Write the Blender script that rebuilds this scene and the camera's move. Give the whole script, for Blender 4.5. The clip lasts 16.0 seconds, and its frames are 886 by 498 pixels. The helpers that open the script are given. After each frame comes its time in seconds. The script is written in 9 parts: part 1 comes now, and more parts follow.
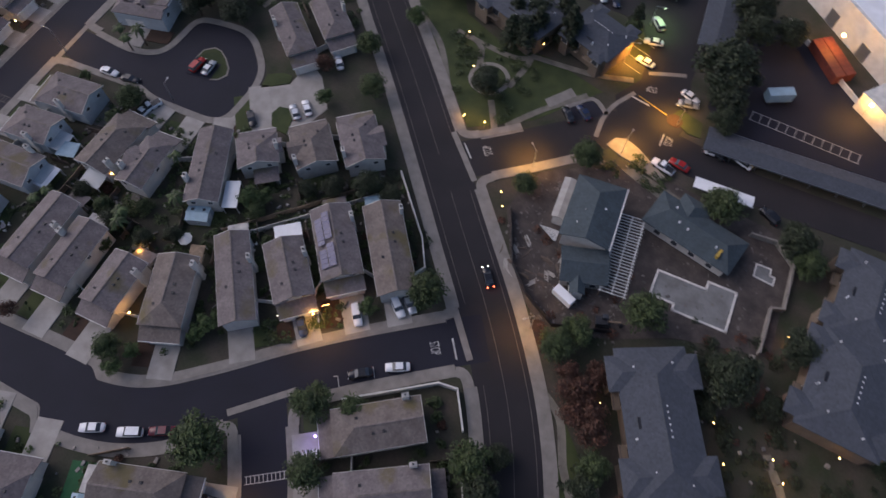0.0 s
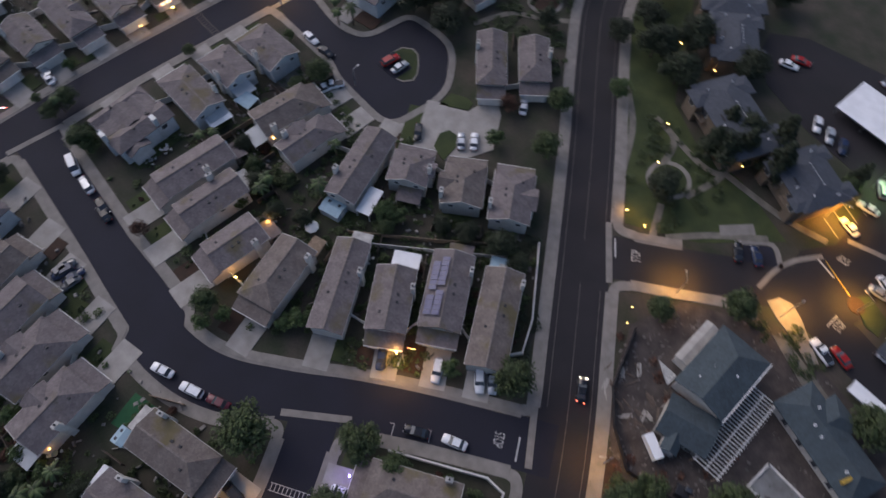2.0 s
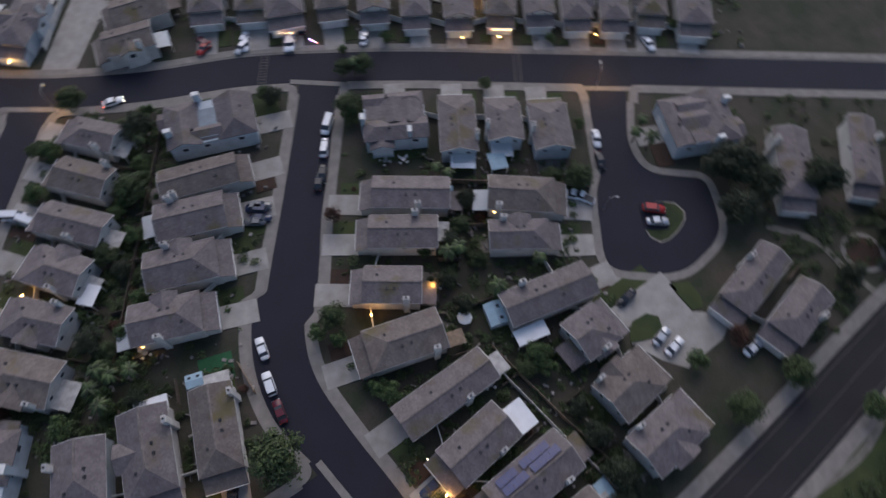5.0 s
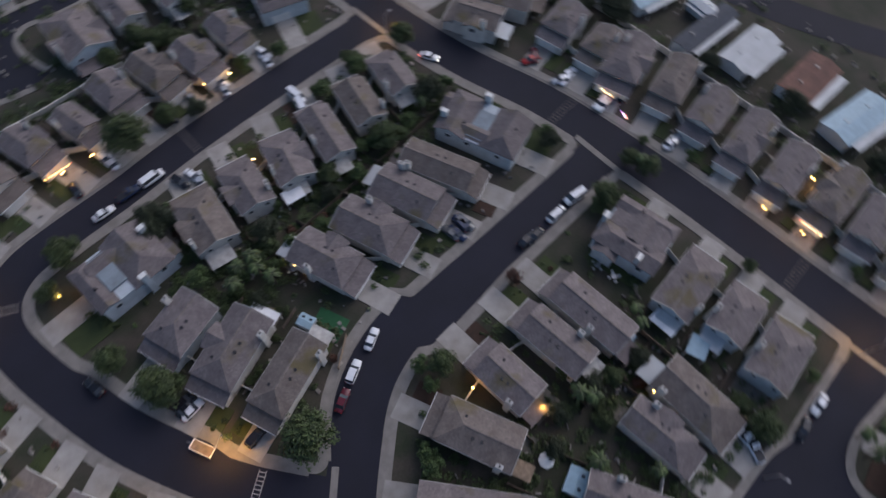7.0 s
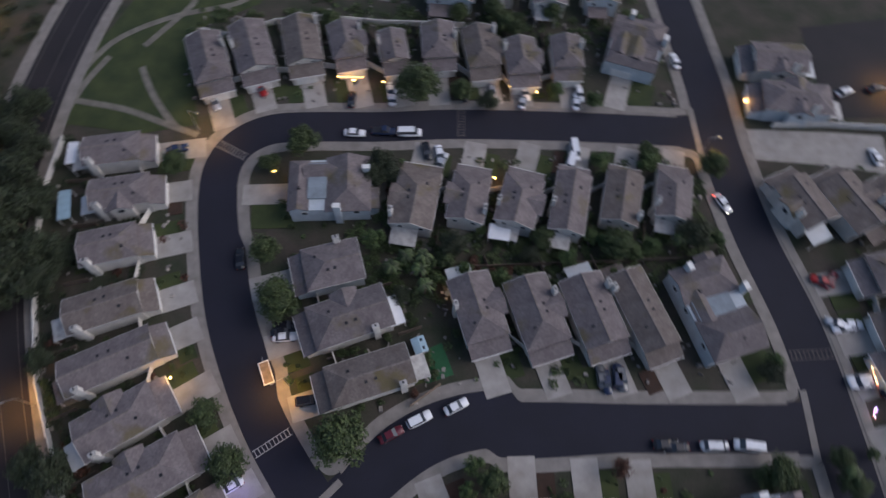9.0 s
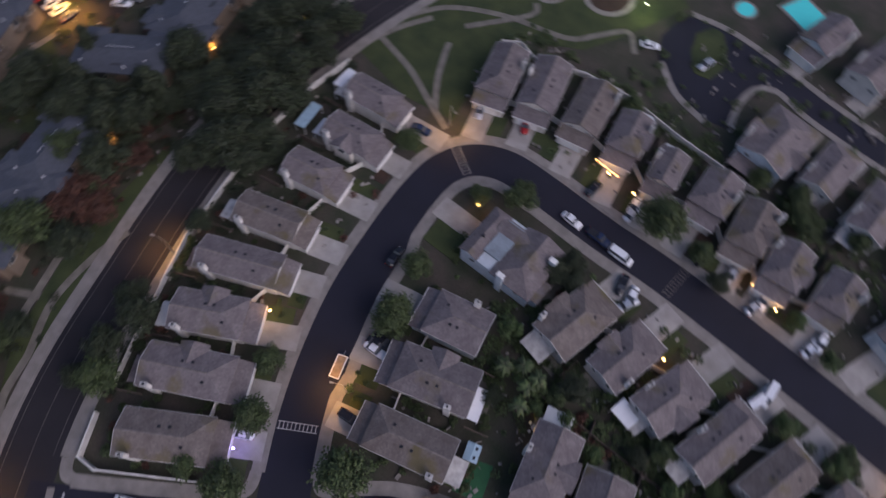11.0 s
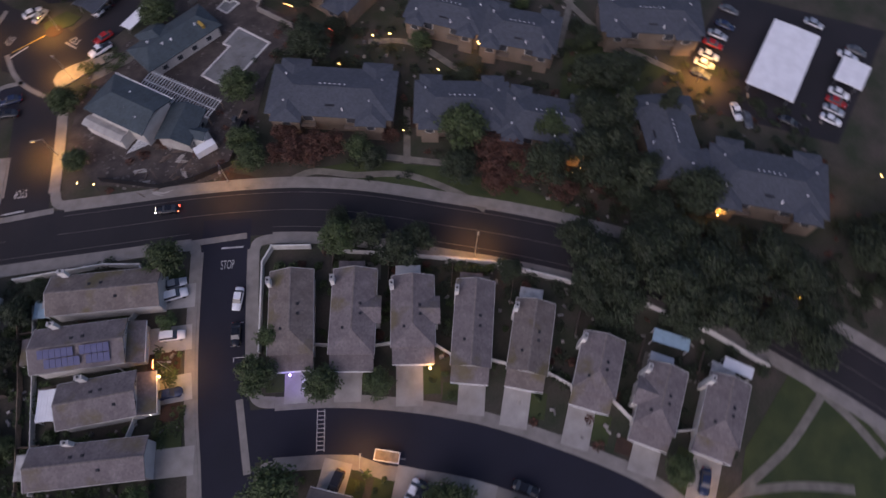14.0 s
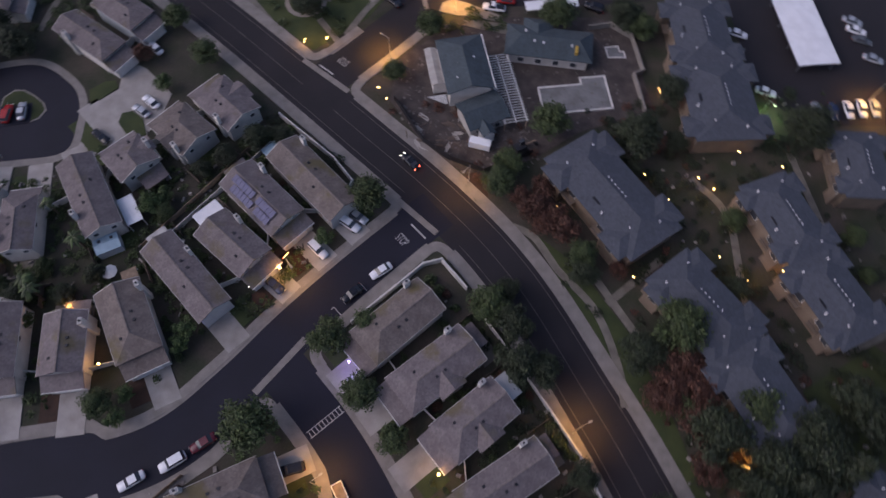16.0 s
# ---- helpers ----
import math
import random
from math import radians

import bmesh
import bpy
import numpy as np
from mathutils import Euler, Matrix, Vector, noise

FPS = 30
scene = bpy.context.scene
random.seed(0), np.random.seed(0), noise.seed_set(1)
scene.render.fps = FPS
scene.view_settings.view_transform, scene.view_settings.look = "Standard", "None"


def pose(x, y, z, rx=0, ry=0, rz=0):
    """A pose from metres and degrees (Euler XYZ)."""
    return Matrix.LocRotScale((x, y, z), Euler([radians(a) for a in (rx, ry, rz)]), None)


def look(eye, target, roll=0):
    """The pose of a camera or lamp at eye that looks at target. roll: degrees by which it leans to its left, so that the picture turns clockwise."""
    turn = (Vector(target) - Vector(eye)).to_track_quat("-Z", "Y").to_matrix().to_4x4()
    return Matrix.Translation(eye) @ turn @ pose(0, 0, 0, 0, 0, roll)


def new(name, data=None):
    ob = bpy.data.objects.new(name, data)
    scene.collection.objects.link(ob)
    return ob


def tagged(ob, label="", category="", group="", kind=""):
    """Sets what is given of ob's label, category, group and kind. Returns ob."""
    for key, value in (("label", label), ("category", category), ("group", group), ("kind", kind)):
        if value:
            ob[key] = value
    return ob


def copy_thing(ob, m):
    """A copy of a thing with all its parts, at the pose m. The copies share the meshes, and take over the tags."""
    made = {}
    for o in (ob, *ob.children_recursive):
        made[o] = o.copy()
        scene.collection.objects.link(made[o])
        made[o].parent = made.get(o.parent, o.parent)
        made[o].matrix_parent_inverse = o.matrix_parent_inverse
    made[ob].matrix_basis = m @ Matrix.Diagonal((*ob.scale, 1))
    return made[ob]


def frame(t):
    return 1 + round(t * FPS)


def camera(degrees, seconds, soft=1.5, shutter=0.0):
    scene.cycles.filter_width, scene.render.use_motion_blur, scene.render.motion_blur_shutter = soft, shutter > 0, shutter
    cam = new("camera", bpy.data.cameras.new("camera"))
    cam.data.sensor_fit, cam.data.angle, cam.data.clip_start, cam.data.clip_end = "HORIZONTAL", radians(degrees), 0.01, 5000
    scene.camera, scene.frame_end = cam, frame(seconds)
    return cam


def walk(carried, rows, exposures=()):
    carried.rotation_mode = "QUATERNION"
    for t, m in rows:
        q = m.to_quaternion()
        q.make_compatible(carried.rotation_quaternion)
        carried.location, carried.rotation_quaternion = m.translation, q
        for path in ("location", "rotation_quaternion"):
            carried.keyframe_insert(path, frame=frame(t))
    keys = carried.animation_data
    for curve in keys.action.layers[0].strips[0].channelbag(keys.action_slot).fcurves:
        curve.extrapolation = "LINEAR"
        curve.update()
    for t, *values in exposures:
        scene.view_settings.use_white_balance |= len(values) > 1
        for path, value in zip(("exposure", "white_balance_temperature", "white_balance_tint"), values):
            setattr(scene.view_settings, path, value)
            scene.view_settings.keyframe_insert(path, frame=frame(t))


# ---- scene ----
cam = camera(69.87, 16.0, soft=1.5, shutter=0.8)
# seconds, x, y, z, and the Euler angles of the drone's camera
PATH = [
    (0.0, 0.33, -0.26, 117.65, 26.27, 0.01, 25.52),
    (0.5, -1.7, 2.52, 117.63, 26.25, -0.02, 29.38),
    (1.0, -4.03, 5.34, 117.64, 26.23, -0.31, 36.62),
    (1.5, -6.79, 8.32, 117.68, 26.02, -0.68, 43.78),
    (2.0, -9.9, 11.5, 117.89, 25.73, -0.72, 50.35),
    (2.5, -13.05, 14.58, 117.79, 25.6, -0.56, 54.78),
    (3.0, -16.12, 17.32, 117.72, 25.52, -0.46, 58.7),
    (3.5, -19.66, 19.53, 118.08, 25.48, -0.46, 65.76),
    (6.0, -40.16, 26.96, 118.18, 25.62, -1.0, 111.22),
    (6.5, -44.49, 26.92, 118.51, 25.44, -0.84, 122.76),
    (7.0, -48.81, 26.31, 118.74, 25.3, -0.9, 134.86),
    (7.5, -52.84, 24.53, 118.97, 25.24, -1.23, 147.57),
    (8.0, -56.66, 21.61, 118.55, 24.91, -1.23, 158.67),
    (8.5, -59.44, 18.08, 117.94, 24.8, -1.23, 169.34),
    (11.0, -62.59, -4.34, 116.56, 24.23, -1.24, 221.8),
    (11.5, -61.3, -9.84, 116.73, 24.23, -0.84, 234.6),
    (12.0, -59.02, -14.92, 116.78, 24.54, -0.64, 246.02),
    (12.5, -54.68, -19.82, 116.47, 24.5, -0.58, 261.28),
    (13.0, -49.03, -23.9, 116.13, 24.27, -0.58, 280.03),
    (13.5, -43.55, -26.34, 115.57, 24.34, -0.66, 293.44),
    (14.0, -38.56, -27.94, 115.13, 24.71, -0.77, 300.63),
    (14.5, -33.03, -28.2, 115.06, 24.78, -1.01, 310.62),
    (15.0, -26.79, -27.5, 115.07, 24.56, -0.98, 328.05),
    (15.5, -21.36, -24.75, 115.53, 24.14, -1.16, 344.75),
    (16.0, -17.03, -21.99, 115.15, 24.29, -1.02, 353.41),
]
# the drone's own exposure and white balance drift a little: seconds, stops, kelvin, tint
DRIFT = [(0.0, 1.22, 6050, 15), (3.5, 1.25, 5950, 10), (8.0, 1.22, 5900, 10), (11.0, 1.12, 5850, 20), (12.0, 1.03, 5750, 28), (13.5, 1.02, 5850, 24), (15.5, 1.10, 5900, 24), (16.0, 1.11, 5900, 22)]
walk(cam, [(t, pose(x, y, z, rx, ry, rz)) for t, x, y, z, rx, ry, rz in PATH], DRIFT)

# ---- dusk sky and the last soft daylight ----
SUN_UP, SUN_ROUND = radians(38), radians(268)
world = bpy.data.worlds.new("dusk_sky")
scene.world = world
world.use_nodes = True
sky = world.node_tree.nodes.new("ShaderNodeTexSky")
sky.sky_type, sky.sun_disc = "NISHITA", False
sky.sun_elevation, sky.sun_rotation, sky.air_density, sky.dust_density = SUN_UP, SUN_ROUND, 1.0, 3.0
background = world.node_tree.nodes["Background"]
background.inputs["Strength"].default_value = 0.05
world.node_tree.links.new(sky.outputs[0], background.inputs["Color"])
sun = new("sun", bpy.data.lights.new("sun", "SUN"))
sun.data.energy, sun.data.angle, sun.data.color = 0.5, radians(70), (1.0, 0.88, 0.90)
sun.matrix_world = look((0, 0, 300), Vector((0, 0, 300)) - Vector((math.sin(SUN_ROUND) * math.cos(SUN_UP), math.cos(SUN_ROUND) * math.cos(SUN_UP), math.sin(SUN_UP))))

# ---- materials ----
def shader(name, colour, rough=0.8, metal=0.0, spread=0.25, scale=1.5, fine=18.0, bump=0.15, second=None, mix=0.5, vary=0.0, glow=None, power=0.0):
    """A procedural surface: coarse stains and fine grain on a base colour, with relief; second is a second colour for the stains."""
    m = bpy.data.materials.new(name)
    m.use_nodes = True
    nt, n = m.node_tree, m.node_tree.nodes
    bsdf = n["Principled BSDF"]
    bsdf.inputs["Roughness"].default_value, bsdf.inputs["Metallic"].default_value = rough, metal
    tc = n.new("ShaderNodeTexCoord")
    coarse, grain = n.new("ShaderNodeTexNoise"), n.new("ShaderNodeTexNoise")
    coarse.inputs["Scale"].default_value, coarse.inputs["Detail"].default_value = scale, 6
    grain.inputs["Scale"].default_value, grain.inputs["Detail"].default_value = fine, 4
    nt.links.new(tc.outputs["Object"], coarse.inputs["Vector"])
    nt.links.new(tc.outputs["Object"], grain.inputs["Vector"])
    ramp = n.new("ShaderNodeValToRGB")
    other = second or tuple(c * (1 - spread) for c in colour)
    ramp.color_ramp.elements[0].position, ramp.color_ramp.elements[1].position = 0.5 - 0.25 * mix, 0.5 + 0.25 * mix
    ramp.color_ramp.elements[0].color, ramp.color_ramp.elements[1].color = (*other, 1), (*colour, 1)
    nt.links.new(coarse.outputs["Fac"], ramp.inputs["Fac"])
    hsv = n.new("ShaderNodeHueSaturation")
    nt.links.new(ramp.outputs["Color"], hsv.inputs["Color"])
    value = n.new("ShaderNodeMath")
    value.operation = "MULTIPLY_ADD"
    value.inputs[1].default_value, value.inputs[2].default_value = spread * 1.2, 1 - spread * 0.6
    nt.links.new(grain.outputs["Fac"], value.inputs[0])
    last = value
    if vary:
        info, more = n.new("ShaderNodeObjectInfo"), n.new("ShaderNodeMath")
        more.operation = "MULTIPLY_ADD"
        more.inputs[1].default_value = vary
        nt.links.new(info.outputs["Random"], more.inputs[0])
        nt.links.new(value.outputs[0], more.inputs[2])
        last = more
    nt.links.new(last.outputs[0], hsv.inputs["Value"])
    nt.links.new(hsv.outputs["Color"], bsdf.inputs["Base Color"])
    if bump:
        b = n.new("ShaderNodeBump")
        b.inputs["Strength"].default_value, b.inputs["Distance"].default_value = bump, 0.05
        nt.links.new(grain.outputs["Fac"], b.inputs["Height"])
        nt.links.new(b.outputs["Normal"], bsdf.inputs["Normal"])
    if glow:
        bsdf.inputs["Emission Color"].default_value = (*glow, 1)
        bsdf.inputs["Emission Strength"].default_value = power
    return m


def tiled(name, colour, second, pitch=0.38, depth=0.5, rough=0.85, vary=0.0, lichen=0.0):
    """Roof covering in courses parallel to the ridge, with weathered stains and single odd tiles."""
    m = shader(name, colour, rough, 0, 0.42, 0.35, 2.6, 0.25, second, 0.8, vary)
    nt, n = m.node_tree, m.node_tree.nodes
    bsdf = n["Principled BSDF"]
    tc, wave = n.new("ShaderNodeTexCoord"), n.new("ShaderNodeTexWave")
    wave.wave_type, wave.bands_direction, wave.wave_profile = "BANDS", "Y", "SAW"
    wave.inputs["Scale"].default_value, wave.inputs["Distortion"].default_value = 0.314 / pitch, 0.25
    nt.links.new(tc.outputs["Object"], wave.inputs["Vector"])
    b = n.new("ShaderNodeBump")
    b.inputs["Strength"].default_value, b.inputs["Distance"].default_value = depth, 0.06
    nt.links.new(wave.outputs["Fac"], b.inputs["Height"])
    old = bsdf.inputs["Normal"].links[0].from_node
    # single odd tiles, and patches of yellow lichen where the roof stays damp
    cells, odd, spots, edge = n.new("ShaderNodeTexVoronoi"), n.new("ShaderNodeHueSaturation"), n.new("ShaderNodeTexNoise"), n.new("ShaderNodeValToRGB")
    cells.inputs["Scale"].default_value = 2.2
    nt.links.new(tc.outputs["Object"], cells.inputs["Vector"])
    level = n.new("ShaderNodeMath")
    level.operation = "MULTIPLY_ADD"
    level.inputs[1].default_value, level.inputs[2].default_value = 0.34, 0.83
    nt.links.new(cells.outputs["Color"], level.inputs[0])
    was = bsdf.inputs["Base Color"].links[0].from_socket
    nt.links.new(was, odd.inputs["Color"])
    nt.links.new(level.outputs[0], odd.inputs["Value"])
    nt.links.new(odd.outputs["Color"], bsdf.inputs["Base Color"])
    if lichen:
        info, shift = n.new("ShaderNodeObjectInfo"), n.new("ShaderNodeVectorMath")
        shift.operation = "ADD"
        nt.links.new(tc.outputs["Object"], shift.inputs[0])
        nt.links.new(info.outputs["Location"], shift.inputs[1])
        spots.inputs["Scale"].default_value, spots.inputs["Detail"].default_value = 0.16, 8
        nt.links.new(shift.outputs[0], spots.inputs["Vector"])
        edge.color_ramp.elements[0].position, edge.color_ramp.elements[1].position = 0.57, 0.68
        edge.color_ramp.elements[0].color, edge.color_ramp.elements[1].color = (0, 0, 0, 1), (lichen, lichen, lichen, 1)
        nt.links.new(spots.outputs["Fac"], edge.inputs["Fac"])
        mixer = n.new("ShaderNodeMix")
        mixer.data_type = "RGBA"
        mixer.inputs["B"].default_value = (0.105, 0.085, 0.030, 1)
        mixer.inputs[7].default_value = (0.105, 0.085, 0.030, 1)
        nt.links.new(edge.outputs["Color"], mixer.inputs[0])
        nt.links.new(odd.outputs["Color"], mixer.inputs[6])
        nt.links.new(mixer.outputs[2], bsdf.inputs["Base Color"])
    nt.links.new(old.outputs["Normal"], b.inputs["Normal"])
    nt.links.new(b.outputs["Normal"], bsdf.inputs["Normal"])
    return m


def leafy(name, colour, second):
    m = shader(name, colour, 0.7, 0, 0.35, 0.8, 4.0, 0.0, second, 1.0, 0.25)
    nt, n = m.node_tree, m.node_tree.nodes
    geo, mul, hsv = n.new("ShaderNodeNewGeometry"), n.new("ShaderNodeMath"), n.new("ShaderNodeHueSaturation")
    mul.operation = "MULTIPLY_ADD"
    mul.inputs[1].default_value, mul.inputs[2].default_value = 0.9, 0.55
    nt.links.new(geo.outputs["Random Per Island"], mul.inputs[0])
    link = n["Principled BSDF"].inputs["Base Color"].links[0]
    nt.links.new(link.from_socket, hsv.inputs["Color"])
    nt.links.new(mul.outputs[0], hsv.inputs["Value"])
    nt.links.new(hsv.outputs["Color"], n["Principled BSDF"].inputs["Base Color"])
    return m


def plain(name, colour, rough=0.4, metal=0.0, glow=None, power=0.0):
    return shader(name, colour, rough, metal, 0.08, 2.0, 30.0, 0.0, None, 0.5, 0.0, glow, power)


GROUND = shader("dry_soil_and_weeds", (0.058, 0.047, 0.038), 0.95, 0, 0.6, 0.16, 2.2, 0.5, (0.022, 0.030, 0.014), 0.7)
ASPHALT = shader("sealed_asphalt", (0.0098, 0.0100, 0.0215), 0.88, 0, 0.3, 0.12, 9.0, 0.25, (0.0066, 0.0068, 0.0150), 0.8)
ASPHALT_OLD = shader("worn_asphalt", (0.0172, 0.0140, 0.0175), 0.85, 0, 0.35, 0.10, 7.0, 0.25, (0.0098, 0.0085, 0.0115), 0.8)
CONCRETE = shader("weathered_concrete", (0.245, 0.225, 0.205), 0.9, 0, 0.25, 0.5, 8.0, 0.2, (0.16, 0.145, 0.13), 1.0)
PATHWAY = shader("aged_path_concrete", (0.195, 0.178, 0.15), 0.9, 0, 0.3, 0.5, 8.0, 0.2, (0.10, 0.09, 0.075), 1.0)
DRIVE = shader("driveway_concrete", (0.32, 0.30, 0.28), 0.9, 0, 0.25, 0.35, 6.0, 0.2, (0.20, 0.185, 0.17), 1.0, 0.25)
GRASS = shader("lawn_grass", (0.042, 0.052, 0.015), 0.95, 0, 0.45, 0.20, 7.0, 0.5, (0.018, 0.030, 0.009), 0.8, 0.25)
TURF = shader("artificial_turf", (0.022, 0.10, 0.038), 0.9, 0, 0.2, 0.5, 9.0, 0.3)
MULCH = shader("bark_mulch", (0.052, 0.027, 0.017), 0.95, 0, 0.45, 0.7, 5.0, 0.5, (0.026, 0.016, 0.011), 1.0)
SAND = shader("bare_graded_earth", (0.082, 0.066, 0.060), 0.95, 0, 0.55, 0.35, 2.0, 0.5, (0.032, 0.027, 0.025), 0.9)
TILE_ROOF = tiled("concrete_roof_tiles", (0.152, 0.130, 0.132), (0.105, 0.088, 0.090), vary=0.12, lichen=0.7)
TILE_BROWN = tiled("brownish_roof_tiles", (0.145, 0.121, 0.112), (0.096, 0.078, 0.070), vary=0.12, lichen=0.8)
SHINGLE = tiled("slate_blue_shingles", (0.057, 0.063, 0.079), (0.048, 0.054, 0.068), 0.2, 0.12, vary=0.05)
SHINGLE_NEW = tiled("dark_teal_shingles", (0.050, 0.068, 0.080), (0.035, 0.048, 0.058), 0.2, 0.3)
RIDGE = shader("ridge_tiles", (0.175, 0.148, 0.138), 0.85, 0, 0.3, 1.5, 6.0, 0.3, vary=0.12)
STUCCO = shader("beige_stucco", (0.50, 0.475, 0.445), 0.9, 0, 0.15, 0.5, 14.0, 0.2, vary=0.25)
STUCCO_BLUE = shader("pale_grey_blue_stucco", (0.42, 0.46, 0.495), 0.9, 0, 0.15, 0.5, 14.0, 0.2, vary=0.2)
STUCCO_TAN = shader("tan_stucco", (0.15, 0.115, 0.085), 0.9, 0, 0.2, 0.5, 14.0, 0.2, vary=0.2)
PALE_STACK = shader("pale_painted_render", (0.60, 0.58, 0.55), 0.85, 0, 0.2, 0.6, 12.0, 0.1, vary=0.15)
WHITE = shader("white_painted_wood", (0.70, 0.69, 0.67), 0.6, 0, 0.12, 0.8, 12.0, 0.05)
TRIM = shader("dull_trim_paint", (0.50, 0.485, 0.465), 0.7, 0, 0.25, 0.8, 10.0, 0.05, (0.24, 0.23, 0.22), 1.0)
DECKING = shader("pale_blue_roof_felt", (0.24, 0.285, 0.325), 0.8, 0, 0.35, 0.5, 4.0, 0.2, (0.15, 0.17, 0.19), 1.0)
MIXED = leafy("mixed_pale_clutter", (0.26, 0.235, 0.21), (0.05, 0.046, 0.05))
RUBBLE = leafy("dusty_site_rubble", (0.13, 0.115, 0.105), (0.05, 0.043, 0.04))
RAW_BOARD = shader("raw_sheathing_boards", (0.42, 0.40, 0.37), 0.85, 0, 0.3, 0.6, 6.0, 0.2, (0.28, 0.26, 0.24), 1.0)
WHITE_WALL = shader("white_block_wall", (0.62, 0.60, 0.57), 0.85, 0, 0.2, 0.6, 9.0, 0.2)
WHITE_METAL = shader("white_metal_sheet", (0.80, 0.80, 0.82), 0.45, 0, 0.1, 0.4, 6.0, 0.05)
DARK_METAL = plain("dark_metal", (0.04, 0.04, 0.045), 0.5, 0.6)
GREY_METAL = plain("galvanised_metal", (0.35, 0.36, 0.38), 0.4, 0.8)
WOOD = shader("weathered_timber", (0.27, 0.20, 0.14), 0.85, 0, 0.35, 1.2, 20.0, 0.2)
FENCE_WOOD = shader("grey_brown_fence_boards", (0.13, 0.10, 0.08), 0.9, 0, 0.35, 1.2, 20.0, 0.2)
GLASS = plain("window_glass", (0.05, 0.055, 0.065), 0.06)
PANEL = plain("blue_solar_cells", (0.026, 0.034, 0.125), 0.35)
MARKING = shader("worn_white_road_paint", (0.52, 0.51, 0.50), 0.8, 0, 0.4, 1.2, 12.0, 0.1, (0.22, 0.22, 0.22), 1.0)
WORN_PAINT = shader("half_worn_road_paint", (0.30, 0.28, 0.26), 0.85, 0, 0.4, 0.8, 8.0, 0.1, (0.10, 0.095, 0.095), 1.0)
FAINT_LINE = shader("worn_thin_road_line", (0.13, 0.115, 0.10), 0.85, 0, 0.4, 0.5, 6.0, 0.1, (0.045, 0.04, 0.042), 1.0)
YELLOW = shader("yellow_road_paint", (0.45, 0.30, 0.05), 0.8, 0, 0.4, 1.2, 12.0, 0.1)
POOL_PLASTER = shader("drained_pool_plaster", (0.22, 0.225, 0.225), 0.8, 0, 0.35, 0.3, 3.0, 0.1, (0.11, 0.105, 0.10), 1.0)
WATER = plain("lit_pool_water", (0.06, 0.40, 0.42), 0.05, 0, (0.10, 0.75, 0.72), 0.10)
BARK = shader("tree_bark", (0.10, 0.075, 0.055), 0.95, 0, 0.4, 3.0, 20.0, 0.5)
LEAF = leafy("broad_green_leaves", (0.046, 0.066, 0.018), (0.026, 0.040, 0.012))
LEAF_PINE = leafy("dark_conifer_needles", (0.022, 0.031, 0.011), (0.012, 0.019, 0.007))
LEAF_RED = leafy("rust_red_leaves", (0.075, 0.028, 0.015), (0.038, 0.018, 0.011))
LEAF_BRIGHT = leafy("fresh_green_leaves", (0.055, 0.085, 0.022), (0.032, 0.055, 0.016))
RUBBER = plain("black_rubber", (0.02, 0.02, 0.02), 0.8)
BLUE_TARP = shader("pale_blue_cover", (0.30, 0.42, 0.50), 0.6, 0, 0.15, 0.8, 10.0, 0.1)
LAMP_AMBER = plain("amber_lamp_glass", (0.8, 0.5, 0.2), 0.4, 0, (1.0, 0.52, 0.12), 14.0)
LAMP_WHITE = plain("white_lamp_glass", (0.8, 0.8, 0.7), 0.4, 0, (1.0, 0.86, 0.55), 12.0)
LAMP_RED = plain("red_lamp_glass", (0.6, 0.05, 0.03), 0.4, 0, (1.0, 0.10, 0.04), 8.0)
LAMP_GREEN = plain("greenish_lamp_glass", (0.6, 0.8, 0.4), 0.4, 0, (0.65, 1.0, 0.35), 14.0)
LAMP_VIOLET = plain("violet_lamp_glass", (0.4, 0.3, 0.8), 0.4, 0, (0.35, 0.22, 1.0), 14.0)
RED_PAINT = plain("red_car_paint", (0.30, 0.015, 0.014), 0.25)
PALE_ROOF = shader("weathered_pale_metal_roof", (0.46, 0.48, 0.50), 0.6, 0, 0.25, 0.3, 4.0, 0.1, (0.34, 0.35, 0.36), 1.0, 0.15)
RUST_ROOF = tiled("red_brown_shingles", (0.17, 0.085, 0.062), (0.11, 0.058, 0.045), 0.25, 0.3)
RUST = shader("rust_red_steel", (0.16, 0.035, 0.022), 0.7, 0, 0.3, 0.8, 6.0, 0.1)

# ---- builders ----
FOOTPRINTS = []


def box(bm, x0, x1, y0, y1, z0, z1, bevel=0.0):
    v = [bm.verts.new((x, y, z)) for z in (z0, z1) for x, y in ((x0, y0), (x1, y0), (x1, y1), (x0, y1))]
    faces = [bm.faces.new([v[i] for i in q]) for q in ((3, 2, 1, 0), (4, 5, 6, 7), (0, 1, 5, 4), (1, 2, 6, 5), (2, 3, 7, 6), (3, 0, 4, 7))]
    if bevel:
        edges = list({e for f in faces for e in f.edges})
        bmesh.ops.bevel(bm, geom=edges, offset=bevel, segments=2, affect="EDGES", profile=0.5)
    return bm


def cyl(bm, x, y, z0, z1, r0, r1=None, n=10):
    r1 = r0 if r1 is None else r1
    lo = [bm.verts.new((x + r0 * math.cos(a), y + r0 * math.sin(a), z0)) for a in (2 * math.pi * i / n for i in range(n))]
    hi = [bm.verts.new((x + r1 * math.cos(a), y + r1 * math.sin(a), z1)) for a in (2 * math.pi * i / n for i in range(n))]
    for i in range(n):
        bm.faces.new((lo[i], lo[(i + 1) % n], hi[(i + 1) % n], hi[i]))
    bm.faces.new(lo[::-1]), bm.faces.new(hi)
    return bm


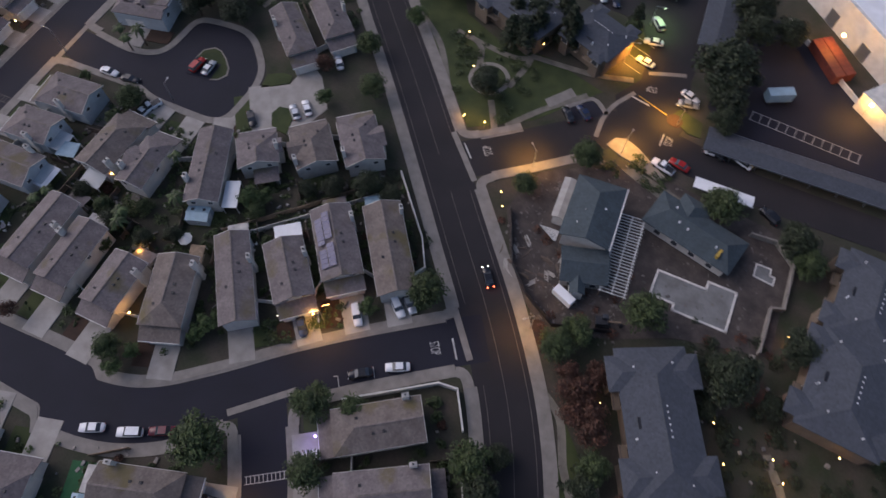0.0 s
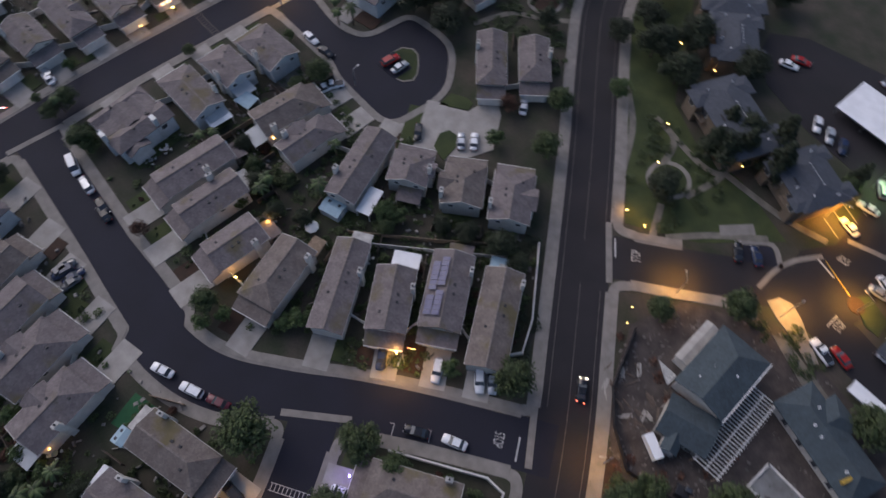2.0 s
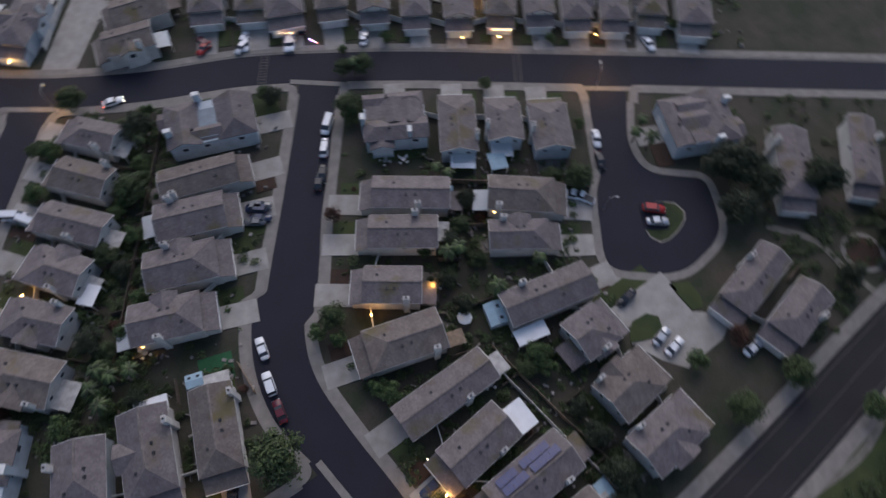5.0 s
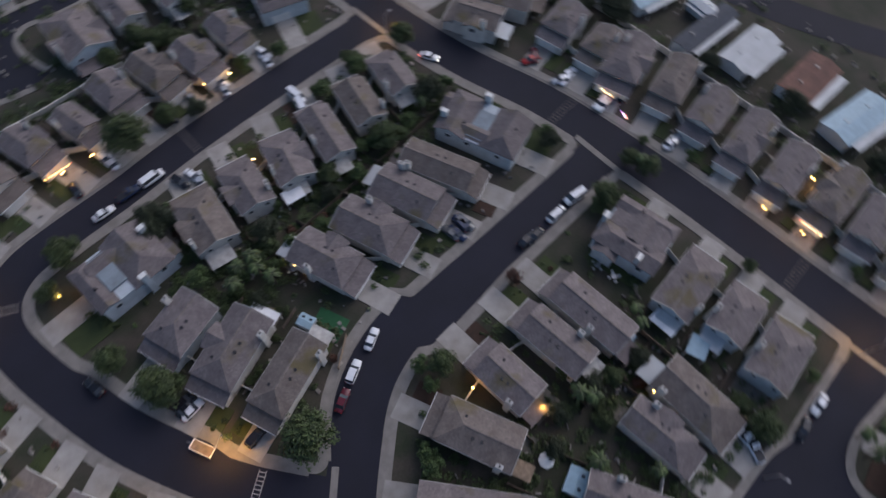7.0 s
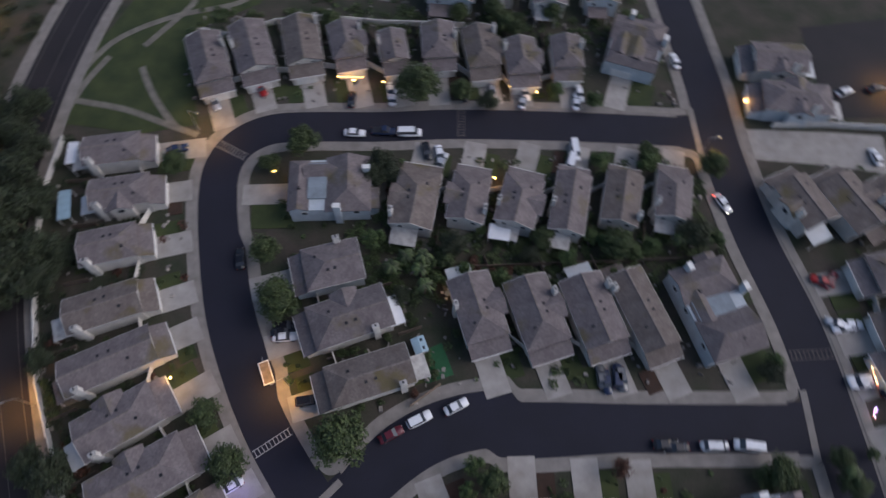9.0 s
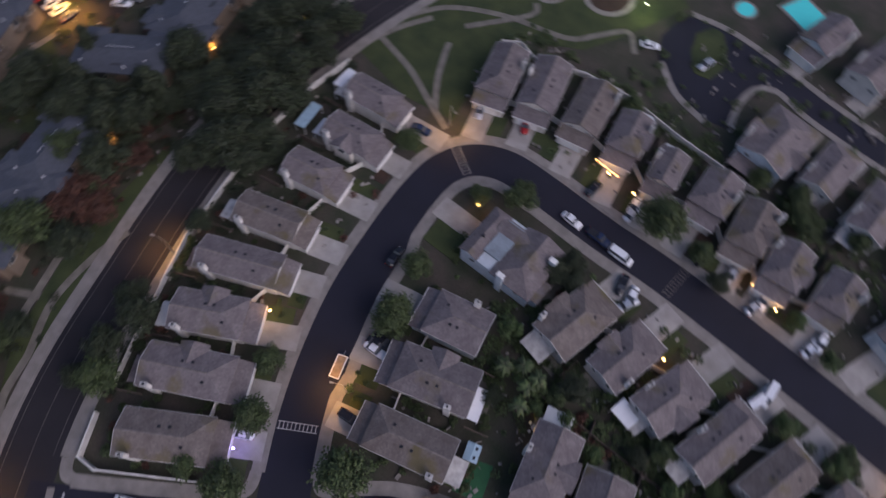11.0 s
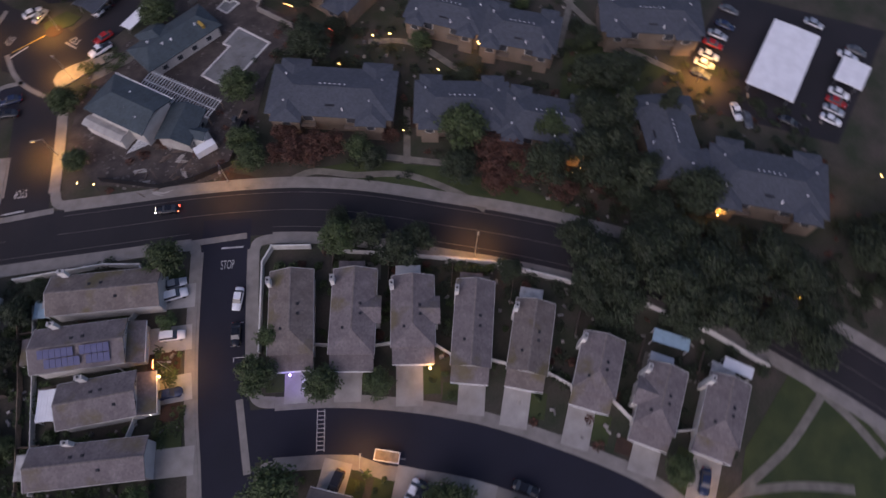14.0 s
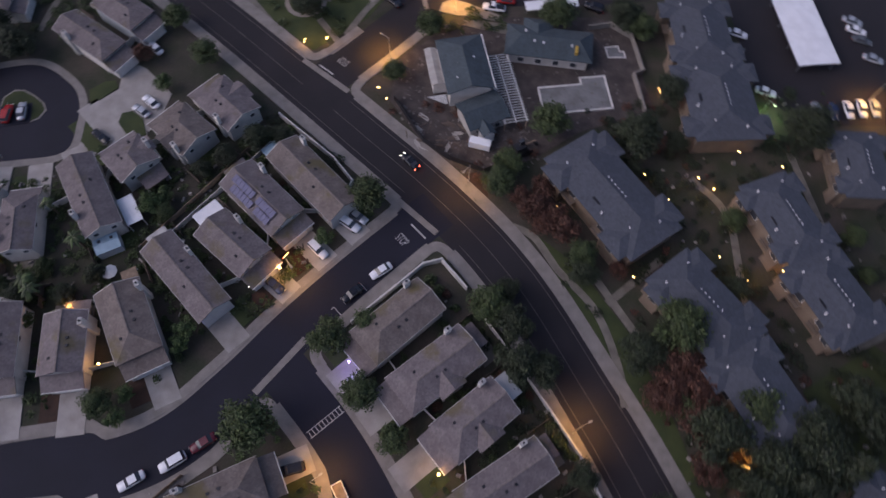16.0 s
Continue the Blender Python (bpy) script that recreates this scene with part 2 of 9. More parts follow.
def mesh_of(name, bm, material, smooth=False):
    me = bpy.data.meshes.new(name)
    bmesh.ops.recalc_face_normals(bm, faces=bm.faces)
    if smooth:
        for f in bm.faces:
            f.smooth = True
    bm.to_mesh(me)
    bm.free()
    me.materials.append(material)
    return me


def part(name, bm, material, parent, label="", smooth=False):
    ob = new(name, mesh_of(name, bm, material, smooth))
    ob.parent = parent
    return tagged(ob, label)


def boxed(name, material, parent, x0, x1, y0, y1, z0, z1, label="", bevel=0.0):
    return part(name, box(bmesh.new(), x0, x1, y0, y1, z0, z1, bevel), material, parent, label)


def thing(name, label, category, m, group="", kind=""):
    ob = new(name)
    ob.empty_display_size = 0.5
    ob.matrix_world = m
    return tagged(ob, label, category, group, kind)


def setting(name, bm, material, label, category):
    return tagged(new(name, mesh_of(name, bm, material)), label, category, "", "structure")


def smooth_line(points, step=2.0):
    """A Catmull-Rom line through control points, resampled."""
    p = [Vector((*q, 0)) for q in points]
    p = [2 * p[0] - p[1]] + p + [2 * p[-1] - p[-2]]
    out = []
    for i in range(1, len(p) - 2):
        a, b, c, d = p[i - 1:i + 3]
        n = max(2, round((c - b).length / step))
        for k in range(n):
            u = k / n
            out.append(0.5 * ((2 * b) + (c - a) * u + (2 * a - 5 * b + 4 * c - d) * u * u + (3 * b - a - 3 * c + d) * u ** 3))
    return out + [p[-2]]


def offset_line(line, d):
    """The line moved d metres to its left."""
    out = []
    for i, p in enumerate(line):
        t = (line[min(i + 1, len(line) - 1)] - line[max(i - 1, 0)]).normalized()
        out.append(p + d * Vector((-t.y, t.x, 0)))
    return out


def length_cut(line, s0, s1):
    """The stretch of a line between two distances along it."""
    out, s = [], 0.0
    for a, b in zip(line, line[1:]):
        d = (b - a).length
        if s + d > s0 and s < s1:
            if not out:
                out.append(a.lerp(b, max(0, (s0 - s) / d)))
            out.append(a.lerp(b, min(1, (s1 - s) / d)))
        s += d
    return out


def slab(bm, left, right, z0, z1):
    """A slab between two lines of the same count."""
    n = len(left)
    rows = [[bm.verts.new((p.x, p.y, z)) for p in line] for line in (left, right) for z in (z0, z1)]
    l0, l1, r0, r1 = rows
    for i in range(n - 1):
        bm.faces.new((l1[i], r1[i], r1[i + 1], l1[i + 1]))
        bm.faces.new((l0[i], l0[i + 1], r0[i + 1], r0[i]))
        bm.faces.new((l0[i], l1[i], l1[i + 1], l0[i + 1]))
        bm.faces.new((r0[i], r0[i + 1], r1[i + 1], r1[i]))
    bm.faces.new((l0[0], r0[0], r1[0], l1[0])), bm.faces.new((l0[-1], l1[-1], r1[-1], r0[-1]))
    return bm


def ribbon(line, a, b, z0, z1):
    return slab(bmesh.new(), offset_line(line, a), offset_line(line, b), z0, z1)


def prism(bm, corners, z0, z1):
    lo = [bm.verts.new((x, y, z0)) for x, y in corners]
    hi = [bm.verts.new((x, y, z1)) for x, y in corners]
    n = len(corners)
    for i in range(n):
        bm.faces.new((lo[i], lo[(i + 1) % n], hi[(i + 1) % n], hi[i]))
    bm.faces.new(hi), bm.faces.new(lo[::-1])
    return bm


def oval(x, y, a, b, yaw=0.0, n=28):
    c, s = math.cos(radians(yaw)), math.sin(radians(yaw))
    return [(x + a * math.cos(w) * c - b * math.sin(w) * s, y + a * math.cos(w) * s + b * math.sin(w) * c) for w in (2 * math.pi * i / n for i in range(n))]


def turned(x, y, yaw, l, w):
    c, s = math.cos(radians(yaw)), math.sin(radians(yaw))
    return [(x + c * u - s * v, y + s * u + c * v) for u, v in ((-l / 2, -w / 2), (l / 2, -w / 2), (l / 2, w / 2), (-l / 2, w / 2))]


def gable_roof(bm, x0, x1, y0, y1, z, rise, hip0=0.0, hip1=0.0, thick=0.18, along="x"):
    """A pitched roof over a rectangle, with thickness; hip0 and hip1 draw the ridge in at its two ends."""
    ym = (y0 + y1) / 2
    top = [(x0, y0, z), (x1, y0, z), (x1, y1, z), (x0, y1, z), (x0 + hip0, ym, z + rise), (x1 - hip1, ym, z + rise)]
    if along == "y":
        xm = (x0 + x1) / 2
        top = [(x0, y0, z), (x1, y0, z), (x1, y1, z), (x0, y1, z), (xm, y0 + hip0, z + rise), (xm, y1 - hip1, z + rise)]
        quads = ((0, 1, 4), (1, 2, 5, 4), (2, 3, 5), (3, 0, 4, 5))
    else:
        quads = ((0, 1, 5, 4), (1, 2, 5), (2, 3, 4, 5), (3, 0, 4))
    hi = [bm.verts.new(q) for q in top]
    lo = [bm.verts.new((q[0], q[1], q[2] - thick)) for q in top]
    gables = (((3, 0, 4), hip0), ((1, 2, 5), hip1)) if along == "x" else (((0, 1, 4), hip0), ((2, 3, 5), hip1))
    open_ends = [g for g, hip in gables if not hip]
    for q in quads:
        if q in open_ends:
            a, b, r = q
            bm.faces.new((hi[a], hi[r], lo[r], lo[a])), bm.faces.new((hi[r], hi[b], lo[b], lo[r]))
        else:
            bm.faces.new([hi[i] for i in q]), bm.faces.new([lo[i] for i in reversed(q)])
    for a, b in ((0, 1), (1, 2), (2, 3), (3, 0)):
        if not any(set((a, b)) <= set(g) for g in open_ends):
            bm.faces.new((hi[a], lo[a], lo[b], hi[b]))
    return bm


def gable_body(bm, x0, x1, y0, y1, z0, z, rise, g0=True, g1=True, along="x"):
    """Walls under a pitched roof: a box with gable triangles at the chosen ends."""
    box(bm, x0, x1, y0, y1, z0, z)
    ym, xm = (y0 + y1) / 2, (x0 + x1) / 2
    for on, w in ((g0, 0), (g1, 1)):
        if on:
            if along == "x":
                x = (x0, x1)[w]
                xi = x + (0.2 if w == 0 else -0.2)
                a = [(x, y0, z), (x, y1, z), (x, ym, z + rise)]
                b = [(xi, y0, z), (xi, y1, z), (xi, ym, z + rise)]
            else:
                y = (y0, y1)[w]
                yi = y + (0.2 if w == 0 else -0.2)
                a = [(x0, y, z), (x1, y, z), (xm, y, z + rise)]
                b = [(x0, yi, z), (x1, yi, z), (xm, yi, z + rise)]
            va, vb = [bm.verts.new(q) for q in a], [bm.verts.new(q) for q in b]
            bm.faces.new(va), bm.faces.new(vb[::-1])
            for i in range(3):
                bm.faces.new((va[i], va[(i + 1) % 3], vb[(i + 1) % 3], vb[i]))
    return bm


def window_on(parent, x, y, z, w, h, face):
    """A framed window on a wall; face is the outward axis: +x, -x, +y or -y."""
    d = 0.06 if face[0] == "+" else -0.06
    if face[1] == "x":
        frame_ob = boxed("window", WHITE, parent, min(x, x + d), max(x, x + d), y - w / 2, y + w / 2, z, z + h)
        pane = boxed("pane", GLASS, frame_ob, min(x, x + d * 1.5), max(x, x + d * 1.5), y - w / 2 + 0.08, y + w / 2 - 0.08, z + 0.08, z + h - 0.08)
    else:
        frame_ob = boxed("window", WHITE, parent, x - w / 2, x + w / 2, min(y, y + d), max(y, y + d), z, z + h)
        pane = boxed("pane", GLASS, frame_ob, x - w / 2 + 0.08, x + w / 2 - 0.08, min(y, y + d * 1.5), max(y, y + d * 1.5), z + 0.08, z + h - 0.08)
    return frame_ob


def house(x, y, yaw, l, w, rear="gable", front="hip", stack=1, at=-0.25, walls=STUCCO, tiles=TILE_ROOF, wing=2.6, cross=0, eave=4.7, label="", porch=None):
    """A two-storey tract house. Local +x faces its street. stack: the side of the chimney (0 none); wing: length of the lower garage roof in front;
    cross: the side of a cross gable (2: both)."""
    porch = int(abs(x) * 3 + abs(y)) % 5 < 3 if porch is None else porch
    hue = {STUCCO: "beige", STUCCO_BLUE: "pale blue"}.get(walls, "tan")
    label = label or f"two-storey {hue} house with {'brownish' if tiles == TILE_BROWN else 'grey'} tiled roof" + (" and cross gable" if cross else " and front garage" if wing else " and long ridge")
    ob = thing("house", label, "house", pose(x, y, 0, 0, 0, yaw), "tract houses")
    FOOTPRINTS.append((x, y, radians(yaw), l, w))
    rise, x0, x1, y0, y1 = w * 0.19, -l / 2, l / 2 - wing, -w / 2, w / 2
    h0 = w * 0.5 if rear == "hip" else 0.0
    h1 = w * 0.5 if front == "hip" else 0.0
    o = 0.45
    part("wall", gable_body(bmesh.new(), x0 + o, x1 - o, y0 + o, y1 - o, 0, eave - 0.1, rise * 0.86, not h0, not h1), walls, ob)
    part("roof", gable_roof(bmesh.new(), x0, x1, y0, y1, eave, rise, h0, h1), tiles, ob)
    bm = box(bmesh.new(), x0 + h0 + 0.05, x1 - h1 - 0.05, -0.16, 0.16, eave + rise - 0.05, eave + rise + 0.07)
    part("ridge_cap", bm, RIDGE, ob)
    for s in (-1, 1):
        boxed("gutter", TRIM, ob, x0 + 0.02, x1 - 0.02, min(s * (w / 2 - 0.01), s * (w / 2 + 0.1)), max(s * (w / 2 - 0.01), s * (w / 2 + 0.1)), eave - 0.2, eave - 0.07)
    if not h0:
        bm, k = bmesh.new(), rise / (w / 2)
        for s in (-1, 1):
            q = [(x0 - 0.05, s * w / 2, eave - 0.22), (x0 - 0.05, 0, eave + rise - 0.22), (x0 - 0.05, 0, eave + rise + 0.01), (x0 - 0.05, s * w / 2, eave + 0.01)]
            a, b = [bm.verts.new(p) for p in q], [bm.verts.new((p[0] + 0.12, p[1], p[2])) for p in q]
            bm.faces.new(a), bm.faces.new(b[::-1])
            for i in range(4):
                bm.faces.new((a[i], a[(i + 1) % 4], b[(i + 1) % 4], b[i]))
        part("rake_trim", bm, TRIM, ob)
    if wing:
        side = 1 if stack >= 0 else -1
        gy0, gy1 = (y0 + 0.2, y1 - 0.2) if w < 9.5 else (y0 + 0.2, y0 + 7)
        ez = 2.9
        part("garage", box(bmesh.new(), x1 - o, x1 + wing - o, gy0 + o, gy1 - o, 0, ez - 0.1), walls, ob)
        bm = bmesh.new()
        top = [(x1 - o, gy0, ez + 1.15), (x1 - o, gy1, ez + 1.15), (x1 + wing, gy1, ez), (x1 + wing, gy0, ez)]
        hi, lo = [bm.verts.new(q) for q in top], [bm.verts.new((q[0], q[1], q[2] - 0.16)) for q in top]
        bm.faces.new(hi), bm.faces.new(lo[::-1])
        for i in range(4):
            bm.faces.new((hi[i], hi[(i + 1) % 4], lo[(i + 1) % 4], lo[i]))
        part("garage_roof", bm, tiles, ob)
        boxed("fascia", WHITE, ob, x1 + wing, x1 + wing + 0.1, gy0 + 0.02, gy1 - 0.02, ez - 0.2, ez + 0.03)
        boxed("flashing", TRIM, ob, x1 - 0.44, x1 - 0.3, gy0 + 0.3, gy1 - 0.3, ez + 1.0, ez + 1.28)
        boxed("garage_door", WHITE, ob, x1 + wing - o, x1 + wing - o + 0.06, gy0 + 1.2, gy0 + 6.0, 0.05, 2.3)
        for v in (-w * 0.22, w * 0.22):
            window_on(ob, x1 - o, v, eave - 0.95 if wing else eave - 1.8, 1.3, 0.75, "+x")
    for v in (-w * 0.24, w * 0.24):
        window_on(ob, x0 + o, v, 3.2, 1.1, 0.9, "-x")
    window_on(ob, -l * 0.1, (y0 + o) if stack >= 0 else (y1 - o), 3.2, 1.1, 0.9, "-y" if stack >= 0 else "+y")
    for s in ((1, -1) if cross == 2 else (cross,) if cross else ()):
        cx, cw = x0 + l * 0.42, min(5.4, l * 0.36)
        ya, yb = (0.3, y1 + 1.0) if s > 0 else (y0 - 1.0, -0.3)
        part("cross_gable", gable_roof(bmesh.new(), cx - cw / 2, cx + cw / 2, ya, yb, eave + 0.02, cw * 0.22, 0.0, 0.0, 0.16, "y"), tiles, ob)
        part("bay_wall", gable_body(bmesh.new(), cx - cw / 2 + o, cx + cw / 2 - o, ya + (0 if s > 0 else o), yb - (o if s > 0 else 0), 0, eave - 0.1, cw * 0.17, s < 0, s > 0, "y"), walls, ob)
        window_on(ob, cx, (yb - o) if s > 0 else (ya + o), 3.1, 1.5, 1.2, "+y" if s > 0 else "-y")
    if porch:
        pw, pd, py = w * 0.6, 2.3 + (abs(x) % 1.0), w * 0.12 * (1 if stack >= 0 else -1)
        bm = bmesh.new()
        top = [(x0 + o, py - pw / 2, 2.9), (x0 + o, py + pw / 2, 2.9), (x0 - pd, py + pw / 2, 2.5), (x0 - pd, py - pw / 2, 2.5)]
        hi, lo = [bm.verts.new(q) for q in top], [bm.verts.new((q[0], q[1], q[2] - 0.14)) for q in top]
        bm.faces.new(hi), bm.faces.new(lo[::-1])
        for i in range(4):
            bm.faces.new((hi[i], hi[(i + 1) % 4], lo[(i + 1) % 4], lo[i]))
        part("porch_roof", bm, (tiles, TRIM, PALE_ROOF)[int(abs(x) + abs(y)) % 3], ob)
        for v in (-1, 1):
            boxed("post", WHITE, ob, x0 - pd + 0.1, x0 - pd + 0.22, py + v * (pw / 2 - 0.2) - 0.06, py + v * (pw / 2 - 0.2) + 0.06, 0, 2.4)
    if stack:
        px, py = l * at, stack * (w / 2 - 0.15)
        ch = part("chimney", box(bmesh.new(), px - 0.62, px + 0.62, py - 0.36, py + 0.36, 0, eave + rise + 0.75, 0.03), PALE_STACK, ob, "pale painted chimney stack")
        boxed("cap", TRIM, ch, px - 0.66, px + 0.66, py - 0.40, py + 0.40, eave + rise + 0.75, eave + rise + 0.83)
        part("flue", cyl(bmesh.new(), px, py, eave + rise + 0.83, eave + rise + 1.1, 0.2), DARK_METAL, ch)
    k = rise / (w / 2)
    for u, v in ((-l * 0.12, w * 0.16), (-l * 0.02, w * 0.17), (l * 0.12, -w * 0.2)):
        z = eave + rise - abs(v) * k
        boxed("roof_vent", DARK_METAL, ob, u - 0.24, u + 0.24, v - 0.24, v + 0.24, z - 0.1, z + 0.2)
    return ob


def apartment(x, y, yaw, l, w, walls=STUCCO_TAN, eave=5.6):
    """A two-storey apartment block: hipped shingle roof with end wings, roof domes, a sunken roof well, balconies and windows."""
    ob = thing("apartment_building", "two-storey tan apartment block with slate-blue shingle roof", "building", pose(x, y, 0, 0, 0, yaw), "apartment blocks")
    o, wi = 0.6, w * 0.78
    rise = wi * 0.13
    FOOTPRINTS.append((x, y, radians(yaw), l, w))
    part("wall", box(bmesh.new(), -l / 2 + o, l / 2 - o, -wi / 2 + o, wi / 2 - o, 0, eave - 0.1), walls, ob)
    part("roof", gable_roof(bmesh.new(), -l / 2, l / 2, -wi / 2, wi / 2, eave, rise, wi * 0.42, wi * 0.42, 0.22), SHINGLE, ob)
    part("ridge_cap", box(bmesh.new(), -l / 2 + wi * 0.43, l / 2 - wi * 0.43, -0.14, 0.14, eave + rise - 0.06, eave + rise + 0.05), SHINGLE, ob)
    cw = l * 0.24
    for s in (-1, 1):
        cx = s * (l * 0.5 - cw * 0.72)
        part("wing_roof", gable_roof(bmesh.new(), cx - cw / 2, cx + cw / 2, -w / 2, w / 2, eave + 0.05, cw * 0.13, cw * 0.42, cw * 0.42, 0.22, "y"), SHINGLE, ob)
        part("wing_wall", box(bmesh.new(), cx - cw / 2 + o, cx + cw / 2 - o, -w / 2 + o, w / 2 - o, 0, eave - 0.06), walls, ob)
        for f in (-1, 1):
            y0 = f * (w / 2 - o)
            for z in (3.7,):
                window_on(ob, cx, y0, z, 1.8, 1.3, "+y" if f > 0 else "-y")
    for f in (-1, 1):
        yb = f * (wi / 2 - o)
        for u in (-0.17, 0.17):
            for z in (3.0,):
                bx = u * l
                ya, yc = min(yb, yb + f * 1.5), max(yb, yb + f * 1.5)
                bal = boxed("balcony", walls, ob, bx - 1.6, bx + 1.6, ya, yc, z - 0.2, z)
                ye = yb + f * 1.45
                boxed("rail", DARK_METAL, bal, bx - 1.6, bx + 1.6, min(ye, ye + f * 0.05), max(ye, ye + f * 0.05), z + 0.95, z + 1.02)
                window_on(ob, bx, yb, z + 0.2, 2.2, 2.0, "+y" if f > 0 else "-y")
    for k in range(6):
        u = (k - 2.5) * 1.05
        z = eave + rise - 0.9 * 0.4
        boxed("roof_dome", WHITE_METAL, ob, u - 0.12, u + 0.12, 0.75, 0.99, z - 0.25, z + 0.3, "", 0.03)
    for u, v in ((-0.38, 0.2), (0.38, 0.18), (-0.36, -0.22), (0.3, -0.16), (0.1, -0.3)):
        z = eave + rise * 0.5
        boxed("roof_vent", WHITE_METAL, ob, u * l - 0.1, u * l + 0.1, v * w - 0.1, v * w + 0.1, z - 0.6, z + 0.5)
    boxed("roof_well", DARK_METAL, ob, -1.0, 1.0, -wi * 0.33, -wi * 0.33 + 1.8, eave + 0.15, eave + rise * 0.42, "dark sunken roof well with plant")
    return ob


def carport(x, y, yaw, l, w, material=WHITE_METAL):
    FOOTPRINTS.append((x, y, radians(yaw), l, w))
    word = "white metal" if material == WHITE_METAL else "grey shingled"
    ob = thing("carport", f"open carport with a flat {word} roof on posts", "carport", pose(x, y, 0, 0, 0, yaw), "carports")
    part("roof", gable_roof(bmesh.new(), -l / 2, l / 2, -w / 2, w / 2, 2.7, 0.12 if material == WHITE_METAL else 0.7, 0, 0, 0.25), material, ob)
    boxed("fascia", GREY_METAL, ob, -l / 2 - 0.03, l / 2 + 0.03, -w / 2 - 0.05, -w / 2, 2.4, 2.72)
    boxed("fascia", GREY_METAL, ob, -l / 2 - 0.03, l / 2 + 0.03, w / 2, w / 2 + 0.05, 2.4, 2.72)
    n = max(2, round(l / 5.5))
    for i in range(n):
        u = -l / 2 + 0.6 + (l - 1.2) * i / (n - 1)
        for s in ((-1, 1) if w > 5 else (1,)):
            boxed("post", GREY_METAL, ob, u - 0.09, u + 0.09, s * (w / 2 - 1.0) - 0.09, s * (w / 2 - 1.0) + 0.09, 0, 2.5)
    return ob


def low_home(x, y, yaw, l, w, material=PALE_ROOF):
    FOOTPRINTS.append((x, y, radians(yaw), l, w))
    ob = thing("mobile_home", "single-storey mobile home with a low pale metal roof", "house", pose(x, y, 0, 0, 0, yaw), "mobile homes")
    part("wall", gable_body(bmesh.new(), -l / 2 + 0.3, l / 2 - 0.3, -w * 0.3, w * 0.3, 0, 2.9, w * 0.05), STUCCO_BLUE, ob)
    part("roof", gable_roof(bmesh.new(), -l / 2, l / 2, -w * 0.33, w * 0.33, 3.0, w * 0.07, 0, 0, 0.12), material, ob)
    part("awning", box(bmesh.new(), -l * 0.42, l * 0.42, -w / 2, -w * 0.33 - 0.02, 2.5, 2.6), PALE_ROOF, ob)
    for u in (-0.4, 0, 0.4):
        boxed("post", WHITE, ob, u * l - 0.05, u * l + 0.05, -w / 2 + 0.1, -w / 2 + 0.2, 0, 2.5)
    for u in (-0.25, 0.2):
        window_on(ob, u * l, w * 0.3, 1.0, 1.4, 1.0, "+y")
        boxed("roof_vent", GREY_METAL, ob, u * l - 0.2, u * l + 0.2, 0.5, 0.9, 3.0 + w * 0.04, 3.3 + w * 0.07)
    return ob


def patio_cover(x, y, yaw, l, w, material=WHITE_METAL, height=2.7, label="white ribbed patio cover standing behind a house"):
    FOOTPRINTS.append((x, y, radians(yaw), l + 1, w + 1))
    ob = thing("patio_cover", label, "canopy", pose(x, y, 0, 0, 0, yaw), "patio covers")
    part("roof", box(bmesh.new(), -l / 2, l / 2, -w / 2, w / 2, height, height + 0.1, 0.02), material, ob)
    n = int(w / 0.45)
    for i in range(n):
        v = -w / 2 + 0.2 + i * (w - 0.4) / max(1, n - 1)
        boxed("rib", material, ob, -l / 2, l / 2, v - 0.03, v + 0.03, height + 0.1, height + 0.14)
    for u in (-1, 1):
        for v in (-1, 1):
            boxed("post", WHITE, ob, u * (l / 2 - 0.15) - 0.06, u * (l / 2 - 0.15) + 0.06, v * (w / 2 - 0.15) - 0.06, v * (w / 2 - 0.15) + 0.06, 0, height)
    return ob


def shed(x, y, yaw, l, w, material=BLUE_TARP):
    FOOTPRINTS.append((x, y, radians(yaw), l + 1, w + 1))
    ob = thing("garden_shed", "small pale blue garden shed with a shallow roof", "shed", pose(x, y, 0, 0, 0, yaw), "sheds")
    part("wall", gable_body(bmesh.new(), -l / 2 + 0.1, l / 2 - 0.1, -w / 2 + 0.1, w / 2 - 0.1, 0, 2.1, w * 0.1), STUCCO_BLUE, ob)
    part("roof", gable_roof(bmesh.new(), -l / 2, l / 2, -w / 2, w / 2, 2.2, w * 0.13, 0, 0, 0.08), material, ob)
    boxed("door", WHITE, ob, l / 2 - 0.1, l / 2 - 0.05, -0.5, 0.5, 0.05, 1.95)
    for u in (-0.25, 0.25):
        boxed("skylight", GLASS, ob, u * l - 0.3, u * l + 0.3, w * 0.12, w * 0.3, 2.22, 2.22 + w * 0.1)
    return ob


